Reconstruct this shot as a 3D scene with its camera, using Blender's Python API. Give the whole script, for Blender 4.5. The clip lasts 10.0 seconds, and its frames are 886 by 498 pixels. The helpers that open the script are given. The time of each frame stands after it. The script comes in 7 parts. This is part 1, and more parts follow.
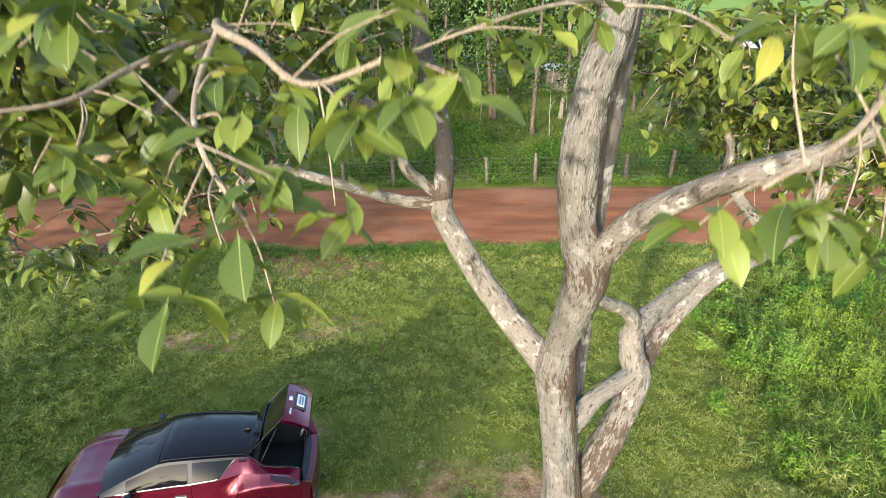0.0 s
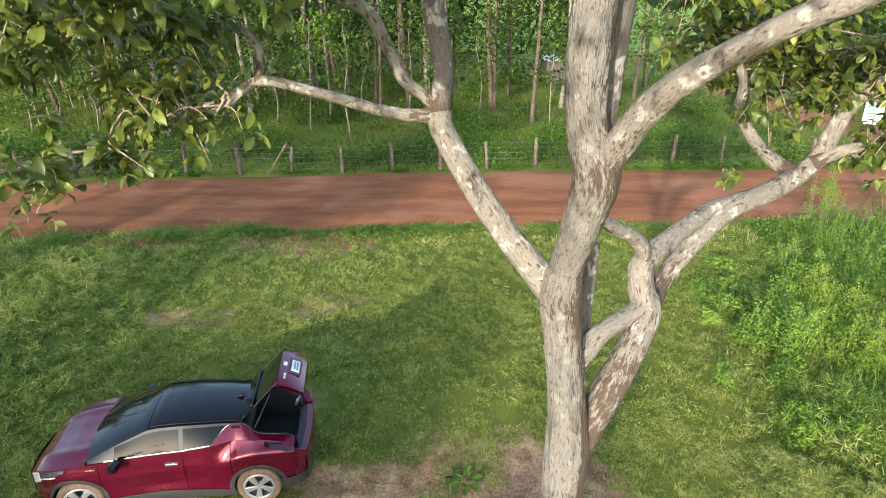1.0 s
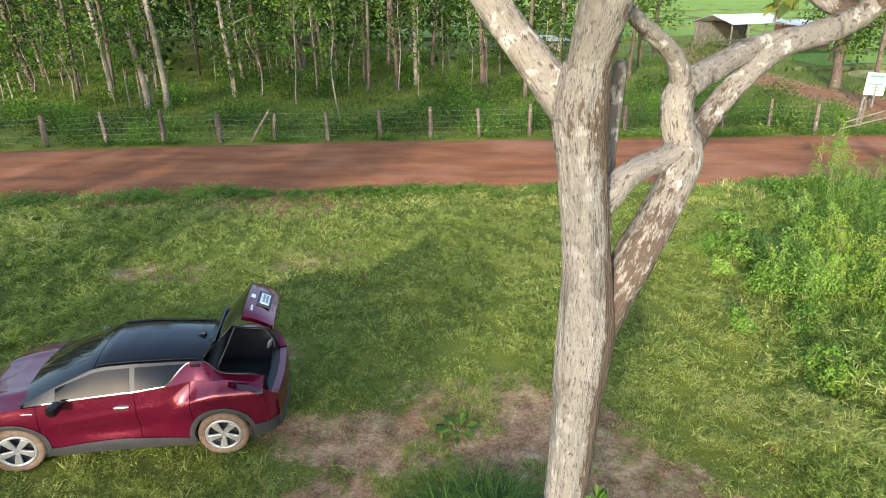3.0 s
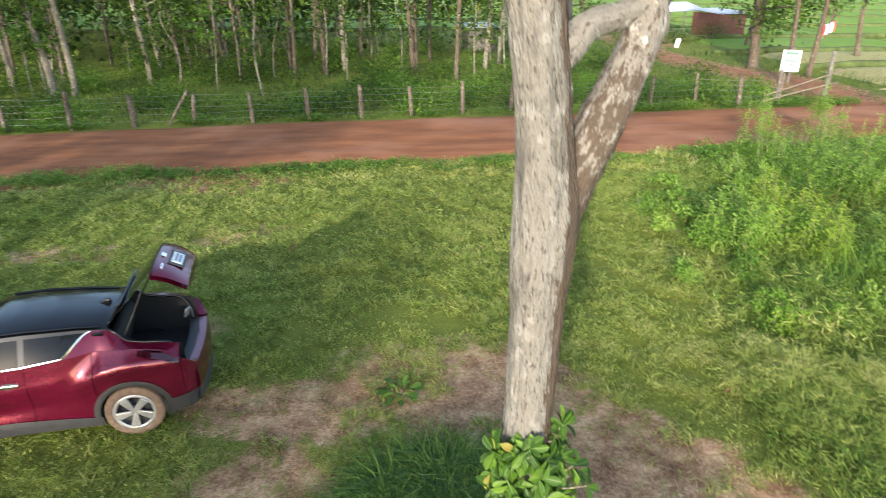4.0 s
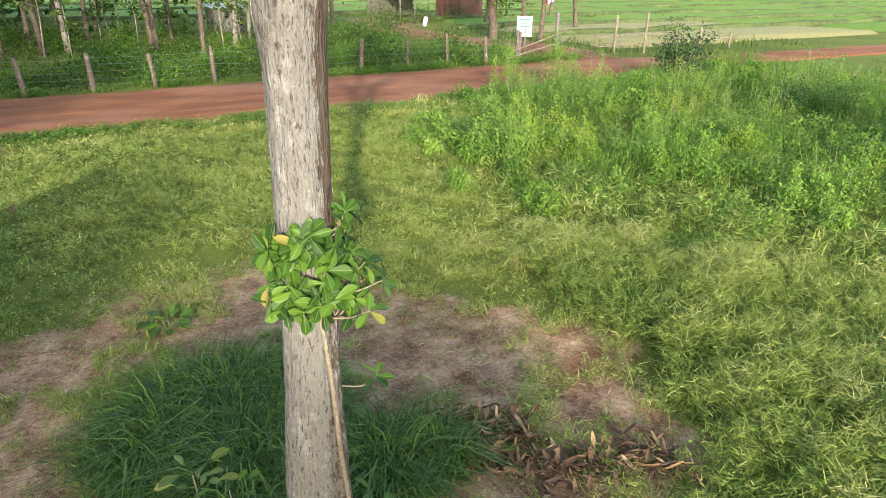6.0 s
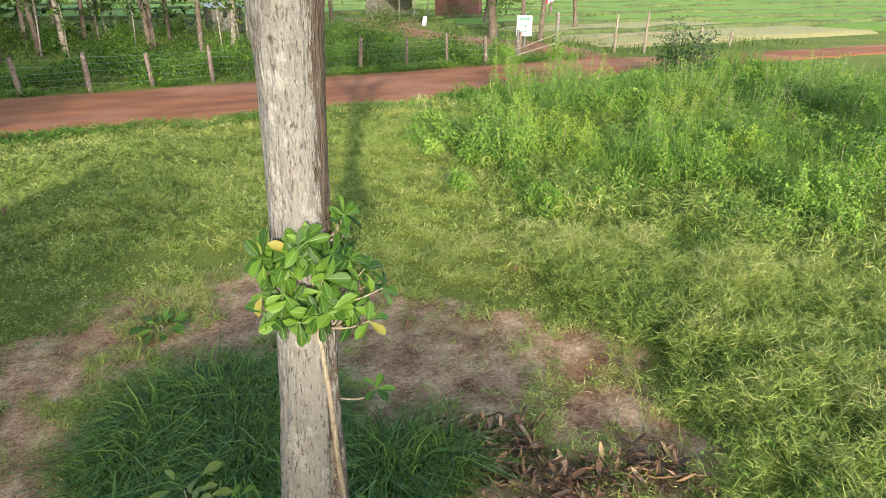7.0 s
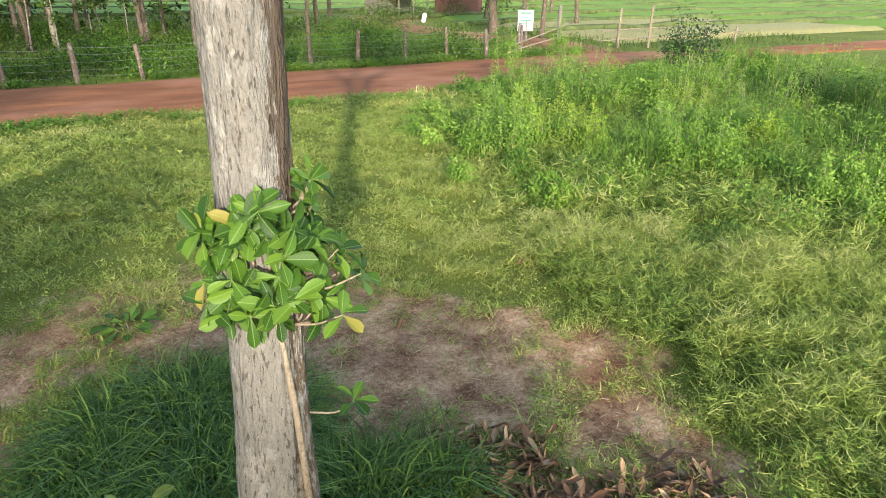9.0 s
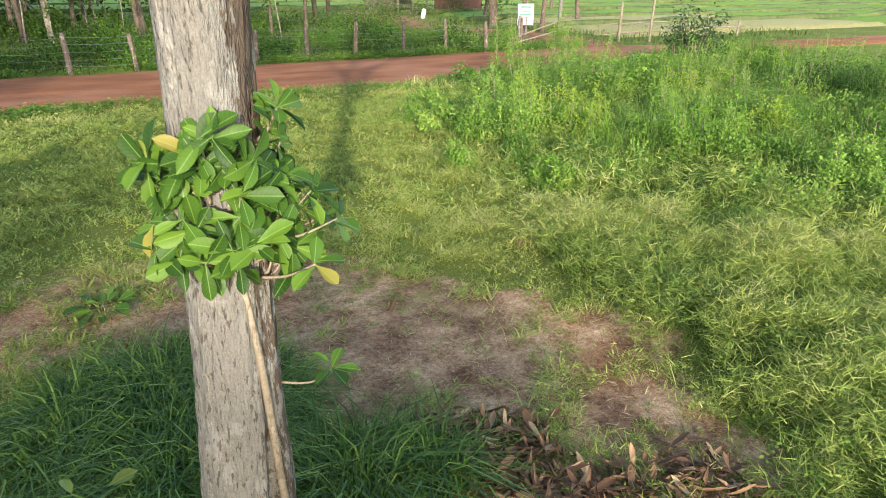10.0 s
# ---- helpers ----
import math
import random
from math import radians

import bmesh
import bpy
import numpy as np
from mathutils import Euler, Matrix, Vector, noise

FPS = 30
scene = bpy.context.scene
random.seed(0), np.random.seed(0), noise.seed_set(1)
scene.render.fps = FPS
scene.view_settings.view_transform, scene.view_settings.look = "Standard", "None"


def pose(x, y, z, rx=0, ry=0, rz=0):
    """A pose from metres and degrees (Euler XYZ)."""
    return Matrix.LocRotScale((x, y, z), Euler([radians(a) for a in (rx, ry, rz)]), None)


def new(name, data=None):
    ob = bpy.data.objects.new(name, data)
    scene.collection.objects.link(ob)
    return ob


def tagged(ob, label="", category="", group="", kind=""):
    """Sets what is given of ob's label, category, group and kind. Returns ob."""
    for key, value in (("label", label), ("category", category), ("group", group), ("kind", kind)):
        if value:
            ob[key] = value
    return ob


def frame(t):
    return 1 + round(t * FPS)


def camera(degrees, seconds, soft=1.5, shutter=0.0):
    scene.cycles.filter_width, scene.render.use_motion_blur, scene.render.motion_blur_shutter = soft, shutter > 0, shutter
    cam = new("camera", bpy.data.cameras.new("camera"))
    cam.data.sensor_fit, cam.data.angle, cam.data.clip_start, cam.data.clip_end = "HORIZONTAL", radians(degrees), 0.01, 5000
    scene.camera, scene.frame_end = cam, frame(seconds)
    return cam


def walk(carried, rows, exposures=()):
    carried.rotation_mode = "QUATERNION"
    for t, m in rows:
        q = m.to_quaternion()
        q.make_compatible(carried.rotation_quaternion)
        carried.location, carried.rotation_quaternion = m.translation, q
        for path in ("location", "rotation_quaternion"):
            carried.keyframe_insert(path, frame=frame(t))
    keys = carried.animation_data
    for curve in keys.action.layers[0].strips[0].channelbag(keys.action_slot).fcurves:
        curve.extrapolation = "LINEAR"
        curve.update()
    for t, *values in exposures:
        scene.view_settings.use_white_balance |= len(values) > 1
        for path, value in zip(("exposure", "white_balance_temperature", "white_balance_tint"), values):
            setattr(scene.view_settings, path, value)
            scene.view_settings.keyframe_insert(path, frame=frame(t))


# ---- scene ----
cam = camera(69.5, 10.0, soft=0.8, shutter=0.4)
METRES, EYE, TILT, LEAN, TURN = 6.2, 8.26, -22.8, 0.0, 0.0
ROWS = [
    (0.0, 0.0, 0.0, 0.0, 0.0, 0.0, 0.0),
    (0.5, -0.0002, 0.0259, -0.0519, -0.04, -0.01, 0.02),
    (1.0, 0.0014, 0.051, -0.1004, -0.03, -0.01, 0.05),
    (1.5, 0.0032, 0.0797, -0.151, -0.05, -0.01, 0.07),
    (2.0, 0.0055, 0.12, -0.1971, -0.06, -0.0, 0.08),
    (3.5, 0.0098, 0.3007, -0.3422, -2.35, -0.06, 1.05),
    (4.0, 0.0112, 0.3536, -0.4027, -6.39, -0.21, 2.67),
    (4.5, 0.0141, 0.3908, -0.4697, -12.84, -0.68, 5.23),
    (5.0, 0.0177, 0.4174, -0.5407, -20.07, -1.55, 8.04),
    (5.5, 0.0225, 0.441, -0.6063, -25.68, -2.45, 10.14),
    (7.0, 0.0369, 0.4796, -0.6123, -25.97, -2.47, 10.19),
    (7.5, 0.0475, 0.5057, -0.6118, -25.97, -2.46, 10.18),
    (8.0, 0.0605, 0.5321, -0.6132, -25.95, -2.43, 10.18),
    (8.5, 0.0744, 0.5572, -0.6193, -25.96, -2.42, 10.17),
    (9.0, 0.0875, 0.5829, -0.6353, -25.96, -2.39, 10.18),
    (9.5, 0.0996, 0.6082, -0.6551, -25.96, -2.39, 10.16),
    (10.0, 0.1121, 0.6335, -0.6731, -25.97, -2.38, 10.15),
]
walk(cam, [(t, pose(0, 0, EYE, TILT, LEAN, TURN) @ pose(METRES * x, METRES * y, METRES * z, 90 + pitch, roll, yaw)) for t, x, y, z, yaw, pitch, roll in ROWS])

# ---- sky, sun ----
SUN_AZ = math.atan2(0.361, 0.933)          # the way the light travels over the ground, from +y towards +x
SUN_EL = radians(15.2)
world = bpy.data.worlds.new("sky")
world.use_nodes = True
scene.world = world
_n = world.node_tree.nodes
_sky = _n.new("ShaderNodeTexSky")
_sky.sky_type = "NISHITA"
_sky.sun_disc = False
_sky.sun_elevation = SUN_EL
_sky.sun_rotation = SUN_AZ + math.pi
_sky.dust_density = 1.2
_n["Background"].inputs[1].default_value = 0.15
world.node_tree.links.new(_sky.outputs[0], _n["Background"].inputs[0])
sun = new("sun", bpy.data.lights.new("sun", "SUN"))
sun.data.energy = 2.0
sun.data.angle = radians(1.2)
sun.data.color = (1.0, 0.92, 0.8)
_way = Vector((math.sin(SUN_AZ) * math.cos(SUN_EL), math.cos(SUN_AZ) * math.cos(SUN_EL), -math.sin(SUN_EL)))
sun.matrix_world = Matrix.Translation((-10, -30, 30)) @ _way.to_track_quat("-Z", "Y").to_matrix().to_4x4()
scene.view_settings.exposure = 1.95

# ---- tools ----
rng = np.random.default_rng(11)
_TAB = rng.random((256, 256))


def vnoise(x, y, s=1.0, k=0):
    """Smooth value noise in 0..1 with cells of s metres."""
    x = np.asarray(x, float) / s + 37.3 * k
    y = np.asarray(y, float) / s + 91.7 * k
    xi, yi = np.floor(x).astype(int), np.floor(y).astype(int)
    fx, fy = x - xi, y - yi
    fx, fy = fx * fx * (3 - 2 * fx), fy * fy * (3 - 2 * fy)
    a, b = _TAB[xi & 255, yi & 255], _TAB[(xi + 1) & 255, yi & 255]
    c, d = _TAB[xi & 255, (yi + 1) & 255], _TAB[(xi + 1) & 255, (yi + 1) & 255]
    return (a * (1 - fx) + b * fx) * (1 - fy) + (c * (1 - fx) + d * fx) * fy


def fbm(x, y, s=1.0, k=0, octaves=4):
    v, w = 0.0, 0.0
    for o in range(octaves):
        v = v + vnoise(x, y, s / 2 ** o, k + o) / 2 ** o
        w += 1 / 2 ** o
    return v / w


def np_mesh(name, verts, faces, smooth=True):
    """A mesh from arrays: verts (n, 3), faces a list of index arrays (m, corners)."""
    faces = [np.asarray(f, np.int32) for f in faces if len(f)]
    me = bpy.data.meshes.new(name)
    verts = np.asarray(verts, np.float32)
    me.vertices.add(len(verts))
    me.vertices.foreach_set("co", verts.ravel())
    loops = np.concatenate([f.ravel() for f in faces])
    sizes = np.concatenate([np.full(len(f), f.shape[1], np.int32) for f in faces])
    me.loops.add(len(loops))
    me.loops.foreach_set("vertex_index", loops)
    me.polygons.add(len(sizes))
    me.polygons.foreach_set("loop_start", np.concatenate(([0], np.cumsum(sizes)[:-1])).astype(np.int32))
    me.update(calc_edges=True)
    if smooth:
        me.polygons.foreach_set("use_smooth", np.ones(len(sizes), bool))
    me.validate(verbose=False)
    return me


def bm_mesh(name, bm, smooth=False):
    me = bpy.data.meshes.new(name)
    bm.normal_update()
    bm.to_mesh(me)
    bm.free()
    if smooth:
        me.polygons.foreach_set("use_smooth", np.ones(len(me.polygons), bool))
    return me


def part(name, me, mat, parent=None, label="", m=None):
    """Links a mesh (or bmesh) as one object, under a thing where one is given."""
    if isinstance(me, bmesh.types.BMesh):
        me = bm_mesh(name, me)
    if mat is not None and not me.materials:
        me.materials.append(mat)
    ob = new(name, me)
    if parent is not None:
        ob.parent = parent
    if m is not None:
        ob.matrix_basis = m
    if label:
        ob["label"] = label
    return ob


def thing(name, label, category, group="", kind="", m=None):
    ob = new(name)
    ob.empty_display_size = 0.2
    if m is not None:
        ob.matrix_basis = m
    return tagged(ob, label, category, group, kind)


def spline(pts, per=6):
    """Catmull-Rom through rows of numbers."""
    p = np.asarray(pts, float)
    p = np.vstack([2 * p[0] - p[1], p, 2 * p[-1] - p[-2]])
    out = []
    for i in range(1, len(p) - 2):
        for t in np.arange(per) / per:
            a, b, c, d = p[i - 1], p[i], p[i + 1], p[i + 2]
            out.append(0.5 * (2 * b + (c - a) * t + (2 * a - 5 * b + 4 * c - d) * t * t + (3 * b - a - 3 * c + d) * t ** 3))
    out.append(p[-2])
    return np.array(out)


def tube_data(pts, seg=10, per=6, bump=0.0, grain=0.1, k=0):
    """Verts and faces of a tapered, slightly lumpy tube through rows of x, y, z, radius."""
    s = spline(pts, per)
    c, r = s[:, :3], np.maximum(s[:, 3], 0.002)
    tan = np.gradient(c, axis=0)
    tan /= np.linalg.norm(tan, axis=1)[:, None] + 1e-9
    ref = np.array([0.0, 1.0, 0.0]) if abs(tan[0][1]) < 0.8 else np.array([1.0, 0.0, 0.0])
    u = np.cross(tan, ref)
    u /= np.linalg.norm(u, axis=1)[:, None] + 1e-9
    w = np.cross(tan, u)
    a = np.linspace(0, 2 * np.pi, seg, endpoint=False)
    length = np.concatenate(([0], np.cumsum(np.linalg.norm(np.diff(c, axis=0), axis=1))))
    aa, ll = np.meshgrid(a, length)
    rr = np.repeat(r[:, None], seg, 1)
    if bump:
        lump = vnoise(np.cos(aa) * 2 + 5 * k, np.sin(aa) * 2 + ll / (grain * 4), 1.0, k) - 0.5
        ridge = vnoise(aa / (2 * np.pi) * 14 + 0 * ll, ll / grain + np.cos(aa), 1.0, k + 3)
        ridge2 = vnoise(aa / (2 * np.pi) * 28, ll / (grain * 0.5) + np.sin(aa), 1.0, k + 5)
        rr = rr * (1 + bump * (lump * 1.6 + (np.abs(ridge - 0.5) - 0.25) * 0.8 + (ridge2 - 0.5) * 0.35))
    v = c[:, None, :] + rr[..., None] * (np.cos(aa)[..., None] * u[:, None, :] + np.sin(aa)[..., None] * w[:, None, :])
    n = len(c)
    i, j = np.meshgrid(np.arange(n - 1), np.arange(seg), indexing="ij")
    q = np.stack([i * seg + j, i * seg + (j + 1) % seg, (i + 1) * seg + (j + 1) % seg, (i + 1) * seg + j], -1).reshape(-1, 4)
    v = np.vstack([v.reshape(-1, 3), c[0], c[-1]])
    jj = np.arange(seg)
    t0 = np.stack([(jj + 1) % seg, jj, np.full(seg, n * seg)], -1)
    t1 = np.stack([(n - 1) * seg + jj, (n - 1) * seg + (jj + 1) % seg, np.full(seg, n * seg + 1)], -1)
    return v, q, np.vstack([t0, t1])


def grained(me, pts, seg, per):
    """Stores round-and-along coordinates on a stem's mesh, for bark that follows it."""
    s = spline(pts, per)
    n = len(s)
    along = np.concatenate(([0], np.cumsum(np.linalg.norm(np.diff(s[:, :3], axis=0), axis=1))))
    a, l = np.meshgrid(np.linspace(0, 2 * np.pi, seg, endpoint=False), along)
    r = np.repeat(np.maximum(s[:, 3:4], 0.02), seg, 1)
    g = np.stack([np.cos(a) * r, np.sin(a) * r, l], -1).reshape(-1, 3)
    g = np.vstack([g, (0, 0, 0), (0, 0, along[-1])]).astype(np.float32) + np.float32(3.7 * (sum(map(abs, pts[0])) % 5))
    if len(g) == len(me.vertices):
        me.attributes.new("grain", "FLOAT_VECTOR", "POINT").data.foreach_set("vector", g.ravel())
    return me


def toned(me, tone, per):
    """Stores a shade in 0..1 for each leaf or blade: plants differ as wholes, some with light and shade painted in."""
    me.attributes.new("tone", "FLOAT", "POINT").data.foreach_set("value", np.repeat(np.clip(tone, 0, 1), per).astype(np.float32))
    return me


def tube(name, pts, seg=10, per=6, **kw):
    v, q, t = tube_data(pts, seg=seg, per=per, **kw)
    return grained(np_mesh(name, v, [q, t]), pts, seg, per)


def joined(name, datas, smooth=True):
    """One mesh out of several (verts, quads, tris)."""
    vs, qs, ts, o = [], [], [], 0
    for v, q, t in datas:
        vs.append(v)
        if len(q):
            qs.append(np.asarray(q) + o)
        if len(t):
            ts.append(np.asarray(t) + o)
        o += len(v)
    return np_mesh(name, np.vstack(vs), ([np.vstack(qs)] if qs else []) + ([np.vstack(ts)] if ts else []), smooth)


def unit(v):
    return v / (np.linalg.norm(v, axis=-1, keepdims=True) + 1e-9)


def leaf_data(base, way, size, aspect=0.5, flat=0.6, droop=0.25, cup=0.12, r=rng):
    """Folded leaves (5 verts, 4 triangles each) from base points, along ways."""
    base, way = np.asarray(base, float), unit(np.asarray(way, float))
    n = len(base)
    size = np.broadcast_to(np.asarray(size, float), (n,))[:, None]
    up = unit(np.array([0, 0, 1.0]) * flat + r.normal(0, 0.5, (n, 3)))
    side = unit(np.cross(way, up))
    nrm = np.cross(side, way)
    L = size
    W = size * aspect * 0.5
    mid = base + way * L * 0.5
    tip = base + way * L - np.array([0, 0, 1.0]) * L * droop
    v = np.stack([base, mid - side * W + nrm * L * cup, mid, mid + side * W + nrm * L * cup, tip], 1).reshape(-1, 3)
    o = (np.arange(n) * 5)[:, None, None]
    f = np.array([[0, 2, 1], [0, 3, 2], [1, 2, 4], [2, 3, 4]])[None] + o
    return v, np.zeros((0, 4), int), f.reshape(-1, 3)


def card_data(base, way, size, aspect=0.55, flat=0.5, r=rng, up=None):
    """Small leaves (one kite of 4 verts each) for what stays farther off."""
    base, way = np.asarray(base, float), unit(np.asarray(way, float))
    n = len(base)
    size = np.broadcast_to(np.asarray(size, float), (n,))[:, None]
    up = unit(np.array([0, 0, 1.0]) * flat + r.normal(0, 0.5, (n, 3))) if up is None else unit(up + r.normal(0, 0.35, (n, 3)))
    side = unit(np.cross(way, up))
    nrm = np.cross(side, way)
    mid = base + way * size * 0.45 + nrm * size * 0.06
    v = np.stack([base, mid + side * size * aspect / 2, base + way * size, mid - side * size * aspect / 2], 1).reshape(-1, 3)
    return v, np.arange(n * 4).reshape(-1, 4), np.zeros((0, 3), int)


def blade_data(x, y, z, h, w, lean=0.35, r=rng):
    """Bent grass blades (5 verts, 3 triangles' worth each)."""
    n = len(x)
    a, b = r.uniform(0, 2 * np.pi, n), r.uniform(0, 2 * np.pi, n)
    d = np.stack([np.cos(a), np.sin(a), 0 * a], 1)
    s = np.stack([np.cos(b), np.sin(b), 0 * b], 1) * (w / 2)[:, None]
    k = (r.uniform(0.2, 1.0, n) * lean * h)[:, None]
    base = np.stack([x, y, z - 0.015], 1)
    up = np.array([0, 0, 1.0])
    m = base + up * (h * 0.6)[:, None] + d * k * 0.4
    t = base + up * (h * (1 - 0.3 * lean))[:, None] + d * k * 1.25
    v = np.stack([base - s, base + s, m + s * 0.8, m - s * 0.8, t], 1).reshape(-1, 3)
    o = np.arange(n)[:, None] * 5
    return v, np.array([[0, 1, 2, 3]]) + o, np.array([[3, 2, 4]]) + o


def sliver_data(x, y, z, h, w, lean=0.35, r=rng):
    """Short grass: one leaning sliver a blade."""
    n = len(x)
    a, b = r.uniform(0, 2 * np.pi, n), r.uniform(0, 2 * np.pi, n)
    s = np.stack([np.cos(b), np.sin(b), 0 * b], 1) * (w / 2)[:, None]
    base = np.stack([x, y, z - 0.012], 1)
    k = r.uniform(0.2, 1.0, n) * lean * h
    t = base + np.stack([np.cos(a) * k, np.sin(a) * k, h * (1.05 - 0.25 * lean)], 1)
    return np.stack([base - s, base + s, t], 1).reshape(-1, 3), np.zeros((0, 4), int), np.arange(n * 3).reshape(-1, 3)


def needle_data(base, way, size, width, r=rng):
    """Thin leaves of grass, one narrow triangle each, along ways."""
    base, way = np.asarray(base, float), unit(np.asarray(way, float))
    n = len(base)
    side = unit(np.cross(way, r.normal(0, 1, (n, 3)))) * (np.broadcast_to(width, (n,)) / 2)[:, None]
    tip = base + way * np.broadcast_to(size, (n,))[:, None]
    return np.stack([base - side, base + side, tip], 1).reshape(-1, 3), np.zeros((0, 4), int), np.arange(n * 3).reshape(-1, 3)


def ball_ways(n, r=rng):
    return unit(r.normal(0, 1, (n, 3)))

# ---- materials ----
def nodes(name):
    m = bpy.data.materials.new(name)
    m.use_nodes = True
    nt = m.node_tree
    return m, nt, nt.nodes["Principled BSDF"], nt.nodes["Material Output"]


def ramp(nt, fac, stops):
    r = nt.nodes.new("ShaderNodeValToRGB")
    while len(r.color_ramp.elements) < len(stops):
        r.color_ramp.elements.new(0.5)
    for e, (p, c) in zip(r.color_ramp.elements, stops):
        e.position = p
        e.color = (*c, 1) if len(c) == 3 else c
    nt.links.new(fac, r.inputs[0])
    return r.outputs[0]


def coords(nt, scale=(1, 1, 1), out="Object"):
    t = nt.nodes.new("ShaderNodeTexCoord")
    m = nt.nodes.new("ShaderNodeMapping")
    m.inputs["Scale"].default_value = scale
    nt.links.new(t.outputs[out], m.inputs[0])
    return m.outputs[0]


def tex(nt, vec, scale, detail=4.0, rough=0.55, kind="noise"):
    if kind == "noise":
        n = nt.nodes.new("ShaderNodeTexNoise")
        n.inputs["Detail"].default_value = detail
        n.inputs["Roughness"].default_value = rough
        out = n.outputs[0]
    else:
        n = nt.nodes.new("ShaderNodeTexVoronoi")
        out = n.outputs["Distance"]
    n.inputs["Scale"].default_value = scale
    nt.links.new(vec, n.inputs["Vector"])
    return out


def mix(nt, fac, a, b, how="MIX"):
    n = nt.nodes.new("ShaderNodeMix")
    n.data_type = "RGBA"
    n.blend_type = how
    for sock, val in ((n.inputs[0], fac), (n.inputs[6], a), (n.inputs[7], b)):
        if hasattr(val, "is_linked"):
            nt.links.new(val, sock)
        elif isinstance(val, (int, float)):
            sock.default_value = val
        else:
            sock.default_value = (*val, 1)
    return n.outputs[2]


def mul(nt, a, b, how="MULTIPLY"):
    n = nt.nodes.new("ShaderNodeMath")
    n.operation = how
    for sock, val in ((n.inputs[0], a), (n.inputs[1], b)):
        if hasattr(val, "is_linked"):
            nt.links.new(val, sock)
        else:
            sock.default_value = val
    return n.outputs[0]


def bump(nt, bsdf, height, strength=0.5, distance=0.02):
    b = nt.nodes.new("ShaderNodeBump")
    b.inputs["Strength"].default_value = strength
    b.inputs["Distance"].default_value = distance
    nt.links.new(height, b.inputs["Height"])
    nt.links.new(b.outputs[0], bsdf.inputs["Normal"])


def mat_plain(name, col, rough=0.5, metal=0.0, coat=0.0, vary=0.12, grain=30.0, relief=0.0):
    m, nt, p, _ = nodes(name)
    v = coords(nt)
    n = tex(nt, v, grain)
    n2 = tex(nt, v, grain / 9)
    a = tuple(c * (1 - vary) for c in col)
    b = tuple(min(1, c * (1 + vary)) for c in col)
    c1 = ramp(nt, mul(nt, mul(nt, n, 0.5), mul(nt, n2, 0.5), "ADD"), [(0.35, a), (0.65, b)])
    nt.links.new(c1, p.inputs["Base Color"])
    p.inputs["Roughness"].default_value = rough
    p.inputs["Metallic"].default_value = metal
    p.inputs["Coat Weight"].default_value = coat
    p.inputs["Coat Roughness"].default_value = 0.03
    if relief:
        bump(nt, p, n, 0.4, relief)
    return m


def mat_leaf(name, stops, trans=0.3, rough=0.45, per="island", patch=0.0, tint=(0.2, 0.2, 0.03), scale=0.35, gloss=0.5, rib=None):
    """Foliage: each leaf its own shade, and drifts of tint over metres."""
    m, nt, p, out = nodes(name)
    if per == "island":
        r = nt.nodes.new("ShaderNodeNewGeometry").outputs["Random Per Island"]
    elif per == "both":
        t = nt.nodes.new("ShaderNodeAttribute")
        t.attribute_name = "tone"
        r = mul(nt, mul(nt, nt.nodes.new("ShaderNodeNewGeometry").outputs["Random Per Island"], 0.45), mul(nt, t.outputs["Fac"], 0.55), "ADD")
    elif per == "tone":
        t = nt.nodes.new("ShaderNodeAttribute")
        t.attribute_name = "tone"
        r = mul(nt, mul(nt, nt.nodes.new("ShaderNodeNewGeometry").outputs["Random Per Island"], 0.18), mul(nt, t.outputs["Fac"], 0.82), "ADD")
    else:
        r = nt.nodes.new("ShaderNodeObjectInfo").outputs["Random"]
    c = ramp(nt, r, stops)
    if patch:
        n = tex(nt, coords(nt), scale, 3.0)
        c = mix(nt, mul(nt, ramp(nt, n, [(0.45, (0, 0, 0)), (0.62, (1, 1, 1))]), patch), c, tint)
    if rib:
        sep = nt.nodes.new("ShaderNodeSeparateXYZ")
        nt.links.new(coords(nt), sep.inputs[0])
        ay = mul(nt, sep.outputs[1], 0.0, "ADD")
        ab = nt.nodes.new("ShaderNodeMath")
        ab.operation = "ABSOLUTE"
        nt.links.new(ay, ab.inputs[0])
        c = mix(nt, mul(nt, ramp(nt, ab.outputs[0], [(0.004, (1, 1, 1)), (0.016, (0, 0, 0))]), 0.55), c, rib)
        vein = nt.nodes.new("ShaderNodeMath")
        vein.operation = "SINE"
        nt.links.new(mul(nt, mul(nt, sep.outputs[0], 55.0), mul(nt, ab.outputs[0], 45.0), "SUBTRACT"), vein.inputs[0])
        c = mix(nt, mul(nt, ramp(nt, vein.outputs[0], [(0.86, (0, 0, 0)), (1.0, (1, 1, 1))]), 0.1), c, rib)
    nt.links.new(c, p.inputs["Base Color"])
    p.inputs["Roughness"].default_value = rough
    p.inputs["Specular IOR Level"].default_value = gloss
    t = nt.nodes.new("ShaderNodeBsdfTranslucent")
    g = nt.nodes.new("ShaderNodeHueSaturation")
    g.inputs["Value"].default_value = 1.3
    nt.links.new(c, g.inputs["Color"])
    nt.links.new(g.outputs[0], t.inputs[0])
    s = nt.nodes.new("ShaderNodeMixShader")
    s.inputs[0].default_value = trans
    nt.links.new(p.outputs[0], s.inputs[1])
    nt.links.new(t.outputs[0], s.inputs[2])
    nt.links.new(s.outputs[0], out.inputs[0])
    return m


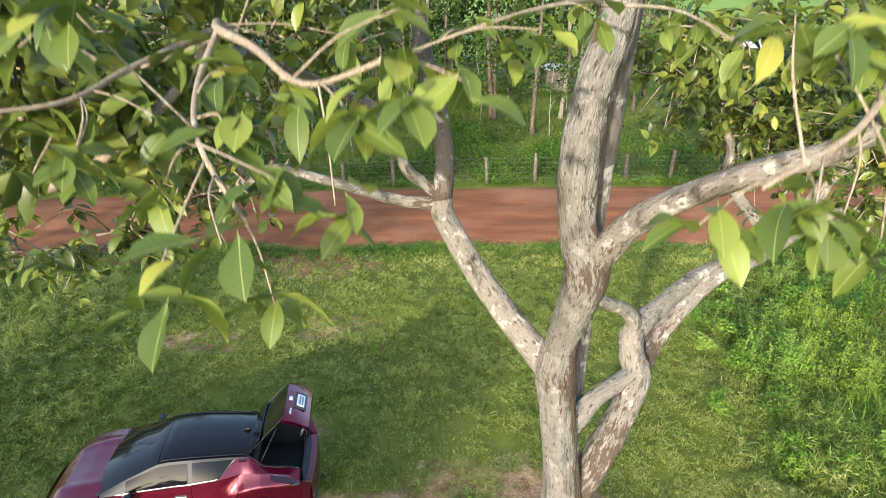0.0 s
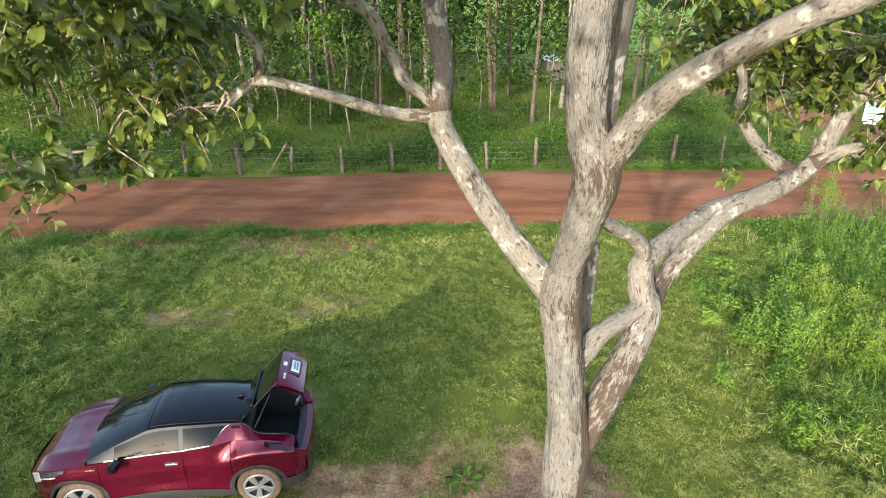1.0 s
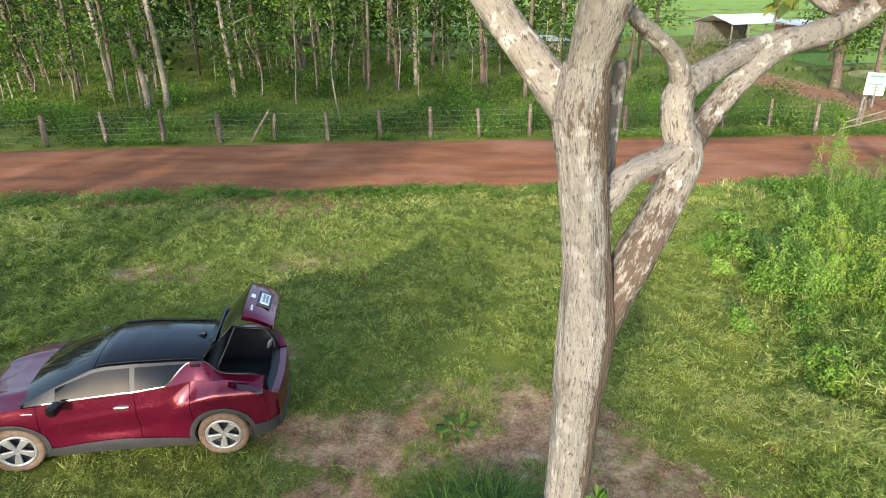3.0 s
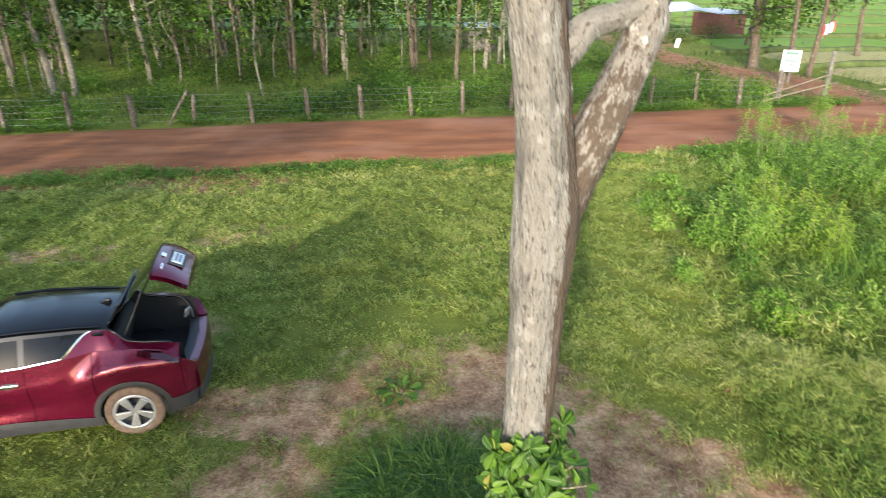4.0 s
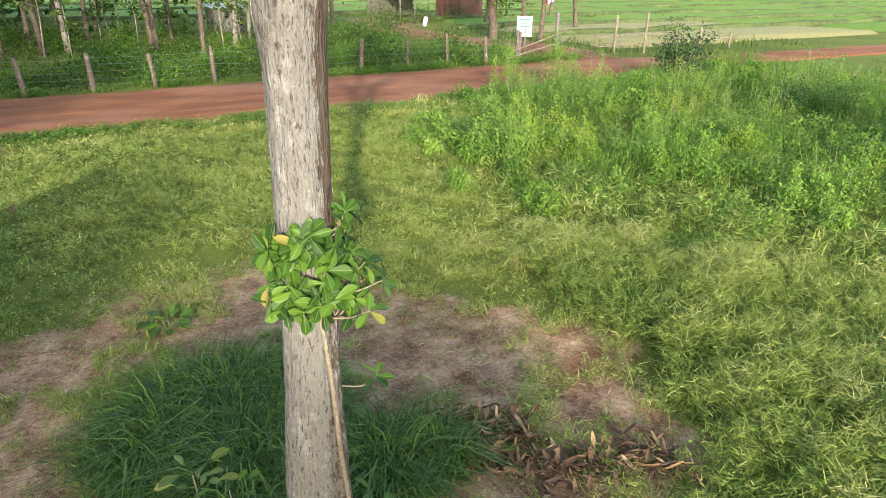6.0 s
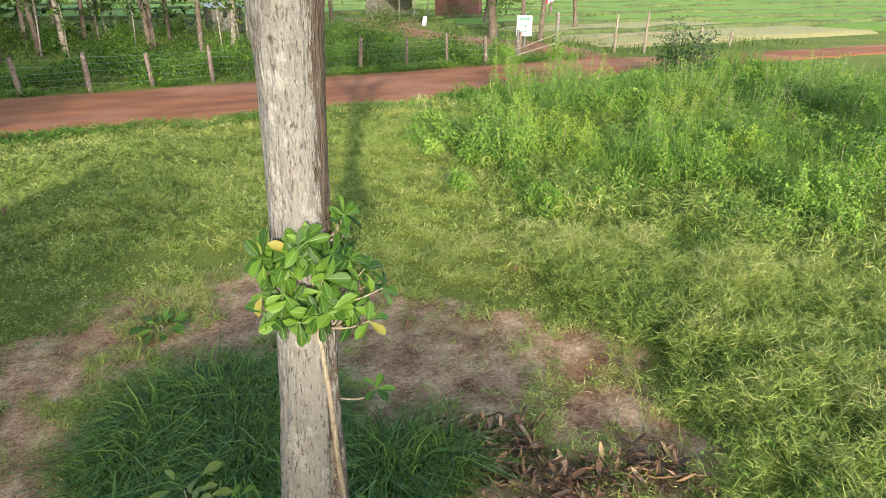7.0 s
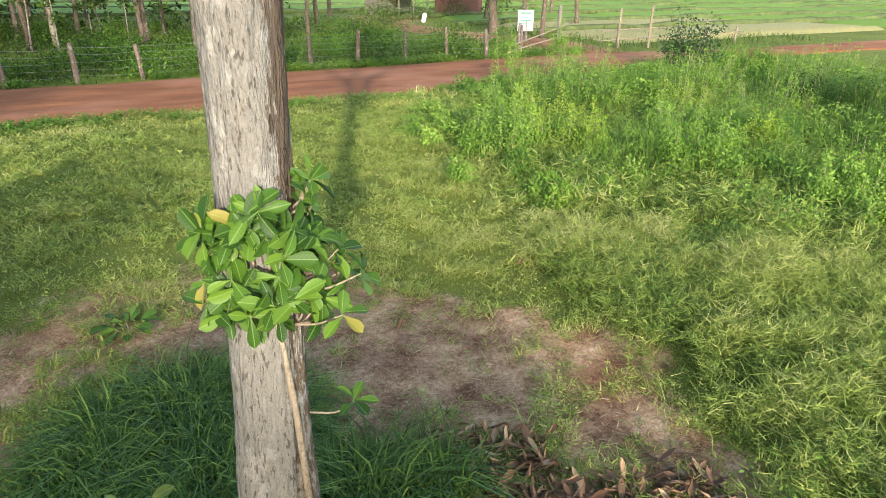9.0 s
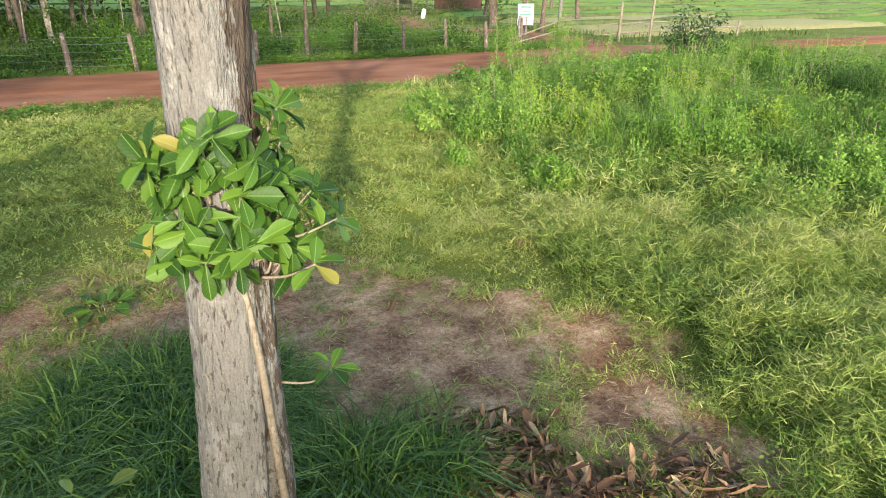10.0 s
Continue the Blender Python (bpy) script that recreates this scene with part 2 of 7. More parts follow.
def mat_bark(name, light, dark, lichen, stretch=0.25, fine=26.0, moss=0.5, relief=0.012, crack=0.8, follow=False):
    """Bark: plates of two greys, dark cracks along the stem, pale lichen spots, dark stains."""
    m, nt, p, _ = nodes(name)
    if follow:
        g = nt.nodes.new("ShaderNodeAttribute")
        g.attribute_name = "grain"
        sc = nt.nodes.new("ShaderNodeMapping")
        sc.inputs["Scale"].default_value = (1, 1, stretch)
        nt.links.new(g.outputs["Vector"], sc.inputs[0])
        v, v1 = sc.outputs[0], g.outputs["Vector"]
    else:
        v, v1 = coords(nt, (1, 1, stretch)), coords(nt)
    n1 = tex(nt, v, fine, 5.0, 0.6)
    n4 = tex(nt, v, fine * 0.55, 4.0, 0.6)
    n3 = tex(nt, v1, 8.0, 5.0, 0.6)
    pale = 0.72 if follow else 0.45
    base = ramp(nt, tex(nt, v1, fine * 2.2, 6.0, 0.7), [(0.36, tuple(a * pale + b * (1 - pale) for a, b in zip(light, dark))), (0.56, light), (0.72, tuple(min(1, a * 1.18) for a in light))])
    big = tex(nt, v1, 1.7, 4.0)
    base = mix(nt, mul(nt, ramp(nt, big, [(0.4, (0, 0, 0)), (0.62, (1, 1, 1))]), 0.35), base, tuple(a * 0.6 + b * 0.4 for a, b in zip(light, dark)))
    c = mix(nt, mul(nt, ramp(nt, n3, [(0.57, (0, 0, 0)), (0.62, (1, 1, 1))]), 0.75), base, lichen)
    gap = nt.nodes.new("ShaderNodeMath")
    gap.operation = "ABSOLUTE"
    nt.links.new(mul(nt, n4, 0.5, "SUBTRACT"), gap.inputs[0])
    cr = ramp(nt, gap.outputs[0], [(0.0, (1, 1, 1)), (0.018, (0.5, 0.5, 0.5)), (0.042, (0, 0, 0))])
    cr2 = ramp(nt, n1, [(0.37, (1, 1, 1)), (0.42, (0, 0, 0))] if follow else [(0.33, (1, 1, 1)), (0.39, (0, 0, 0))])
    c = mix(nt, mul(nt, cr, crack * (0.3 if follow else 1.0)), c, dark)
    c = mix(nt, mul(nt, cr2, crack * 0.8), c, tuple(x * 0.8 for x in dark))
    stain = ramp(nt, tex(nt, coords(nt, (1, 1, 0.45)), 3.1, 6.0, 0.7), [(0.55, (0, 0, 0)), (0.64, (1, 1, 1))])
    c = mix(nt, mul(nt, stain, moss), c, tuple(x * 0.5 for x in dark))
    if follow:
        sa = nt.nodes.new("ShaderNodeAttribute")
        sa.attribute_name = "stain"
        spots = ramp(nt, mul(nt, tex(nt, v, 26.0, 7.0, 0.75), mul(nt, sa.outputs["Fac"], 0.3), "ADD"), [(0.62, (0, 0, 0)), (0.67, (1, 1, 1))])
        c = mix(nt, mul(nt, spots, 0.9), c, (0.075, 0.052, 0.036))
    nt.links.new(c, p.inputs["Base Color"])
    p.inputs["Roughness"].default_value = 0.92
    p.inputs["Specular IOR Level"].default_value = 0.15
    hgt = mul(nt, mul(nt, n1, 0.6), mul(nt, gap.outputs[0], 2.0, "MULTIPLY"), "ADD")
    bump(nt, p, hgt, 0.9, relief)
    return m


def mat_soil():
    """Ground: soil under the grass, bare trodden patches by the attribute bare, red dust near the road by the attribute red."""
    m, nt, p, _ = nodes("soil")
    v = coords(nt)
    n1, n2, n3 = tex(nt, v, 22.0, 8.0, 0.7), tex(nt, v, 2.9, 6.0, 0.65), tex(nt, v, 0.25, 4.0)
    n4 = tex(nt, v, 75.0, 6.0, 0.75)
    grass = ramp(nt, n4, [(0.38, (0.035, 0.05, 0.01)), (0.5, (0.11, 0.14, 0.022)), (0.62, (0.29, 0.29, 0.08))])
    yel = mix(nt, ramp(nt, n3, [(0.42, (0, 0, 0)), (0.6, (0.7, 0.7, 0.7))]), grass, (0.19, 0.21, 0.035))
    at = nt.nodes.new("ShaderNodeAttribute")
    at.attribute_name = "bare"
    ar = nt.nodes.new("ShaderNodeAttribute")
    ar.attribute_name = "red"
    n5 = tex(nt, v, 1.1, 5.0, 0.6)
    grains = mul(nt, mul(nt, n4, 0.36), mul(nt, mul(nt, n1, 0.3), mul(nt, n2, 0.34), "ADD"), "ADD")
    dirt = ramp(nt, grains, [(0.41, (0.13, 0.064, 0.033)), (0.47, (0.3, 0.165, 0.09)), (0.52, (0.46, 0.285, 0.165)), (0.59, (0.7, 0.5, 0.32))])
    damp = ramp(nt, grains, [(0.42, (0.105, 0.05, 0.028)), (0.5, (0.24, 0.13, 0.075)), (0.58, (0.42, 0.26, 0.155))])
    dirt = mix(nt, ramp(nt, n5, [(0.46, (0, 0, 0)), (0.56, (0.7, 0.7, 0.7))]), dirt, damp)
    red = ramp(nt, n1, [(0.3, (0.17, 0.06, 0.03)), (0.7, (0.36, 0.145, 0.08))])
    dirt = mix(nt, ar.outputs["Fac"], dirt, red)
    edge = mul(nt, mul(nt, mul(nt, n1, 0.7), mul(nt, mul(nt, n4, 0.4), mul(nt, n2, 0.5), "ADD"), "ADD"), at.outputs["Fac"], "ADD")
    c = mix(nt, ramp(nt, mul(nt, edge, 0.6), [(0.58, (0, 0, 0)), (0.74, (1, 1, 1))]), yel, dirt)
    nt.links.new(c, p.inputs["Base Color"])
    p.inputs["Roughness"].default_value = 0.95
    p.inputs["Specular IOR Level"].default_value = 0.1
    bump(nt, p, mul(nt, n1, mul(nt, n4, 0.6), "ADD"), 0.9, 0.03)
    return m


def mat_road():
    m, nt, p, _ = nodes("laterite")
    v = coords(nt, (0.3, 1, 1))
    v1 = coords(nt)
    n1, n2, n3 = tex(nt, v, 1.1, 7.0, 0.65), tex(nt, v1, 14.0, 8.0, 0.7), tex(nt, v1, 0.22, 3.0)
    base = ramp(nt, n1, [(0.3, (0.155, 0.058, 0.025)), (0.5, (0.265, 0.098, 0.039)), (0.72, (0.37, 0.155, 0.07))])
    c = mix(nt, mul(nt, ramp(nt, n2, [(0.4, (1, 1, 1)), (0.6, (0, 0, 0))]), 0.35), base, (0.19, 0.085, 0.055))
    c = mix(nt, mul(nt, ramp(nt, n3, [(0.5, (0, 0, 0)), (0.65, (1, 1, 1))]), 0.45), c, (0.42, 0.2, 0.12))
    nt.links.new(c, p.inputs["Base Color"])
    p.inputs["Roughness"].default_value = 0.95
    p.inputs["Specular IOR Level"].default_value = 0.15
    bump(nt, p, mul(nt, n1, n2, "ADD"), 0.7, 0.03)
    return m


SOIL, ROAD = mat_soil(), mat_road()
BARK = mat_bark("pale_bark", (0.235, 0.22, 0.195), (0.055, 0.046, 0.037), (0.3, 0.286, 0.26), 0.27, 62.0, 0.4, 0.022, 0.9, follow=True)
BARK_LIMB = mat_bark("limb_bark", (0.27, 0.245, 0.21), (0.06, 0.048, 0.038), (0.47, 0.445, 0.4), 0.36, 50.0, 0.85, 0.022, 0.95, follow=True)
BARK_DEAD = mat_bark("dead_bark", (0.13, 0.117, 0.105), (0.06, 0.052, 0.045), (0.36, 0.34, 0.31), 0.2, 40.0, 0.5, follow=True)
BARK_WOOD = mat_bark("forest_bark", (0.26, 0.23, 0.18), (0.1, 0.08, 0.06), (0.42, 0.4, 0.34), 0.3, 9.0, 0.5, 0.02)
BARK_DARK = mat_bark("dark_forest_bark", (0.13, 0.1, 0.075), (0.05, 0.04, 0.03), (0.22, 0.2, 0.17), 0.3, 9.0, 0.5, 0.02)
TWIG = mat_bark("twig_bark", (0.33, 0.27, 0.2), (0.16, 0.12, 0.085), (0.42, 0.38, 0.3), 1.0, 60.0, 0.2, 0.003)
LEAF = mat_leaf("tree_leaf", [(0.0, (0.045, 0.07, 0.015)), (0.5, (0.105, 0.145, 0.028)), (0.94, (0.2, 0.235, 0.045)), (1.0, (0.3, 0.3, 0.05))], 0.32, 0.42)
LEAF_ONE = mat_leaf("tree_leaf_near", [(0.0, (0.06, 0.1, 0.016)), (0.5, (0.125, 0.172, 0.028)), (0.9, (0.21, 0.255, 0.042)), (0.97, (0.32, 0.31, 0.05))], 0.32, 0.5, per="object", rib=(0.34, 0.4, 0.12))
SPROUT = mat_leaf("sprout_leaf", [(0.0, (0.018, 0.052, 0.006)), (0.5, (0.05, 0.115, 0.012)), (0.98, (0.11, 0.2, 0.022)), (0.99, (0.25, 0.21, 0.045))], 0.22, 0.5, per="object", rib=(0.25, 0.36, 0.1), gloss=0.22)
GRASS = mat_leaf("lawn_grass", [(0.0, (0.055, 0.085, 0.02)), (0.35, (0.2, 0.25, 0.055)), (0.7, (0.36, 0.4, 0.1)), (1.0, (0.5, 0.46, 0.2))], 0.4, 0.6, "tone", patch=0.4, tint=(0.36, 0.36, 0.09), scale=0.3, gloss=0.2)
LUSH = mat_leaf("lush_grass", [(0.0, (0.026, 0.062, 0.008)), (0.5, (0.085, 0.165, 0.02)), (1.0, (0.23, 0.33, 0.055))], 0.3, 0.5, gloss=0.3)
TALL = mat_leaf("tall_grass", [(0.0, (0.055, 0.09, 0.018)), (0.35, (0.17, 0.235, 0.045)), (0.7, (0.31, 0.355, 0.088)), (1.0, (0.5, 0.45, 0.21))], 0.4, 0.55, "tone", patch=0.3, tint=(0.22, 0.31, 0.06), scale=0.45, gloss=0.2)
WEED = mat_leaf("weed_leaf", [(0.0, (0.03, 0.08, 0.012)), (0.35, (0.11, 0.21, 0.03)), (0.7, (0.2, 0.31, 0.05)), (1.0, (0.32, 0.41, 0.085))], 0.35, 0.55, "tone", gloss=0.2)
BUSHY = mat_leaf("bush_leaf", [(0.0, (0.05, 0.12, 0.014)), (0.5, (0.13, 0.25, 0.03)), (1.0, (0.24, 0.36, 0.055))], 0.35, 0.55, "both", patch=0.4, tint=(0.23, 0.31, 0.04), scale=0.5, gloss=0.2)
UNDER = mat_leaf("undergrowth_leaf", [(0.0, (0.018, 0.045, 0.008)), (0.5, (0.048, 0.095, 0.013)), (1.0, (0.11, 0.17, 0.022))], 0.3, 0.55, gloss=0.2)
WOODS = mat_leaf("forest_leaf", [(0.0, (0.012, 0.03, 0.006)), (0.55, (0.036, 0.072, 0.011)), (0.9, (0.09, 0.145, 0.022)), (1.0, (0.2, 0.26, 0.04))], 0.3, 0.55, gloss=0.2)

# ---- ground and road ----
ROAD_X = [-400, -60, -16, -9.5, -3, 4, 13, 19, 24, 30, 44, 120, 400]
ROAD_NEAR = [10, 16.5, 19.2, 19.4, 19.8, 20.0, 20.6, 21.6, 22.4, 22.4, 22.6, 20, 14]
ROAD_FAR = [15, 22.5, 25.1, 25.9, 26.4, 26.8, 26.9, 27.2, 26.9, 25.6, 25.3, 23, 17.5]


def road_edges(x):
    wob = (fbm(x, 0 * x, 3.0, 4) - 0.5)
    return np.interp(x, ROAD_X, ROAD_NEAR) + wob * 1.6 + (vnoise(x, 0 * x, 0.7, 8) - 0.5) * 0.35, np.interp(x, ROAD_X, ROAD_FAR) - wob * 0.5


TRACK = [(21.5, 26.5), (22.6, 30.0), (23.2, 34.0), (22.2, 39.0), (21.0, 45.0), (21.8, 52.0), (25.0, 60.0)]


def track_near(x, y):
    """Distance from the dirt track that leads through the gate."""
    best = np.full(np.shape(x), 1e9)
    for (ax, ay), (bx, by) in zip(TRACK, TRACK[1:]):
        dx, dy = bx - ax, by - ay
        t = np.clip(((x - ax) * dx + (y - ay) * dy) / (dx * dx + dy * dy), 0, 1)
        best = np.minimum(best, np.hypot(x - ax - t * dx, y - ay - t * dy))
    return best


def blob(x, y, cx, cy, rx, ry, turn=0.0):
    c, s = math.cos(turn), math.sin(turn)
    u, v = (x - cx) * c + (y - cy) * s, -(x - cx) * s + (y - cy) * c
    d = np.sqrt((u / rx) ** 2 + (v / ry) ** 2)
    return np.clip(1.25 - d + (fbm(x, y, 1.3, 9) - 0.5) * 1.1, 0, 1)


def lush_mask(x, y):
    return np.maximum(blob(x, y, 0.72, 6.0, 1.0, 1.15, 0.2), blob(x, y, 1.7, 4.9, 0.95, 0.55, -0.3))


def bare_mask(x, y):
    b = blob(x, y, 1.3, 8.1, 1.9, 1.35, -0.3)
    for cx, cy, rx, ry, w in ((-0.9, 7.9, 1.6, 0.75, 1), (2.7, 6.5, 1.6, 1.2, 1), (3.1, 5.6, 1.5, 1.1, 1), (4.05, 5.6, 0.85, 0.75, 1), (3.7, 6.5, 0.7, 0.6, 1), (3.6, 4.7, 0.95, 0.9, 1), (-1.4, 6.6, 1.0, 1.1, 0.85),
                              (-0.6, 5.6, 1.1, 0.8, 0.75), (2.6, 4.2, 1.3, 0.8, 1), (-2.0, 8.2, 0.7, 0.6, 0.7), (-5.6, 13.7, 1.6, 0.8, 0.42), (-4.6, 18.3, 2.2, 1.1, 0.8), (-9.5, 18.6, 2.5, 0.6, 0.6),
                              (-2.6, 14.5, 1.6, 0.9, 0.36), (-2.9, 10.5, 0.9, 0.7, 0.4)):
        b = np.maximum(b, w * blob(x, y, cx, cy, rx, ry))
    b = np.clip(b * 1.2 * (0.55 + 0.85 * fbm(x, y, 0.9, 21)) + (fbm(x, y, 0.28, 22, 3) - 0.5) * 0.9 * np.clip(b * 2, 0, 1), 0, 1)
    b = np.clip(b * (1 - 0.55 * np.clip((fbm(x, y, 1.0, 61, 3) - 0.54) * 6, 0, 1)), 0, 1)
    b = np.maximum(b, np.clip(1.7 - track_near(x, y) * 0.75 + (fbm(x, y, 1.5, 3) - 0.5), 0, 1))
    return np.clip(b * (1 - 0.85 * np.clip(lush_mask(x, y) * 1.6, 0, 1)), 0, 1)


def ground_z(x, y):
    near = np.clip((60 - np.hypot(x, y - 15)) / 20, 0, 1)
    n, f = road_edges(np.asarray(x, float))
    on = np.clip(np.minimum(y - n + 0.4, f - y + 0.4) / 0.4, 0, 1)
    return ((fbm(x, y, 3.0, 1) - 0.5) * 0.16 + (fbm(x, y, 0.6, 6) - 0.5) * 0.05) * near * (1 - on) - on * 0.05


def axis(lo, hi, step, far):
    a = list(np.arange(lo, hi + 1e-6, step))
    g, s = step, []
    p = hi
    while p < far:
        g *= 1.28
        p += g
        s.append(p)
    left, g, p = [], step, lo
    while p > -far:
        g *= 1.28
        p -= g
        left.append(p)
    return np.array(left[::-1] + a + s)


def grid_mesh(name, X, Y, Z):
    n, k = X.shape
    i, j = np.meshgrid(np.arange(n - 1), np.arange(k - 1), indexing="ij")
    q = np.stack([i * k + j, (i + 1) * k + j, (i + 1) * k + j + 1, i * k + j + 1], -1).reshape(-1, 4)
    return np_mesh(name, np.stack([X, Y, Z], -1).reshape(-1, 3), [q])


gx, gy = axis(-14, 18, 0.16, 2500), axis(1, 21, 0.16, 2500)
GX, GY = np.meshgrid(gx, gy, indexing="ij")
me = grid_mesh("ground", GX, GY, ground_z(GX, GY))
me.attributes.new("bare", "FLOAT", "POINT").data.foreach_set("value", bare_mask(GX, GY).ravel().astype(np.float32))
rn, rf = road_edges(GX)
redness = np.clip(1.15 - np.maximum(rn - GY, GY - rf) / 2.2, 0, 1) + np.clip(2 - track_near(GX, GY), 0, 1) * 0.7
redness = np.maximum(redness, 0.9 * blob(GX, GY, 4.05, 5.4, 0.42, 0.3))
me.attributes.new("red", "FLOAT", "POINT").data.foreach_set("value", np.clip(redness, 0, 1).ravel().astype(np.float32))
tagged(part("ground", me, SOIL), "grassy ground with trodden bare soil under a tree", "ground", kind="structure")

rx = np.concatenate([np.arange(-400, -40, 8.0), np.arange(-40, 60, 0.35), np.arange(60, 400, 8.0)])
n, f = road_edges(rx)
w = np.linspace(0, 1, 22)
RX = np.repeat(rx[:, None], 22, 1)
RY = n[:, None] + (f - n)[:, None] * w
ruts = -0.035 * (np.exp(-((w - 0.35) / 0.07) ** 2) + np.exp(-((w - 0.62) / 0.07) ** 2))
RZ = 0.02 + 0.05 * np.sin(np.pi * w)[None] + ruts[None] + (fbm(RX, RY * 3, 2.5, 2) - 0.5) * 0.05
RZ[:, 0] = RZ[:, -1] = -0.08
tagged(part("road", grid_mesh("road", RX, RY, RZ), ROAD), "red laterite dirt road with faint wheel ruts", "road", kind="structure")

# ---- the big tree ----
tree = thing("tree", "pale-barked forked tree with large drooping green leaves", "tree", m=pose(0, 0, 0))
def fissured(name, pts, seg, per, depth, fluted=0.0):
    """A stem with upright bark ridges in its mesh, and a flute down one side."""
    v, q, t = tube_data(pts, seg=seg, per=per, bump=0.05, grain=0.3, k=2)
    rows = spline(pts, per)
    n = len(rows)
    c = np.repeat(rows[:, None, :3], seg, 1)
    r = np.repeat(np.maximum(rows[:, None, 3], 0.002), seg, 1)
    d = v[:n * seg].reshape(n, seg, 3) - c
    ang = np.arctan2(d[..., 1], d[..., 0])
    z = c[..., 2]
    wob = (fbm(ang * 2, z, 0.8, 70) - 0.5) * 1.2
    ridge = np.abs(fbm((ang + wob * 0.2) * 7 + 40, z * 2.6 + 9, 1.0, 71, 3) - 0.5) * 2
    small = fbm(ang * 22 + 80, z * 11, 1.0, 73, 2) - 0.5
    push = depth * (np.minimum(ridge * 2.2, 1) - 0.6) + depth * 0.7 * small
    push -= fluted * np.exp(-((ang + 0.95 + 0.06 * np.sin(z * 2)) / 0.16) ** 2) * np.clip(1.9 - z, 0, 1)
    push += fluted * 0.5 * np.exp(-((ang + 0.5) / 0.3) ** 2) * np.clip(1.7 - z, 0, 1)
    v[:n * seg] = (c + d * (1 + push / np.maximum(r, 0.03))[..., None]).reshape(-1, 3)
    me = grained(np_mesh(name, v, [q, t]), pts, seg, per)
    side = np.exp(-((ang + 0.55) / 0.55) ** 2)
    st = side * (np.exp(-((z - 3.75) / 0.55) ** 2) + 0.55 * np.exp(-((z - 2.7) / 0.7) ** 2)) + (0.35 + 0.5 * side) * np.exp(-((z - 5.3 - 0.1 * np.sin(ang * 2)) / 0.28) ** 2) + 0.5 * np.exp(-((z - 6.45) / 0.22) ** 2) + 0.55 * side + 0.5 * np.exp(-((ang - 2.9) / 0.4) ** 2) * np.exp(-((z - 3.25) / 0.25) ** 2)
    me.attributes.new("stain", "FLOAT", "POINT").data.foreach_set("value", np.append(np.clip(st, 0, 1).ravel(), (0, 0)).astype(np.float32))
    return me


def limb(name, mat, seg, per, lump, pts):
    """One stem or limb of the tree through rows of x, y, z, radius."""
    if name in ("trunk", "stem"):
        part(name, fissured(name, pts, 110 if name == "trunk" else 64, 22 if name == "trunk" else 14, 0.011, 0.05 if name == "trunk" else 0.0), mat, tree)
        return
    me = tube(name, pts, seg=seg, per=per, bump=lump, grain=0.14, k=len(tree.children))
    rr = np.arange(len(me.vertices)) // seg / max(1, len(me.vertices) // seg)
    st = np.clip(1.0 - rr * (2.0 if name == "right_lower_limb" else 4.0), 0.1, 1)
    me.attributes.new("stain", "FLOAT", "POINT").data.foreach_set("value", st.astype(np.float32))
    part(name, me, mat, tree)


limb("trunk", BARK, 40, 10, 0.16, [(0.94, 4.36, -0.3, 0.26), (0.95, 4.35, 0.1, 0.215), (0.96, 4.35, 0.77, 0.188), (0.995, 4.35, 1.57, 0.16), (1.03, 4.36, 2.64, 0.152), (1.043, 4.37, 3.2, 0.16), (1.045, 4.37, 3.55, 0.182), (1.07, 4.39, 3.87, 0.192), (1.035, 4.4, 4.3, 0.158), (1.01, 4.41, 4.6, 0.152), (0.95, 4.43, 5.05, 0.156), (0.915, 4.42, 5.35, 0.165), (0.92, 4.36, 5.6, 0.13)])
limb("stem", BARK, 30, 10, 0.15, [(0.91, 4.43, 5.2, 0.11), (0.93, 4.35, 5.62, 0.12), (0.96, 4.15, 6.03, 0.133), (0.99, 4.0, 6.42, 0.155), (0.88, 3.95, 6.8, 0.122), (0.86, 3.9, 7.26, 0.13), (0.89, 3.85, 7.67, 0.11), (0.98, 3.8, 8.1, 0.11), (1.0, 3.7, 8.9, 0.09), (0.9, 3.5, 10.0, 0.06), (0.7, 3.2, 11.0, 0.03)])
limb("back_stem", BARK_DEAD, 20, 8, 0.1, [(1.04, 4.2, 6.3, 0.05), (1.06, 4.2, 6.7, 0.07), (1.06, 4.15, 7.2, 0.085), (1.1, 4.1, 7.8, 0.08), (1.2, 4.1, 8.6, 0.07), (1.6, 4.4, 9.8, 0.04)])
limb("left_limb", BARK_LIMB, 22, 8, 0.16, [(0.93, 4.45, 5.2, 0.1), (0.82, 4.5, 5.37, 0.12), (0.5, 4.6, 5.77, 0.1), (0.25, 4.68, 6.12, 0.093), (0.01, 4.75, 6.53, 0.086), (-0.02, 4.78, 6.67, 0.09)])
limb("left_upper_limb", BARK_DEAD, 18, 8, 0.14, [(-0.02, 4.76, 6.56, 0.07), (0.0, 4.8, 6.8, 0.08), (0.01, 4.85, 7.0, 0.076), (-0.05, 4.95, 7.35, 0.08), (-0.14, 5.05, 7.7, 0.068), (-0.3, 5.2, 8.6, 0.05), (-0.8, 5.4, 9.8, 0.03)])
limb("left_middle_limb", BARK_LIMB, 14, 8, 0.14, [(-0.02, 4.78, 6.68, 0.06), (-0.12, 4.79, 6.78, 0.05), (-0.27, 4.8, 6.9, 0.047), (-0.39, 4.85, 7.12, 0.047), (-0.53, 4.9, 7.36, 0.05), (-0.79, 4.9, 7.48, 0.042), (-1.0, 4.2, 7.75, 0.035), (-0.95, 3.2, 7.95, 0.03), (-0.8, 2.4, 7.95, 0.024)])
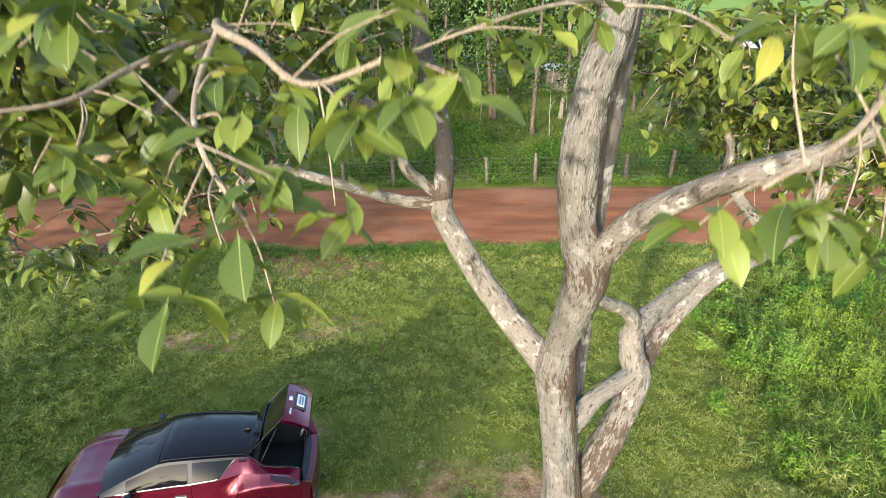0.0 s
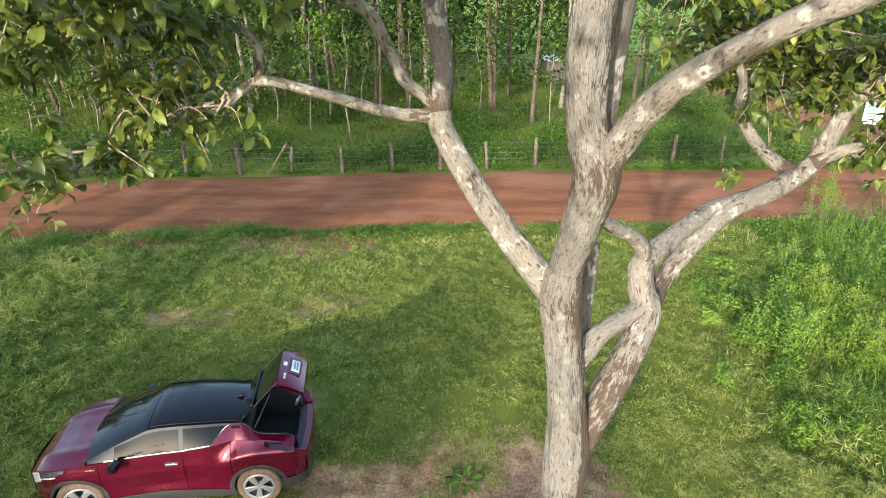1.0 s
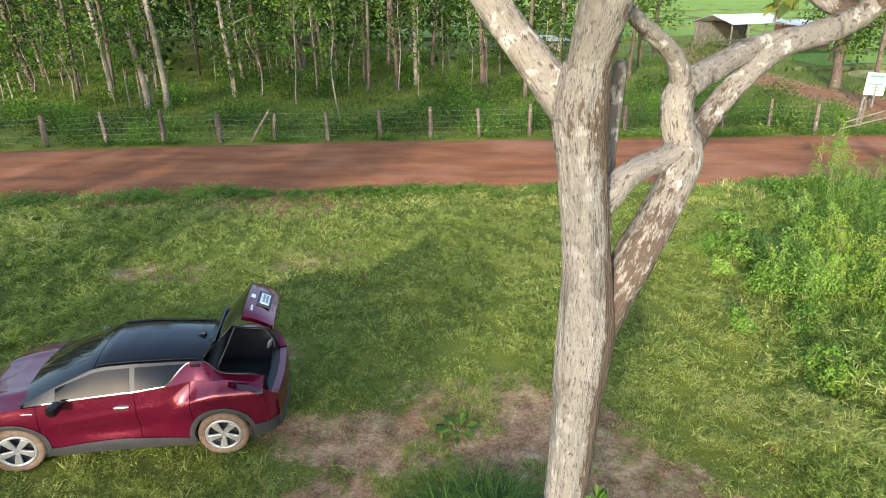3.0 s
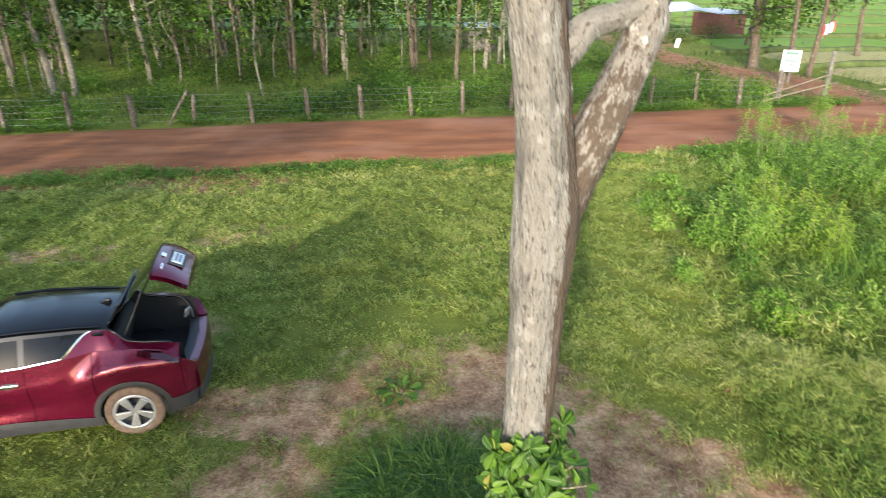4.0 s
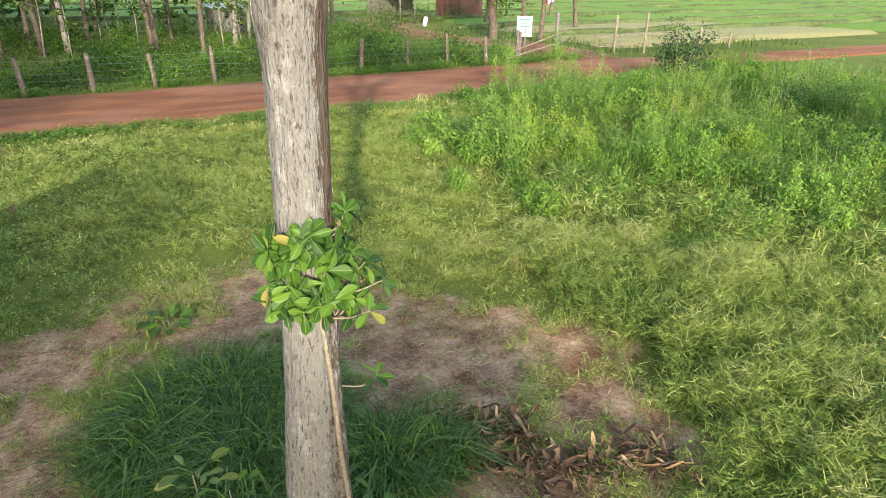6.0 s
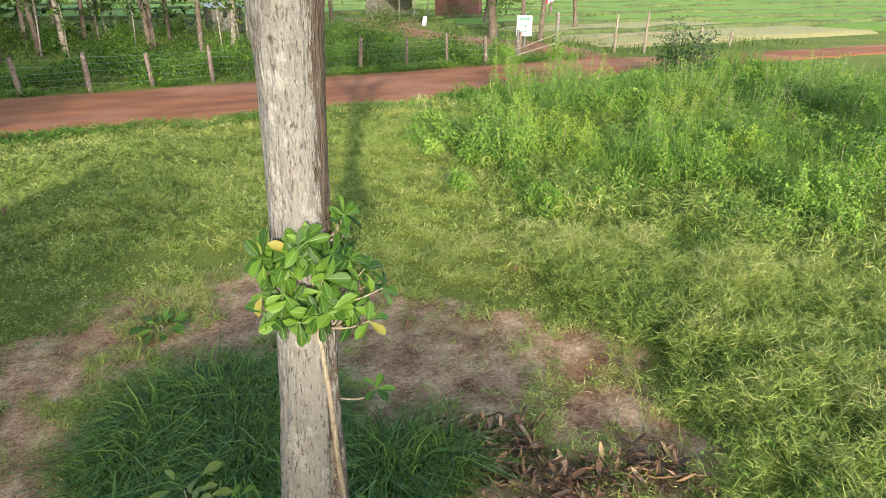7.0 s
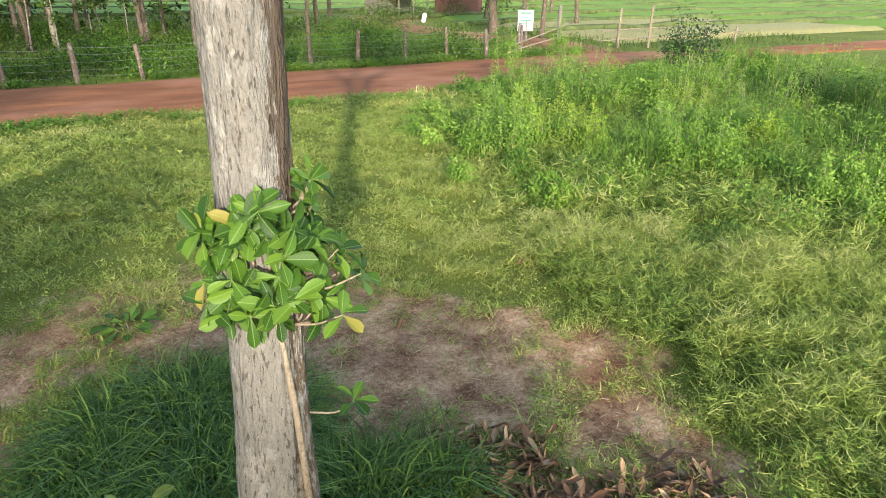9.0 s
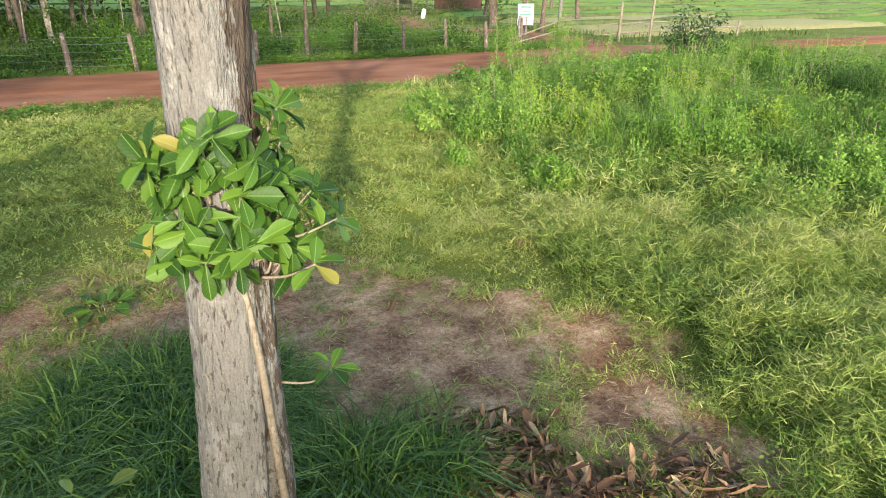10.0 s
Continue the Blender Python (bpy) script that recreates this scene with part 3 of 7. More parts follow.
limb("left_lower_limb", BARK_LIMB, 14, 8, 0.16, [(0.0, 4.77, 6.64, 0.06), (-0.12, 4.78, 6.64, 0.052), (-0.4, 4.82, 6.66, 0.047), (-0.93, 4.9, 6.79, 0.042), (-1.37, 5.0, 6.86, 0.042), (-1.69, 5.1, 6.68, 0.04), (-2.02, 5.12, 6.58, 0.032), (-2.34, 4.9, 6.49, 0.026), (-2.72, 4.8, 6.28, 0.018), (-3.2, 4.7, 6.1, 0.008)])
limb("left_spur", BARK_LIMB, 10, 8, 0.16, [(-1.4, 5.0, 6.82, 0.034), (-1.35, 5.0, 7.04, 0.03), (-1.44, 5.0, 7.22, 0.027), (-1.6, 5.0, 7.26, 0.022), (-1.9, 4.8, 7.3, 0.016), (-2.5, 4.6, 7.2, 0.01)])
limb("right_upper_limb", BARK_LIMB, 22, 8, 0.16, [(0.97, 4.05, 6.35, 0.09), (1.05, 3.95, 6.52, 0.1), (1.13, 3.75, 6.79, 0.088), (1.23, 3.5, 7.03, 0.076), (1.43, 3.25, 7.25, 0.066), (1.61, 3.05, 7.41, 0.062), (1.78, 2.9, 7.52, 0.06), (1.92, 2.76, 7.68, 0.056), (2.1, 2.5, 7.9, 0.05), (2.5, 2.0, 8.5, 0.04), (2.8, 1.4, 9.2, 0.02)])
limb("right_lower_limb", BARK_LIMB, 24, 8, 0.2, [(1.1, 4.42, 3.55, 0.09), (1.17, 4.45, 3.92, 0.135), (1.42, 4.58, 4.36, 0.136), (1.66, 4.8, 4.72, 0.122), (1.78, 4.95, 4.92, 0.118), (1.72, 5.0, 5.13, 0.11), (1.74, 5.06, 5.33, 0.106), (2.02, 5.3, 5.44, 0.088), (2.5, 5.68, 5.58, 0.08), (2.9, 5.9, 5.66, 0.05)])
limb("right_twin_limb", BARK_LIMB, 20, 8, 0.2, [(1.8, 4.98, 4.9, 0.09), (2.0, 5.28, 5.06, 0.088), (2.32, 5.5, 5.34, 0.088), (2.72, 5.75, 5.56, 0.1), (3.32, 6.1, 5.68, 0.108), (3.78, 6.35, 5.87, 0.1), (3.86, 6.27, 6.23, 0.088), (3.93, 6.2, 6.48, 0.08), (4.2, 5.9, 7.1, 0.06), (4.6, 5.6, 8.2, 0.03)])
limb("right_outer_limb", BARK_LIMB, 14, 8, 0.16, [(3.72, 6.3, 5.86, 0.08), (4.05, 6.25, 6.03, 0.055), (4.6, 6.2, 6.1, 0.045), (5.4, 6.0, 6.4, 0.02)])
limb("right_rising_limb", BARK_LIMB, 14, 8, 0.16, [(3.6, 6.2, 5.78, 0.08), (3.42, 6.4, 5.84, 0.08), (3.28, 6.7, 6.03, 0.066), (3.14, 6.8, 6.29, 0.06), (3.12, 6.8, 6.6, 0.052), (2.95, 6.8, 6.95, 0.04), (2.9, 6.7, 7.4, 0.03)])
limb("bridge_limb", BARK_LIMB, 18, 8, 0.16, [(1.02, 4.45, 4.66, 0.1), (1.18, 4.55, 4.78, 0.09), (1.32, 4.65, 4.88, 0.078), (1.6, 4.85, 4.93, 0.078), (1.75, 4.95, 4.98, 0.08)])
limb("stub_limb", BARK_LIMB, 14, 8, 0.16, [(1.75, 5.06, 5.25, 0.08), (1.7, 5.03, 5.45, 0.074), (1.59, 4.95, 5.6, 0.064), (1.39, 4.8, 5.74, 0.056), (1.22, 4.7, 5.86, 0.046)])
limb("dead_stub", BARK_DEAD, 14, 8, 0.16, [(1.08, 4.55, 4.4, 0.07), (1.18, 4.7, 4.75, 0.06), (1.22, 4.85, 5.03, 0.055), (1.26, 4.95, 5.31, 0.055), (1.28, 4.95, 5.55, 0.04)])
VINE = mat_bark("vine_stem", (0.29, 0.235, 0.17), (0.15, 0.115, 0.08), (0.34, 0.29, 0.22), 0.3, 30.0, 0.1, 0.004)
part("vine", tube("vine", [(1.12, 4.15, -0.05, 0.018), (1.11, 4.168, 0.5, 0.018), (1.085, 4.188, 0.9, 0.017), (1.07, 4.198, 1.3, 0.016), (1.05, 4.202, 1.65, 0.014), (1.02, 4.205, 1.95, 0.011)], seg=10, per=10, bump=0.12, k=5), VINE, tree, "tan climbing vine stem")


def leaf_mesh(name, curl=0.2, wide=0.46, seed=0, prof=(0.03, 0.27, 0.44, 0.5, 0.4, 0.0)):
    """One broad leaf, 1 long along +x, with a midrib fold, a wavy rim and a drooping tip."""
    r = random.Random(seed)
    v, fq = [], []
    for i, h in enumerate(prof):
        x = i / (len(prof) - 1)
        z = -curl * x * x
        for s in (-1, 0, 1):
            v.append((x, s * h * wide, z + (abs(s) * h * 0.22) + (r.uniform(-0.025, 0.025) if s else 0)))
    for i in range(len(prof) - 1):
        for j in (0, 1):
            a = i * 3 + j
            fq.append((a, a + 3, a + 4, a + 1))
    v.append((-0.12, 0, 0.03))
    me = np_mesh(name, np.array(v), [np.array(fq), np.array([[len(v) - 1, 0, 1], [len(v) - 1, 1, 2]])])
    return me


TREE_LEAVES = [leaf_mesh("leaf", c, w, s) for s, (c, w) in enumerate(((0.2, 0.52), (0.4, 0.48), (0.1, 0.56), (0.6, 0.5)))]
for me in TREE_LEAVES:
    me.materials.append(LEAF_ONE)


def turn_to(way, spin):
    q = Vector(way).to_track_quat("X", "Z")
    return q.to_matrix().to_4x4() @ Matrix.Rotation(spin, 4, "X")


def whorl(parent, centre, count, size, rnd, meshes, droop=0.35, spread=0.05, lean=(0, 0, 0)):
    """A tuft of single leaves round a twig's end."""
    a0 = rnd.uniform(0, 6.28)
    for i in range(count):
        a = a0 + i * 2.4 + rnd.uniform(-0.3, 0.3)
        way = Vector((math.cos(a) + lean[0], math.sin(a) + lean[1], -droop + rnd.uniform(-0.35, 0.45) + lean[2]))
        base = Vector(centre) + Vector([rnd.uniform(-spread, spread) for _ in range(3)])
        s = size * rnd.uniform(0.75, 1.15)
        m = Matrix.Translation(base) @ turn_to(way, rnd.uniform(-0.6, 0.6)) @ Matrix.Scale(s, 4)
        part("leaf", meshes[rnd.randrange(len(meshes))], None, parent, m=m)


def leaves_full(base, way, size, r):
    """Many shaped leaves in one mesh, in four forms."""
    base, way = np.asarray(base, float), unit(np.asarray(way, float))
    out, pick = [], r.integers(0, 4, len(base))
    for f, me in enumerate(TREE_LEAVES):
        t = np.empty(len(me.vertices) * 3, np.float32)
        me.vertices.foreach_get("co", t)
        t = t.reshape(-1, 3)
        k = pick == f
        n = int(k.sum())
        up = unit(np.array([0, 0, 1.0]) + r.normal(0, 0.45, (n, 3)))
        side = unit(np.cross(up, way[k]))
        nrm = np.cross(way[k], side)
        s = np.broadcast_to(size, (len(base),))[k][:, None, None]
        v = base[k][:, None] + s * (t[None, :, 0:1] * way[k][:, None] + t[None, :, 1:2] * side[:, None] + t[None, :, 2:3] * nrm[:, None])
        q = np.array([p.vertices[:] for p in me.polygons if len(p.vertices) == 4])
        o = (np.arange(n) * len(t))[:, None, None]
        out.append((v.reshape(-1, 3), (q[None] + o).reshape(-1, 4), np.zeros((0, 3), int)))
    return out


# tufts that hang before the first, high viewpoint, each on its twig
rnd = random.Random(5)
TUFTS = [(-0.58, 1.15, 7.70, 5), (-0.42, 1.12, 7.80, 4), (-0.37, 1.25, 7.60, 6), (-0.20, 1.32, 8.02, 6), (-0.05, 1.2, 8.1, 6), (0.05, 1.24, 8.08, 5), (-0.38, 1.6, 8.02, 5),
         (-0.96, 1.6, 7.82, 6), (-0.72, 1.6, 7.78, 6), (-0.37, 1.35, 7.86, 7), (-0.24, 1.35, 7.8, 6), (0.48, 1.12, 7.84, 6), (0.68, 1.1, 7.86, 7), (0.79, 1.25, 8.14, 6), (0.7, 1.35, 8.2, 5)]
TUFTS += [(-0.96, 1.62, 7.83, 5), (-0.8, 1.8, 7.9, 6), (-1.12, 2.0, 7.92, 6), (-0.95, 1.6, 8.16, 6), (-0.57, 1.8, 8.04, 6), (-0.7, 1.3, 8.2, 6),
         (0.85, 1.15, 7.8, 6), (0.95, 1.4, 8.0, 5), (-0.5, 1.45, 7.95, 6), (-0.1, 1.6, 8.2, 5),
         (0.88, 1.58, 8.14, 6), (0.92, 1.48, 8.18, 6), (0.77, 1.16, 7.82, 6), (0.86, 1.4, 7.75, 6), (1.06, 2.29, 8.02, 6), (1.07, 2.74, 8.06, 7), (0.07, 2.3, 8.1, 6), (0.25, 2.48, 8.02, 6),
         (-0.15, 2.04, 8.0, 6), (-0.37, 2.42, 8.08, 7), (0.56, 2.54, 8.15, 6), (0.31, 2.1, 8.12, 6), (-0.56, 2.49, 8.02, 7), (0.88, 2.63, 8.1, 7)]
twigs = []
MAIN_L = [(-0.95, 3.2, 7.95, 0.024), (-0.85, 2.6, 8.1, 0.02), (-0.7, 2.1, 8.12, 0.015), (-0.5, 1.75, 8.1, 0.011), (-0.32, 1.5, 8.04, 0.008), (-0.1, 1.3, 8.12, 0.005)]
MAIN_L2 = [(-0.7, 2.1, 8.12, 0.012), (-0.66, 1.75, 8.0, 0.009), (-0.55, 1.42, 7.92, 0.007), (-0.42, 1.28, 7.78, 0.005)]
MAIN_L3 = [(-0.85, 2.6, 8.1, 0.015), (-1.0, 2.1, 8.0, 0.012), (-1.05, 1.8, 7.95, 0.008), (-1.2, 1.6, 7.95, 0.005)]
MAIN_T = [(0.88, 3.9, 7.9, 0.02), (0.75, 3.3, 8.15, 0.014), (0.5, 2.7, 8.18, 0.01), (0.2, 2.3, 8.14, 0.007), (-0.15, 2.05, 8.04, 0.004)]
MAIN_T2 = [(0.75, 3.3, 8.15, 0.01), (0.95, 2.8, 8.15, 0.007), (1.05, 2.35, 8.05, 0.004)]
MAIN_R = [(1.92, 2.76, 7.68, 0.025), (1.5, 2.2, 7.98, 0.016), (1.1, 1.6, 8.05, 0.012), (0.85, 1.3, 7.98, 0.008), (0.6, 1.15, 7.9, 0.005)]
limb_b = [(-0.85, 2.6, 8.1, 0.02), (-1.0, 2.3, 7.85, 0.022), (-1.3, 2.13, 7.62, 0.022), (-1.8, 2.2, 7.5, 0.016), (-2.5, 2.3, 7.3, 0.008)]
mains = [MAIN_L, MAIN_L2, MAIN_L3, MAIN_R, MAIN_T, MAIN_T2]
for k, m in enumerate(mains + [limb_b]):
    twigs.append(tube_data(m, seg=8, per=6, bump=0.15, k=k))
nodes_on = np.vstack([spline(m, 5)[:, :3] for m in mains])
for x, y, z, c in TUFTS:
    whorl(tree, (x, y, z), c + 1, 0.12, rnd, TREE_LEAVES, 0.4)
    d = np.linalg.norm(nodes_on - (x, y, z), axis=1)
    hub = nodes_on[np.argmin(np.abs(d - min(d.min() + 0.08, 0.3)))]
    mid = (hub + (x, y, z)) / 2 + [rnd.uniform(-0.03, 0.03), rnd.uniform(-0.03, 0.03), 0.02]
    twigs.append(tube_data([(*hub, 0.0035), (*mid, 0.0028), (x, y, z, 0.002)], seg=6, per=5, bump=0.1, k=3))

# the outer sprays on the limbs, and the crown overhead
TIPS = []
r2 = np.random.default_rng(3)


def spray(a, b, count, reach, tufts):
    """Twigs from a limb between a and b, each ending in tufts."""
    for _ in range(count):
        t = r2.random()
        p = np.array(a) * (1 - t) + np.array(b) * t
        e = p + r2.normal(0, 1, 3) * reach * (1, 1, 0.55)
        q = (p + e) / 2 + r2.normal(0, 0.08, 3) + (0, 0, 0.08)
        twigs.append(tube_data([(*p, 0.011), (*q, 0.007), (*e, 0.003)], seg=5, per=4, bump=0.1, k=7))
        for i in range(tufts):
            TIPS.append((e if i == 0 else (q + e) / 2 if i == 1 else q) + r2.normal(0, 0.07, 3))


spray((-1.6, 5.05, 6.75), (-3.3, 4.7, 6.2), 34, 0.36, 4)
spray((-1.6, 5.0, 7.2), (-3.4, 4.6, 7.2), 40, 0.4, 4)
spray((-2.4, 4.7, 7.6), (-4.2, 4.3, 7.0), 30, 0.45, 4)
spray((-1.1, 2.3, 7.9), (-2.3, 2.4, 7.6), 22, 0.26, 4)
spray((-1.2, 2.0, 8.2), (-2.0, 2.2, 8.1), 20, 0.22, 4)
spray((-0.9, 2.8, 8.3), (-0.4, 2.4, 8.35), 14, 0.22, 4)
spray((-2.77, 4.24, 8.0), (-0.5, 4.3, 7.9), 44, 0.34, 4)
spray((-2.5, 3.6, 7.7), (-1.2, 3.5, 7.5), 30, 0.3, 4)
spray((1.2, 5.3, 7.95), (3.6, 5.2, 7.85), 34, 0.3, 4)
spray((2.3, 7.1, 7.1), (4.6, 6.5, 6.7), 26, 0.36, 4)
spray((3.2, 6.8, 6.5), (2.9, 6.8, 7.4), 22, 0.4, 4)
spray((3.9, 6.2, 6.5), (4.6, 5.6, 8.2), 34, 0.5, 4)
spray((4.3, 6.2, 6.0), (5.4, 6.0, 6.5), 22, 0.32, 4)
spray((3.4, 6.9, 6.5), (5.0, 6.9, 6.7), 44, 0.38, 4)
spray((2.9, 7.0, 7.0), (4.6, 7.2, 7.3), 36, 0.4, 4)
spray((1.6, 5.5, 7.6), (3.2, 5.5, 7.6), 30, 0.4, 4)
spray((2.45, 5.66, 5.72), (2.7, 5.8, 5.76), 3, 0.13, 1)
spray((-0.8, 5.4, 9.8), (0.9, 3.3, 10.5), 44, 0.9, 3)
spray((0.9, 3.5, 10.0), (2.8, 1.4, 9.4), 44, 0.9, 3)
spray((1.5, 4.3, 9.6), (4.6, 5.6, 8.6), 44, 0.8, 3)
spray((-0.3, 5.2, 8.8), (-3.5, 4.2, 8.8), 54, 0.8, 3)
TIPS = np.array(TIPS)
k = np.repeat(np.arange(len(TIPS)), 6)
ways = r2.normal(0, 1, (len(k), 3))
ways[:, 2] = ways[:, 2] * 0.5 - 0.35
base, size = TIPS[k] + r2.normal(0, 0.03, (len(k), 3)), r2.uniform(0.09, 0.155, len(k))
low = base[:, 2] < 8.6
part("foliage", joined("foliage", leaves_full(base[low], ways[low], size[low], r2) + [leaf_data(base[~low], ways[~low], size[~low] * 1.5, 0.5, 0.8, 0.2, r=r2)]), LEAF, tree, "broad green leaves with a few yellow ones")["kind"] = "stuff"
part("twigs", joined("twigs", twigs), TWIG, tree)["kind"] = "stuff"

# leafy sprouts that grow from the trunk
sprout = [leaf_mesh("leaf", c, w, s + 9, (0.03, 0.12, 0.25, 0.38, 0.47, 0.5, 0.4, 0.0)) for s, (c, w) in enumerate(((0.14, 0.42), (0.34, 0.38), (0.05, 0.45)))]
for me in sprout:
    me.materials.append(SPROUT)
rs = random.Random(8)
shoot = []


def rosette(parent, centre, axis, count, size, rnd, meshes):
    """Leaves spread like a star round a shoot's end, their faces towards its axis."""
    n = Vector(axis).normalized()
    u = n.cross(Vector((0.3, 0.2, 1))).normalized()
    w = n.cross(u)
    a0 = rnd.uniform(0, 6.28)
    for i in range(count):
        a = a0 + i * 2.4 + rnd.uniform(-0.3, 0.3)
        x = (u * math.cos(a) + w * math.sin(a) + n * rnd.uniform(-0.1, 0.6)).normalized()
        y = n.cross(x).normalized()
        z = x.cross(y)
        s = size * rnd.uniform(0.7, 1.15)
        m = Matrix.Translation(Vector(centre) + n * rnd.uniform(-0.03, 0.03)) @ Matrix((x, y, z)).transposed().to_4x4() @ Matrix.Rotation(rnd.uniform(-0.4, 0.4), 4, "X") @ Matrix.Scale(s, 4)
        part("leaf", meshes[rnd.randrange(len(meshes))], None, parent, m=m)


for i in range(70):
    a = rs.uniform(-2.9, 0.1) if i < 58 else rs.uniform(0.3, 1.2)
    z0 = 1.9 + 0.56 * rs.random() ** 1.2 + (0.06 if math.cos(a) < 0 else 0.0)
    z0 = min(z0, 2.28) if math.cos(a) < -0.4 else z0
    p = (1.0 + 0.16 * math.cos(a), 4.35 + 0.16 * math.sin(a), z0 - 0.06, 0.007)
    reach = rs.uniform(0.0, 0.26) * (1.1 if math.cos(a) > 0 else 0.55) * (1.0 if z0 < 2.1 else 0.35)
    e = (1.0 + (0.18 + reach) * math.cos(a), 4.35 + (0.18 + reach * 0.8) * math.sin(a), z0 + rs.uniform(-0.02, 0.1))
    shoot.append(tube_data([p, ((p[0] + e[0]) / 2, (p[1] + e[1]) / 2, (p[2] + e[2]) / 2 - 0.02, 0.005), (*e, 0.003)], seg=5, per=4))
    rosette(tree, e, (0.6 * math.cos(a) + rs.uniform(-0.35, 0.35), 0.6 * math.sin(a) - 0.25, 0.5 + rs.uniform(-0.45, 0.5)), rs.randint(4, 6), 0.128, rs, sprout)
e = (1.33, 4.18, 1.42)
shoot.append(tube_data([(1.13, 4.3, 1.35, 0.006), (1.25, 4.22, 1.36, 0.005), (*e, 0.003)], seg=5, per=4))
rosette(tree, e, (0.2, -0.3, 0.8), 5, 0.11, rs, sprout)
part("sprout_twigs", joined("sprout_twigs", shoot), TWIG, tree)["kind"] = "stuff"

# ---- grass and weeds ----
rg = np.random.default_rng(21)
LAND = (-16.0, 19.0, 1.2, 21.5)


def scatter(n, box, keep, r=rg):
    x, y = r.uniform(box[0], box[1], n), r.uniform(box[2], box[3], n)
    k = r.random(n) < keep(x, y)
    return x[k], y[k]


def off_road(x, y, margin=0.0):
    n, f = road_edges(x)
    return ((y < n - margin) | (y > f + margin)).astype(float)


def rough_side(x, y):
    """Where the grass is left to grow tall: towards the scrub, and beyond the car."""
    edge = 3.6 + 0.34 * (y - 4) + (fbm(x, y, 2.5, 30) - 0.5) * 2.2
    right = np.clip((x - edge) / 1.4, 0, 1) * np.clip((y - 1.0) / 1.5, 0, 1)
    left = np.clip((-5.5 - 0.15 * (y - 8) - x + (fbm(x, y, 2.5, 31) - 0.5) * 3) / 1.5, 0, 1) * np.clip((y - 9.3) / 1.2, 0, 1)
    return right, left


CELL = 0.06
_mx, _my = np.meshgrid(np.arange(LAND[0], LAND[1], CELL), np.arange(LAND[2], LAND[3], CELL), indexing="ij")
_maps = {"bare": bare_mask(_mx, _my), "lush": lush_mask(_mx, _my), "right": rough_side(_mx, _my)[0], "left": rough_side(_mx, _my)[1],
         "off": off_road(_mx, _my, -0.25), "z": ground_z(_mx, _my), "patch": fbm(_mx, _my, 1.0, 14), "clump": fbm(_mx, _my, 0.3, 17, 2), "tall": fbm(_mx, _my, 1.2, 15), "dry": fbm(_mx, _my, 2.4, 19)}


def at(name, x, y):
    i = np.clip(((x - LAND[0]) / CELL).astype(int), 0, _mx.shape[0] - 1)
    j = np.clip(((y - LAND[2]) / CELL).astype(int), 0, _mx.shape[1] - 1)
    return _maps[name][i, j]


def blades(name, mat, label, n, near, far, keep, height, width, lean, thin=False):
    """Grass in a band of distances from the lowest viewpoint."""
    box4 = (max(LAND[0], 0.8 - far), min(LAND[1], 0.8 + far), LAND[2], min(LAND[3], 2 + far))
    x, y = rg.uniform(box4[0], box4[1], n), rg.uniform(box4[2], box4[3], n)
    d = np.hypot(x - 0.8, y - 1.8)
    k = (d >= near) & (d < far) & (rg.random(n) < keep(x, y))
    x, y = x[k], y[k]
    h = height(x, y) * rg.uniform(0.45, 1.25, len(x))
    stalk = rg.random(len(x)) < 0.06
    h = np.where(stalk, h * 1.5, h)
    w = width * rg.uniform(0.6, 1.4, len(x)) * np.where(stalk, 0.6, 1)
    tone = 1.7 * at("clump", x, y) - 0.35 + 0.45 * (at("dry", x, y) - 0.5) + 0.5 * (at("patch", x, y) - 0.5) + rg.normal(0, 0.13, len(x)) + 0.3 * stalk
    d = sliver_data(x, y, at("z", x, y), h, w, lean, rg) if thin else blade_data(x, y, at("z", x, y), h, w, lean)
    ob = part(name, toned(joined(name, [d], False), tone, 3 if thin else 5), mat)
    return tagged(ob, label, "grass", kind="stuff")


def lawn_at(x, y):
    return np.clip(1.1 - 1.25 * at("bare", x, y), 0.06, 1) * np.clip(3.0 * at("clump", x, y) - 0.85, 0.06, 1) * np.clip(2.6 * at("patch", x, y) - 0.5, 0.3, 1) * at("off", x, y) * (1 - 0.9 * np.clip(at("lush", x, y) * 1.5, 0, 1)) * (1 - 0.8 * np.clip(at("right", x, y) + 0.7 * at("left", x, y), 0, 1))


def lawn_tall(x, y):
    return 0.035 + 0.15 * at("tall", x, y) ** 1.6 + 0.07 * np.clip(at("clump", x, y) - 0.5, 0, 1)


def rough_at(x, y):
    return np.clip(at("right", x, y) + at("left", x, y), 0, 1) * np.clip(3.2 * at("clump", x, y) - 0.8, 0.08, 1) * (1 - at("bare", x, y)) * at("off", x, y)


def rough_tall(x, y):
    return (0.09 + 0.24 * at("tall", x, y) + 0.2 * np.clip(at("clump", x, y) - 0.45, 0, 1)) * np.where(at("right", x, y) > at("left", x, y), 1.0, 0.65)


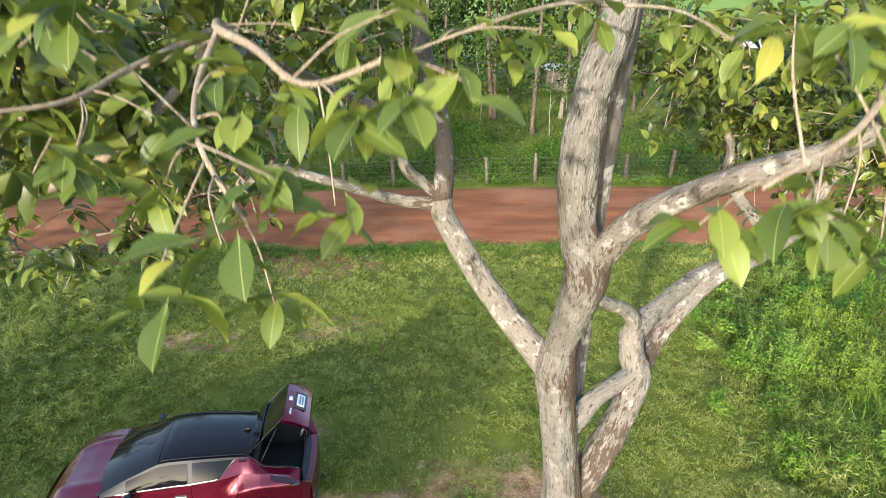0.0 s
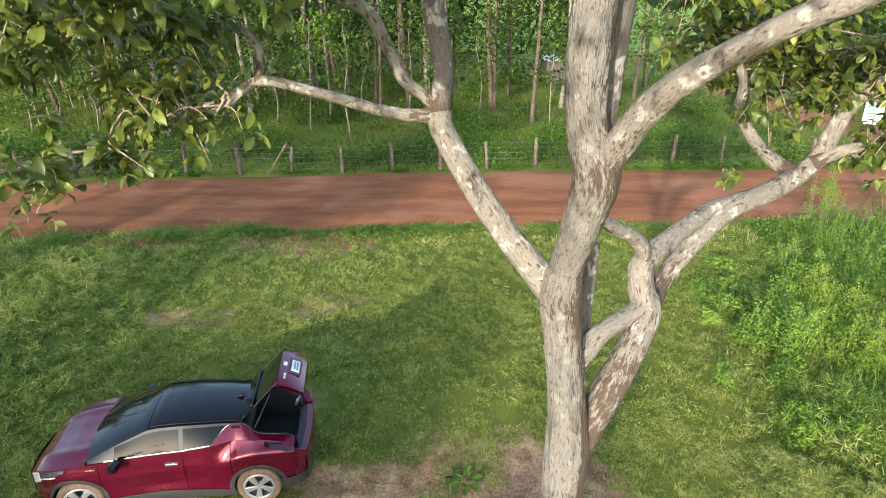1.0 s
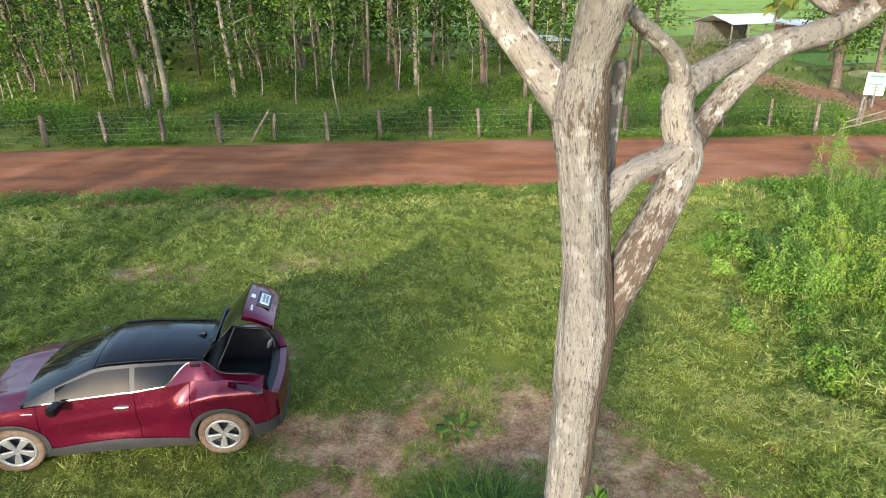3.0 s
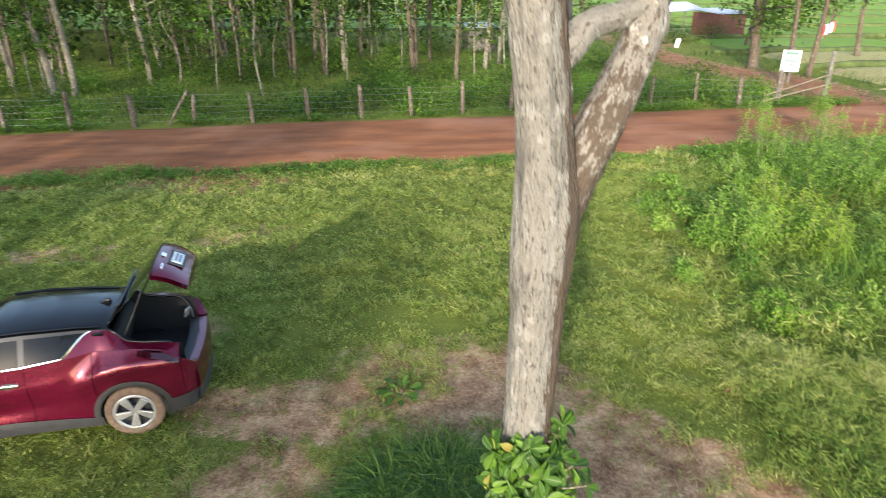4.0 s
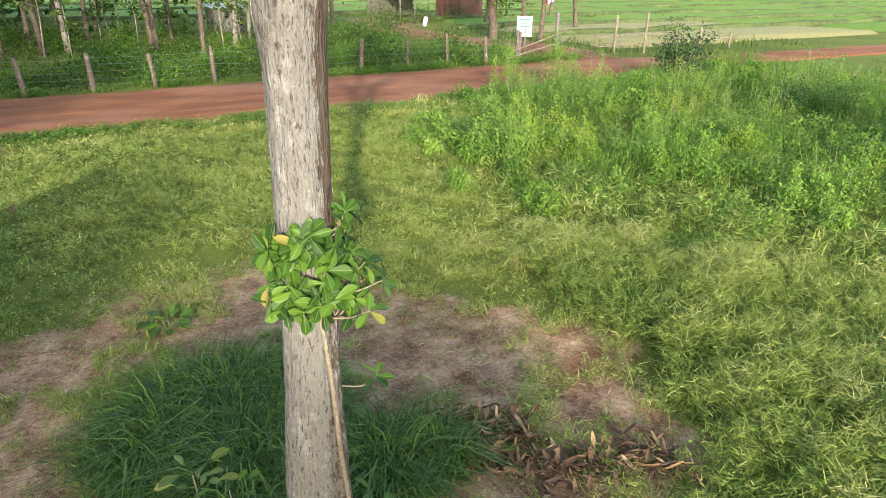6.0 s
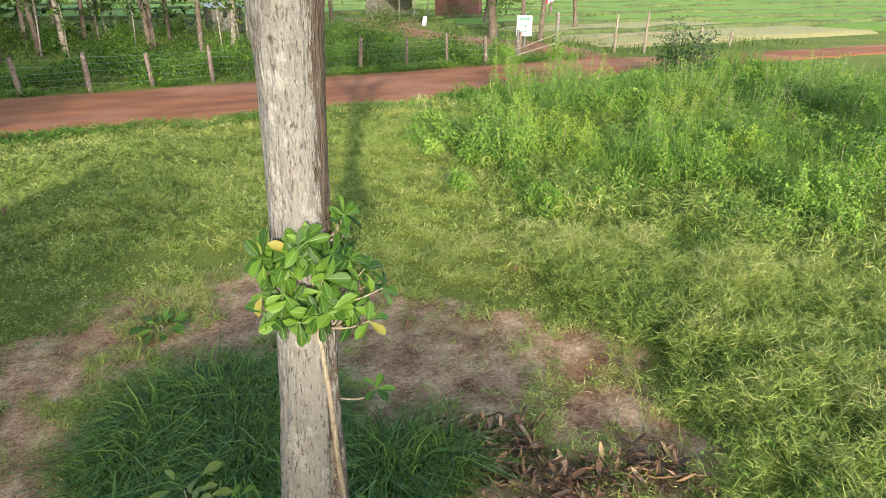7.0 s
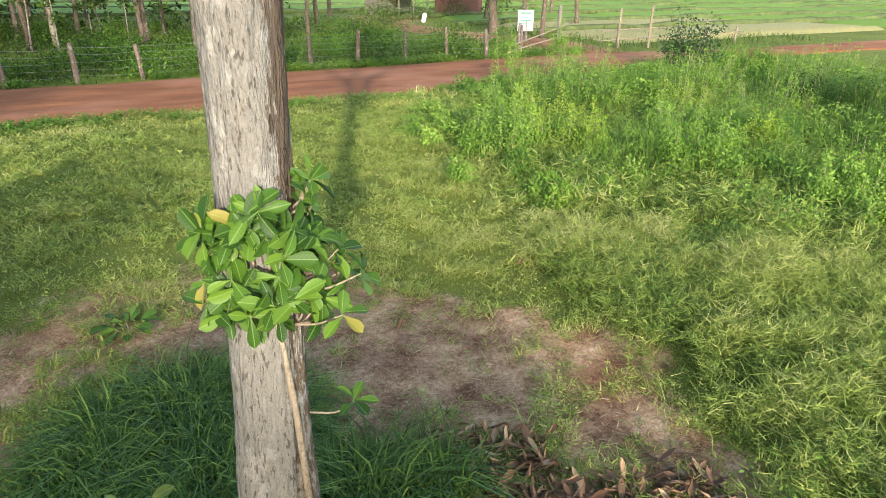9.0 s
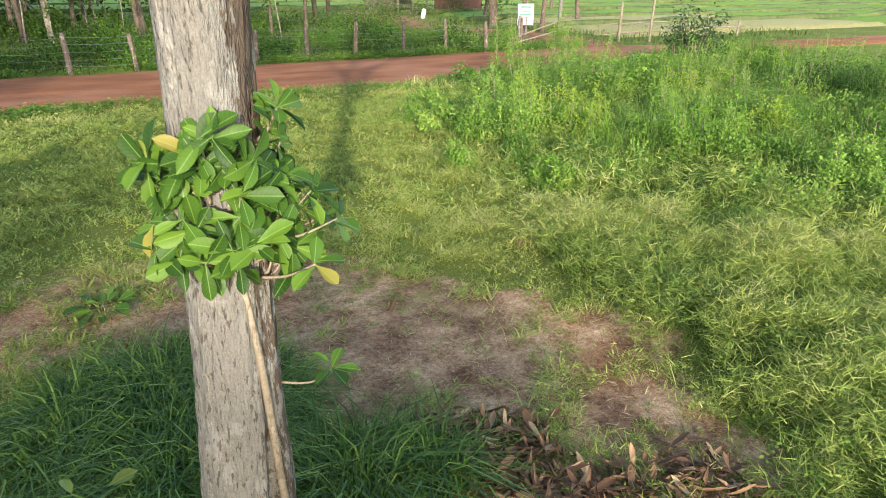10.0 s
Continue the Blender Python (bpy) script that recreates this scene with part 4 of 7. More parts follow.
LAWN, ROUGH = "short green lawn grass with yellowed patches", "tall yellow-green grass left uncut"
blades("lawn_grass", GRASS, LAWN, 520000, 0.0, 8.0, lawn_at, lawn_tall, 0.009, 1.4, True)
blades("lawn_grass", GRASS, LAWN, 660000, 8.0, 14.5, lawn_at, lawn_tall, 0.018, 1.3, True)
blades("lawn_grass", GRASS, LAWN, 300000, 14.5, 24.0, lawn_at, lambda x, y: lawn_tall(x, y) * 1.25, 0.042, 1.2, True)
blades("tall_grass", TALL, ROUGH, 170000, 0.0, 8.0, rough_at, rough_tall, 0.0055, 1.1)
blades("tall_grass", TALL, ROUGH, 80000, 8.0, 14.0, rough_at, rough_tall, 0.01, 1.1)
blades("tall_grass", TALL, ROUGH, 110000, 14.0, 24.0, rough_at, lambda x, y: rough_tall(x, y) * 1.1, 0.022, 1.1)

x, y = scatter(88000, (-1.2, 3.2, 3.6, 7.8), lambda x, y: np.clip(lush_mask(x, y) * 2.2 - 0.3, 0, 1) * (np.hypot(x - 0.98, y - 4.35) > 0.24))
h = rg.uniform(0.12, 0.42, len(x)) * np.clip(0.5 + lush_mask(x, y), 0, 1.2) * (0.6 + 0.8 * fbm(x, y, 0.3, 29, 2))
tagged(part("lush_grass", joined("lush_grass", [blade_data(x, y, ground_z(x, y), h, rg.uniform(0.008, 0.016, len(x)), 1.9)], False), LUSH),
       "dense dark green long grass at the tree's foot", "grass", kind="stuff")

# straw, crumbs of soil and small stones on the bare patch
x, y = scatter(26000, (-3.5, 6.0, 3.2, 10.5), lambda x, y: bare_mask(x, y) * 0.5)
a = rg.uniform(0, 6.28, len(x))
z = ground_z(x, y) + 0.012
d = np.stack([np.cos(a), np.sin(a), rg.uniform(-0.05, 0.12, len(x))], 1)
STRAW = mat_leaf("straw", [(0.0, (0.2, 0.14, 0.08)), (0.6, (0.38, 0.3, 0.18)), (1.0, (0.55, 0.46, 0.3))], 0.1, 0.8, gloss=0.1)
tagged(part("straw_litter", joined("straw_litter", [card_data(np.stack([x, y, z], 1), d, rg.uniform(0.03, 0.11, len(x)), 0.07, 2.0, rg)], False), STRAW),
       "dry straw and leaf crumbs on bare soil", "litter", kind="stuff")
x, y = scatter(3200, (-3.5, 6.0, 3.2, 10.5), lambda x, y: bare_mask(x, y) * 0.5)
n = len(x)
s = rg.uniform(0.004, 0.016, n)[:, None, None]
octa = np.array([[1, 0, 0], [-1, 0, 0], [0, 1, 0], [0, -1, 0], [0, 0, 0.7], [0, 0, -0.7]])
v = np.stack([x, y, ground_z(x, y) + 0.004], 1)[:, None] + s * octa[None] * rg.uniform(0.6, 1.3, (n, 6, 1))
f = np.array([[0, 2, 4], [2, 1, 4], [1, 3, 4], [3, 0, 4], [2, 0, 5], [1, 2, 5], [3, 1, 5], [0, 3, 5]])[None] + (np.arange(n) * 6)[:, None, None]
STONE = mat_leaf("soil_crumb", [(0.0, (0.16, 0.1, 0.065)), (0.7, (0.33, 0.24, 0.17)), (1.0, (0.46, 0.38, 0.29))], 0.0, 0.9, gloss=0.1)
tagged(part("soil_crumbs", np_mesh("soil_crumbs", v.reshape(-1, 3), [f.reshape(-1, 3)], False), STONE), "crumbs of soil and small pale stones", "gravel", kind="stuff")

# broad-leaved weeds low over the lawn
x, y = scatter(90000, LAND, lambda x, y: np.clip((fbm(x, y, 1.4, 23) - 0.44) * 5, 0.0, 1) * off_road(x, y, 0.0) * (bare_mask(x, y) < 0.2) * np.clip(1.2 - np.hypot(x - 1, y - 4) / 24, 0.3, 1))
z = ground_z(x, y) + rg.uniform(0.02, 0.12, len(x))
w = ball_ways(len(x), rg)
w[:, 2] = np.abs(w[:, 2]) * 0.5
tagged(part("lawn_weeds", toned(joined("lawn_weeds", [card_data(np.stack([x, y, z], 1), w, rg.uniform(0.02, 0.045, len(x)) * np.clip(np.hypot(x, y) / 8, 1, 1.8), 0.6, 0.9, rg)], False), fbm(x, y, 0.5, 26), 4), GRASS),
       "small broad-leaved weeds among the grass", "weeds", kind="stuff")


def bush(name, x, y, w, h, leaves, mat, size=0.07, label="", category="bush", group="", clumps=None, r=rg, stalks=True):
    """A shrub: stems from the root, clumps of leaves round their ends."""
    z0 = float(ground_z(np.array([x]), np.array([y]))[0]) - 0.03
    ob = thing(name, label, category, group, m=pose(x, y, z0))
    c = clumps or max(4, int(7 * w))
    stems, base = [], []
    for i in range(c):
        a, q = r.uniform(0, 6.28), math.sqrt(r.random()) * w * 0.5
        top = np.array([math.cos(a) * q, math.sin(a) * q, h * r.uniform(0.55, 1.0) * (1 - 0.45 * (2 * q / w) ** 2)])
        stems.append(tube_data([(top[0] * 0.15, top[1] * 0.15, 0, 0.006 + 0.006 * h), (top[0] * 0.7, top[1] * 0.7, top[2] * 0.55, 0.006), (*top, 0.003)], seg=4, per=2))
        n = leaves // c
        t = r.random(n) ** 0.6
        p = np.stack([top[0] * (0.3 + 0.7 * t), top[1] * (0.3 + 0.7 * t), top[2] * t], 1)
        p += r.normal(0, 1, (n, 3)) * (w * 0.16) * (1, 1, 0.7)
        p[:, 2] = np.maximum(p[:, 2], 0.03)
        base.append(p)
    base = np.vstack(base)
    way = base * (1, 1, 0) / (w + 0.01) + r.normal(0, 0.6, base.shape) + (0, 0, 0.15)
    part("foliage", joined("foliage", [card_data(base, way, r.uniform(0.6, 1.3, len(base)) * size, 0.62, 0.9, r)], False), mat, ob)
    if stalks:
        part("stems", joined("stems", stems), TWIG, ob)["kind"] = "stuff"
    return ob


# continuous scrub: leafy mounds over the uncut side
def scrub_h(x, y):
    edge = 5.4 + 0.75 * np.maximum(y - 14, 0) + (fbm(x, y, 3.0, 40) - 0.5) * 2.5
    inside = np.clip((x - edge) / 3.4, 0, 1) * np.clip((y - 5.5 - 0.25 * (12 - np.minimum(x, 12))) / 3.0, 0, 1)
    return inside * (0.06 + 1.5 * np.clip(fbm(x, y, 1.9, 41, 3) - 0.3, 0, 1) * 1.6)


def plants(x, y, tall, count, size, r, spread=0.06):
    """Upright leafy weeds: leaves in whorls up a stalk, one shade a plant, with painted shading low down."""
    k = np.repeat(np.arange(len(x)), count)
    t = r.random(len(k)) ** 0.75
    a = r.uniform(0, 6.28, len(k))
    tilt = r.normal(0, 0.16, (len(x), 2))
    q = tall[k] * (spread + 0.16 * (1 - t))
    z = ground_z(x, y)
    base = np.stack([x[k] + tilt[k, 0] * t * tall[k] + np.cos(a) * q, y[k] + tilt[k, 1] * t * tall[k] + np.sin(a) * q, z[k] + 0.04 + t * tall[k]], 1)
    way = np.stack([np.cos(a), np.sin(a), r.uniform(-0.5, 0.5, len(k))], 1)
    tone = r.beta(2, 2.4, len(x)) * 0.45 + 0.9 * (fbm(x, y, 1.6, 47, 2) - 0.28)
    d = card_data(base, way, size[k] * r.uniform(0.6, 1.25, len(k)), 0.6, 1.3, r)
    # lower leaves take a darker tone, as painted shade between the stalks
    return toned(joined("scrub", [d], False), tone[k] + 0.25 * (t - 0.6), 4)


x, y = scatter(16000, (5.0, 27.0, 4.5, 22.5), lambda x, y: np.clip(scrub_h(x, y) * 1.5, 0, 1) * off_road(x, y, 0.3) * np.clip(9 * fbm(x, y, 1.3, 45, 2) - 4.3, 0.02, 1) * np.clip(1.35 - np.hypot(x - 5, y - 5) / 20, 0.2, 0.7), rg)
far = np.clip(np.hypot(x, y) / 11, 1, 1.9)
tall = (0.1 + 0.9 * scrub_h(x, y)) * rg.uniform(0.5, 1.2, len(x)) * np.clip(3.2 * fbm(x, y, 1.3, 45, 2) - 0.95, 0.3, 1.1)
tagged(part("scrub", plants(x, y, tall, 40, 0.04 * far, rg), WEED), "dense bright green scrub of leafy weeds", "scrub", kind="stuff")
x, y = scatter(20000, (5.0, 27.0, 4.5, 22.5), lambda x, y: np.clip(scrub_h(x, y) * 3, 0, 1) * off_road(x, y, 0.2), rg)
h = scrub_h(x, y) * rg.uniform(0.6, 1.2, len(x)) + 0.15
tagged(part("scrub_grass", toned(joined("scrub_grass", [blade_data(x, y, ground_z(x, y), h, rg.uniform(0.005, 0.012, len(x)) * np.clip(np.hypot(x, y) / 11, 1, 1.8), 0.9)], False), rg.random(len(x)) * 0.6, 5), WEED),
       "grass stalks rising through the scrub", "grass", kind="stuff")
def tufts(x, y, count, radius, r=rg):
    """Blade roots in clumps round the given points."""
    k = np.repeat(np.arange(len(x)), count)
    a, q = r.uniform(0, 6.28, len(k)), np.sqrt(r.random(len(k))) * np.repeat(radius, count)
    return x[k] + np.cos(a) * q, y[k] + np.sin(a) * q, k


# rounded leafy mounds that stand out of the scrub
def mounds(x, y, wide, tall, leaves, size, r):
    """Low lobed domes, leaves facing outwards, one shade a dome plus toplight painted on upturned leaves."""
    base, way, ups, tone, sz = [], [], [], [], []
    z0 = ground_z(x, y)
    for i in range(len(x)):
        lobes = 7
        n = leaves // lobes
        own = r.beta(1.6, 1.6)
        for _ in range(lobes):
            a, q = r.uniform(0, 6.28), math.sqrt(r.random()) * wide[i] * 0.42
            c = np.array([x[i] + math.cos(a) * q, y[i] + math.sin(a) * q, z0[i] + tall[i] * (0.75 - 0.9 * (q / wide[i]) ** 2 * 2) * r.uniform(0.6, 1.1)])
            d = ball_ways(n, r)
            d[:, 2] = np.abs(d[:, 2]) * 1.1 - 0.25
            d = unit(d)
            rad = wide[i] * r.uniform(0.2, 0.34)
            p = c + d * rad * r.uniform(0.75, 1.1, (n, 1)) * (1, 1, 0.9)
            p[:, 2] = np.maximum(p[:, 2], z0[i] + 0.02)
            base.append(p)
            ups.append(d)
            way.append(np.cross(d, r.normal(0, 1, (n, 3))) + d * 0.3)
            # painted toplight: leaves that face up get a paler tone
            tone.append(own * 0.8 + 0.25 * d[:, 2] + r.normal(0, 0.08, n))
            sz.append(r.uniform(0.65, 1.25, n) * size[i])
    d = card_data(np.vstack(base), np.vstack(way), np.concatenate(sz), 0.66, 0.9, r, np.vstack(ups))
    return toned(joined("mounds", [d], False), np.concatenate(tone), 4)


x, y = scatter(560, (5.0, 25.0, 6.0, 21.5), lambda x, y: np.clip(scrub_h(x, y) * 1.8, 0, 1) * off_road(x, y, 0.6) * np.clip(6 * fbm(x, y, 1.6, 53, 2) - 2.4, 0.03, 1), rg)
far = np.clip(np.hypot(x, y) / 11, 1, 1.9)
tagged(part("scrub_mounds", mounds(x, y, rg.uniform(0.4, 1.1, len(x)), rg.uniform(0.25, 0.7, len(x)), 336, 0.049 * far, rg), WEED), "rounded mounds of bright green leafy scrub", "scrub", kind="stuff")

# taller tufts in the lawn
x, y = scatter(15000, (-14.0, 9.0, 3.0, 20.5), lambda x, y: (lawn_at(x, y) > 0.1) * np.clip(5 * fbm(x, y, 0.7, 28, 3) - 2.2, 0.03, 1) * np.clip(1.2 - np.hypot(x - 1, y - 5) / 22, 0.3, 0.9), rg)
far = np.clip(np.hypot(x - 0.5, y - 1.5) / 9, 1, 1.9)
tall = rg.uniform(0.07, 0.2, len(x))
bx, by, k = tufts(x, y, 11, 0.06 * far)
tagged(part("grass_tufts", toned(joined("grass_tufts", [blade_data(bx, by, ground_z(bx, by), tall[k] * rg.uniform(0.5, 1.2, len(k)), 0.014 * far[k], 1.5)], False), rg.beta(1.4, 1.4, len(x))[k], 5), GRASS), "taller tufts of grass in the lawn", "grass", kind="stuff")
# thin grass that creeps over the bare soil
x, y = scatter(9000, (-4.0, 6.0, 3.4, 10.5), lambda x, y: (at("bare", x, y) > 0.25) * np.clip(7 * fbm(x, y, 0.8, 64, 3) - 3.5, 0.02, 1), rg)
bx, by, k = tufts(x, y, 8, np.full(len(x), 0.04))
tagged(part("creeping_grass", toned(joined("creeping_grass", [blade_data(bx, by, ground_z(bx, by), rg.uniform(0.02, 0.075, len(k)), np.full(len(k), 0.007), 2.0)], False), rg.beta(2, 2, len(x))[k], 5), GRASS), "thin sprigs of grass on bare soil", "grass", kind="stuff")
# clover-like weeds that make the lawn patchy
x, y = scatter(20000, (-14.0, 10.0, 3.0, 20.5), lambda x, y: (lawn_at(x, y) > 0.12) * np.clip(5 * fbm(x, y, 0.9, 27, 3) - 2.1, 0.04, 1) * np.clip(1.1 - np.hypot(x - 1, y - 5) / 22, 0.3, 0.8), rg)
far = np.clip(np.hypot(x - 0.5, y - 1.5) / 9, 1, 1.9)
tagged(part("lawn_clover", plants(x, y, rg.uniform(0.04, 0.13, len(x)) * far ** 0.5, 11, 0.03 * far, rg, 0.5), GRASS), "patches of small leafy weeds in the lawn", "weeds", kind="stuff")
# tangled narrow-leaved grass plants where it is left to grow
def tangle(n, box4, keep, tall, count, size, width, far=False):
    """Plants of many thin leaves; near ones fine, far ones coarser."""
    x, y = scatter(n, box4, keep, rg)
    d = np.hypot(x - 0.8, y - 1.8)
    x, y = (x[d >= 8.5], y[d >= 8.5]) if far else (x[d < 8.5], y[d < 8.5])
    h = tall(x, y) * rg.uniform(0.5, 1.3, len(x))
    k = np.repeat(np.arange(len(x)), count)
    t = rg.random(len(k)) ** 0.8
    lean = rg.normal(0, 0.35, (len(x), 2))
    base = np.stack([x[k] + lean[k, 0] * t * h[k] + rg.normal(0, 0.025, len(k)), y[k] + lean[k, 1] * t * h[k] + rg.normal(0, 0.025, len(k)), at("z", x, y)[k] + t * h[k]], 1)
    way = ball_ways(len(k), rg) * (1, 1, 0.55) + (0, 0, 0.45) + np.stack([lean[k, 0], lean[k, 1], 0 * t], 1)
    tone = rg.beta(1.3, 1.3, len(x)) * 0.6 - 0.07 + 0.6 * (at("dry", x, y) - 0.32) - 0.22 * np.clip((x - 6.5) / 4, 0, 1) + 0.8 * (at("clump", x, y) - 0.5)
    data = needle_data(base, way, size * rg.uniform(0.5, 1.5, len(k)), width * rg.uniform(0.7, 1.4, len(k)), rg)
    # 0.5 * (t - 0.6) paints shade into the foot of each plant, light into its top
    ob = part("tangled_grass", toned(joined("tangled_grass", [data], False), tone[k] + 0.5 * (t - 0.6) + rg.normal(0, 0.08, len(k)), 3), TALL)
    tagged(ob, "tangle of upright narrow-leaved grass and weeds", "grass", kind="stuff")


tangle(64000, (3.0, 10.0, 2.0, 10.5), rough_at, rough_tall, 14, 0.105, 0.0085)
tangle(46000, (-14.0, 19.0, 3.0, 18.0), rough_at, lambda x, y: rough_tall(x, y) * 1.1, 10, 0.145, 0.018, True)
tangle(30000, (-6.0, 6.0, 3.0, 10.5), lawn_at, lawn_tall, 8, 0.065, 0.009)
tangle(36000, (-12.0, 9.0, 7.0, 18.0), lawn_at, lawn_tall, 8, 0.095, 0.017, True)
# leafy weeds among the tall grass, and rank tufts along the road's edge
x, y = scatter(14000, (3.2, 12.0, 3.0, 12.0), lambda x, y: np.clip(rough_side(x, y)[0], 0, 1) * np.clip(4 * fbm(x, y, 1.1, 48, 2) - 1.5, 0.05, 1) * 0.5, rg)
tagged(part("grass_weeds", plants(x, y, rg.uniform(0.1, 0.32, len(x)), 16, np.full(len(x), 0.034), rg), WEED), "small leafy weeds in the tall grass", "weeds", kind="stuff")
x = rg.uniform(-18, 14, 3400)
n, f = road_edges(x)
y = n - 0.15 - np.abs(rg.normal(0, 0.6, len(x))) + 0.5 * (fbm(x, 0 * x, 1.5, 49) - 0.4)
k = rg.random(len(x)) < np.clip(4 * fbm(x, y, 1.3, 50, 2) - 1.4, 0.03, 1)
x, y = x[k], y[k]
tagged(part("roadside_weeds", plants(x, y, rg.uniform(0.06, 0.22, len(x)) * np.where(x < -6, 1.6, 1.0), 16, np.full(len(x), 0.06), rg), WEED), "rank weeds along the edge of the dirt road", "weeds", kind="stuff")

YEL = mat_leaf("weed_leaf_yellow", [(0.0, (0.07, 0.15, 0.016)), (0.5, (0.2, 0.3, 0.034)), (1.0, (0.33, 0.42, 0.06))], 0.4, 0.6, "tone", gloss=0.2)
PALE = mat_leaf("vine_leaf", [(0.0, (0.06, 0.14, 0.02)), (0.5, (0.17, 0.29, 0.045)), (1.0, (0.29, 0.4, 0.08))], 0.4, 0.6, "tone", gloss=0.2)
DARKB = mat_leaf("dark_shrub_leaf", [(0.0, (0.015, 0.04, 0.01)), (0.6, (0.03, 0.07, 0.015)), (1.0, (0.07, 0.12, 0.02))], 0.2, 0.5)
G = "scrub beside the road"
SCRUB = [(7.5, 12.5, 1.8, 0.95, 2600, PALE), (8.9, 12.1, 1.9, 1.05, 2800, YEL), (9.7, 14.2, 2.0, 1.0, 2200, YEL), (8.2, 13.6, 1.6, 0.9, 1900, BUSHY), (6.3, 9.4, 1.3, 0.42, 1700, BUSHY), (7.1, 9.0, 0.9, 0.4, 1000, BUSHY),
         (5.68, 10.95, 0.32, 0.62, 420, PALE), (8.3, 9.5, 0.6, 0.7, 520, PALE), (9.6, 9.7, 1.5, 0.85, 2100, BUSHY), (10.6, 9.9, 1.5, 0.9, 2100, BUSHY), (12.2, 10.1, 1.2, 0.8, 1500, YEL), (11.6, 11.6, 2.0, 1.0, 2000, BUSHY),
         (10.6, 7.5, 1.4, 0.75, 1900, PALE), (11.7, 7.5, 1.4, 0.8, 1700, BUSHY), (9.75, 6.35, 0.45, 0.55, 480, PALE), (13.6, 8.6, 1.8, 0.9, 1900, BUSHY)]
SCRUB_FAR = [(14.2, 14.2, 1.9, 1.0, 1500, YEL), (15.4, 12.4, 2.6, 1.3, 2300, BUSHY), (12.0, 15.4, 2.4, 1.1, 2100, BUSHY), (12.2, 17.8, 2.6, 1.2, 2200, BUSHY), (14.6, 18.6, 2.6, 1.4, 2100, BUSHY), (16.6, 16.2, 2.8, 1.3, 2000, BUSHY), (18.2, 12.5, 2.8, 1.2, 1800, UNDER), (17.6, 9.6, 2.4, 1.1, 1800, BUSHY),
         (14.8, 7.0, 2.0, 0.9, 1600, BUSHY), (12.7, 20.2, 1.3, 1.9, 1700, BUSHY), (15.4, 20.8, 1.3, 1.9, 1500, BUSHY), (20.5, 15.2, 2.8, 1.2, 1600, BUSHY), (19.6, 17.6, 2.4, 1.0, 1500, BUSHY),
         (22.5, 12.5, 3.0, 1.2, 1500, BUSHY), (24.5, 16.5, 3.0, 1.2, 1500, BUSHY), (6.9, 14.6, 1.4, 0.5, 1300, BUSHY), (10.0, 16.6, 1.8, 0.7, 1500, PALE)]


def scrub_bush(x, y, w, h, leaves, mat, size, label, r=rg):
    """A lobed, leafy clump: shoots that rise out of rounded heaps of leaves."""
    z0 = float(ground_z(np.array([x]), np.array([y]))[0]) - 0.03
    ob = thing("bush", label, "bush", G, m=pose(x, y, z0))
    lobes = max(4, int(9 * w))
    base, way, ups, tone, stems = [], [], [], [], []
    for _ in range(lobes):
        a, q = r.uniform(0, 6.28), math.sqrt(r.random()) * w * 0.42
        tip = h * r.uniform(0.45, 1.0) * (1 - 0.5 * (2 * q / w) ** 2)
        rad = min(w * r.uniform(0.14, 0.26), 0.42)
        n = leaves // lobes
        d = ball_ways(n, r)
        d[:, 2] = np.abs(d[:, 2]) * 1.2 - 0.35
        d = unit(d)
        c = np.array([math.cos(a) * q, math.sin(a) * q, max(tip - rad, 0.06)])
        pnt = c + d * rad * r.uniform(0.45, 1.08, (n, 1)) * (1, 1, 1.15)
        shoot_leaf = r.random(n) < 0.16
        up_t = r.random(n)
        pnt = np.where(shoot_leaf[:, None], c + np.stack([r.normal(0, 0.035, n), r.normal(0, 0.035, n), rad + up_t * 0.28 * h], 1), pnt)
        pnt[:, 2] = np.maximum(pnt[:, 2], 0.03)
        own = r.normal(0, 0.1)
        base.append(pnt)
        ups.append(d)
        way.append(np.cross(d, r.normal(0, 1, (n, 3))) + d * 0.4)
        # the d[:, 2] term paints light onto the upper leaves of each lobe
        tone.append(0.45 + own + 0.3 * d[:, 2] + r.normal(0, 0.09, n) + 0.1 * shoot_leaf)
        stems.append(tube_data([(c[0] * 0.3, c[1] * 0.3, 0, 0.006 + 0.006 * h), (c[0] * 0.8, c[1] * 0.8, c[2] * 0.6, 0.006), (c[0], c[1], c[2] + rad + 0.2 * h, 0.003)], seg=4, per=2))
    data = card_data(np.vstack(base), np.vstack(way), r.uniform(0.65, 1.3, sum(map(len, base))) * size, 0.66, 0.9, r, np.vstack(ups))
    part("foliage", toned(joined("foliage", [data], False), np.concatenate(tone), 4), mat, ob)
    part("stems", joined("stems", stems), TWIG, ob)["kind"] = "stuff"


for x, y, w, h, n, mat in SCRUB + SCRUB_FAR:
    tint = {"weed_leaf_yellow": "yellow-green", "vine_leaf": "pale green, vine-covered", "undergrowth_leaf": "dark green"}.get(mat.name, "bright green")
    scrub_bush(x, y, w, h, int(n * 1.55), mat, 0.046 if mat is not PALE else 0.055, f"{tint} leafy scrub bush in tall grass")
bush("shrub", 20.6, 19.8, 1.7, 2.7, 2600, DARKB, 0.12, "dark green upright shrub by the dirt road", "shrub")


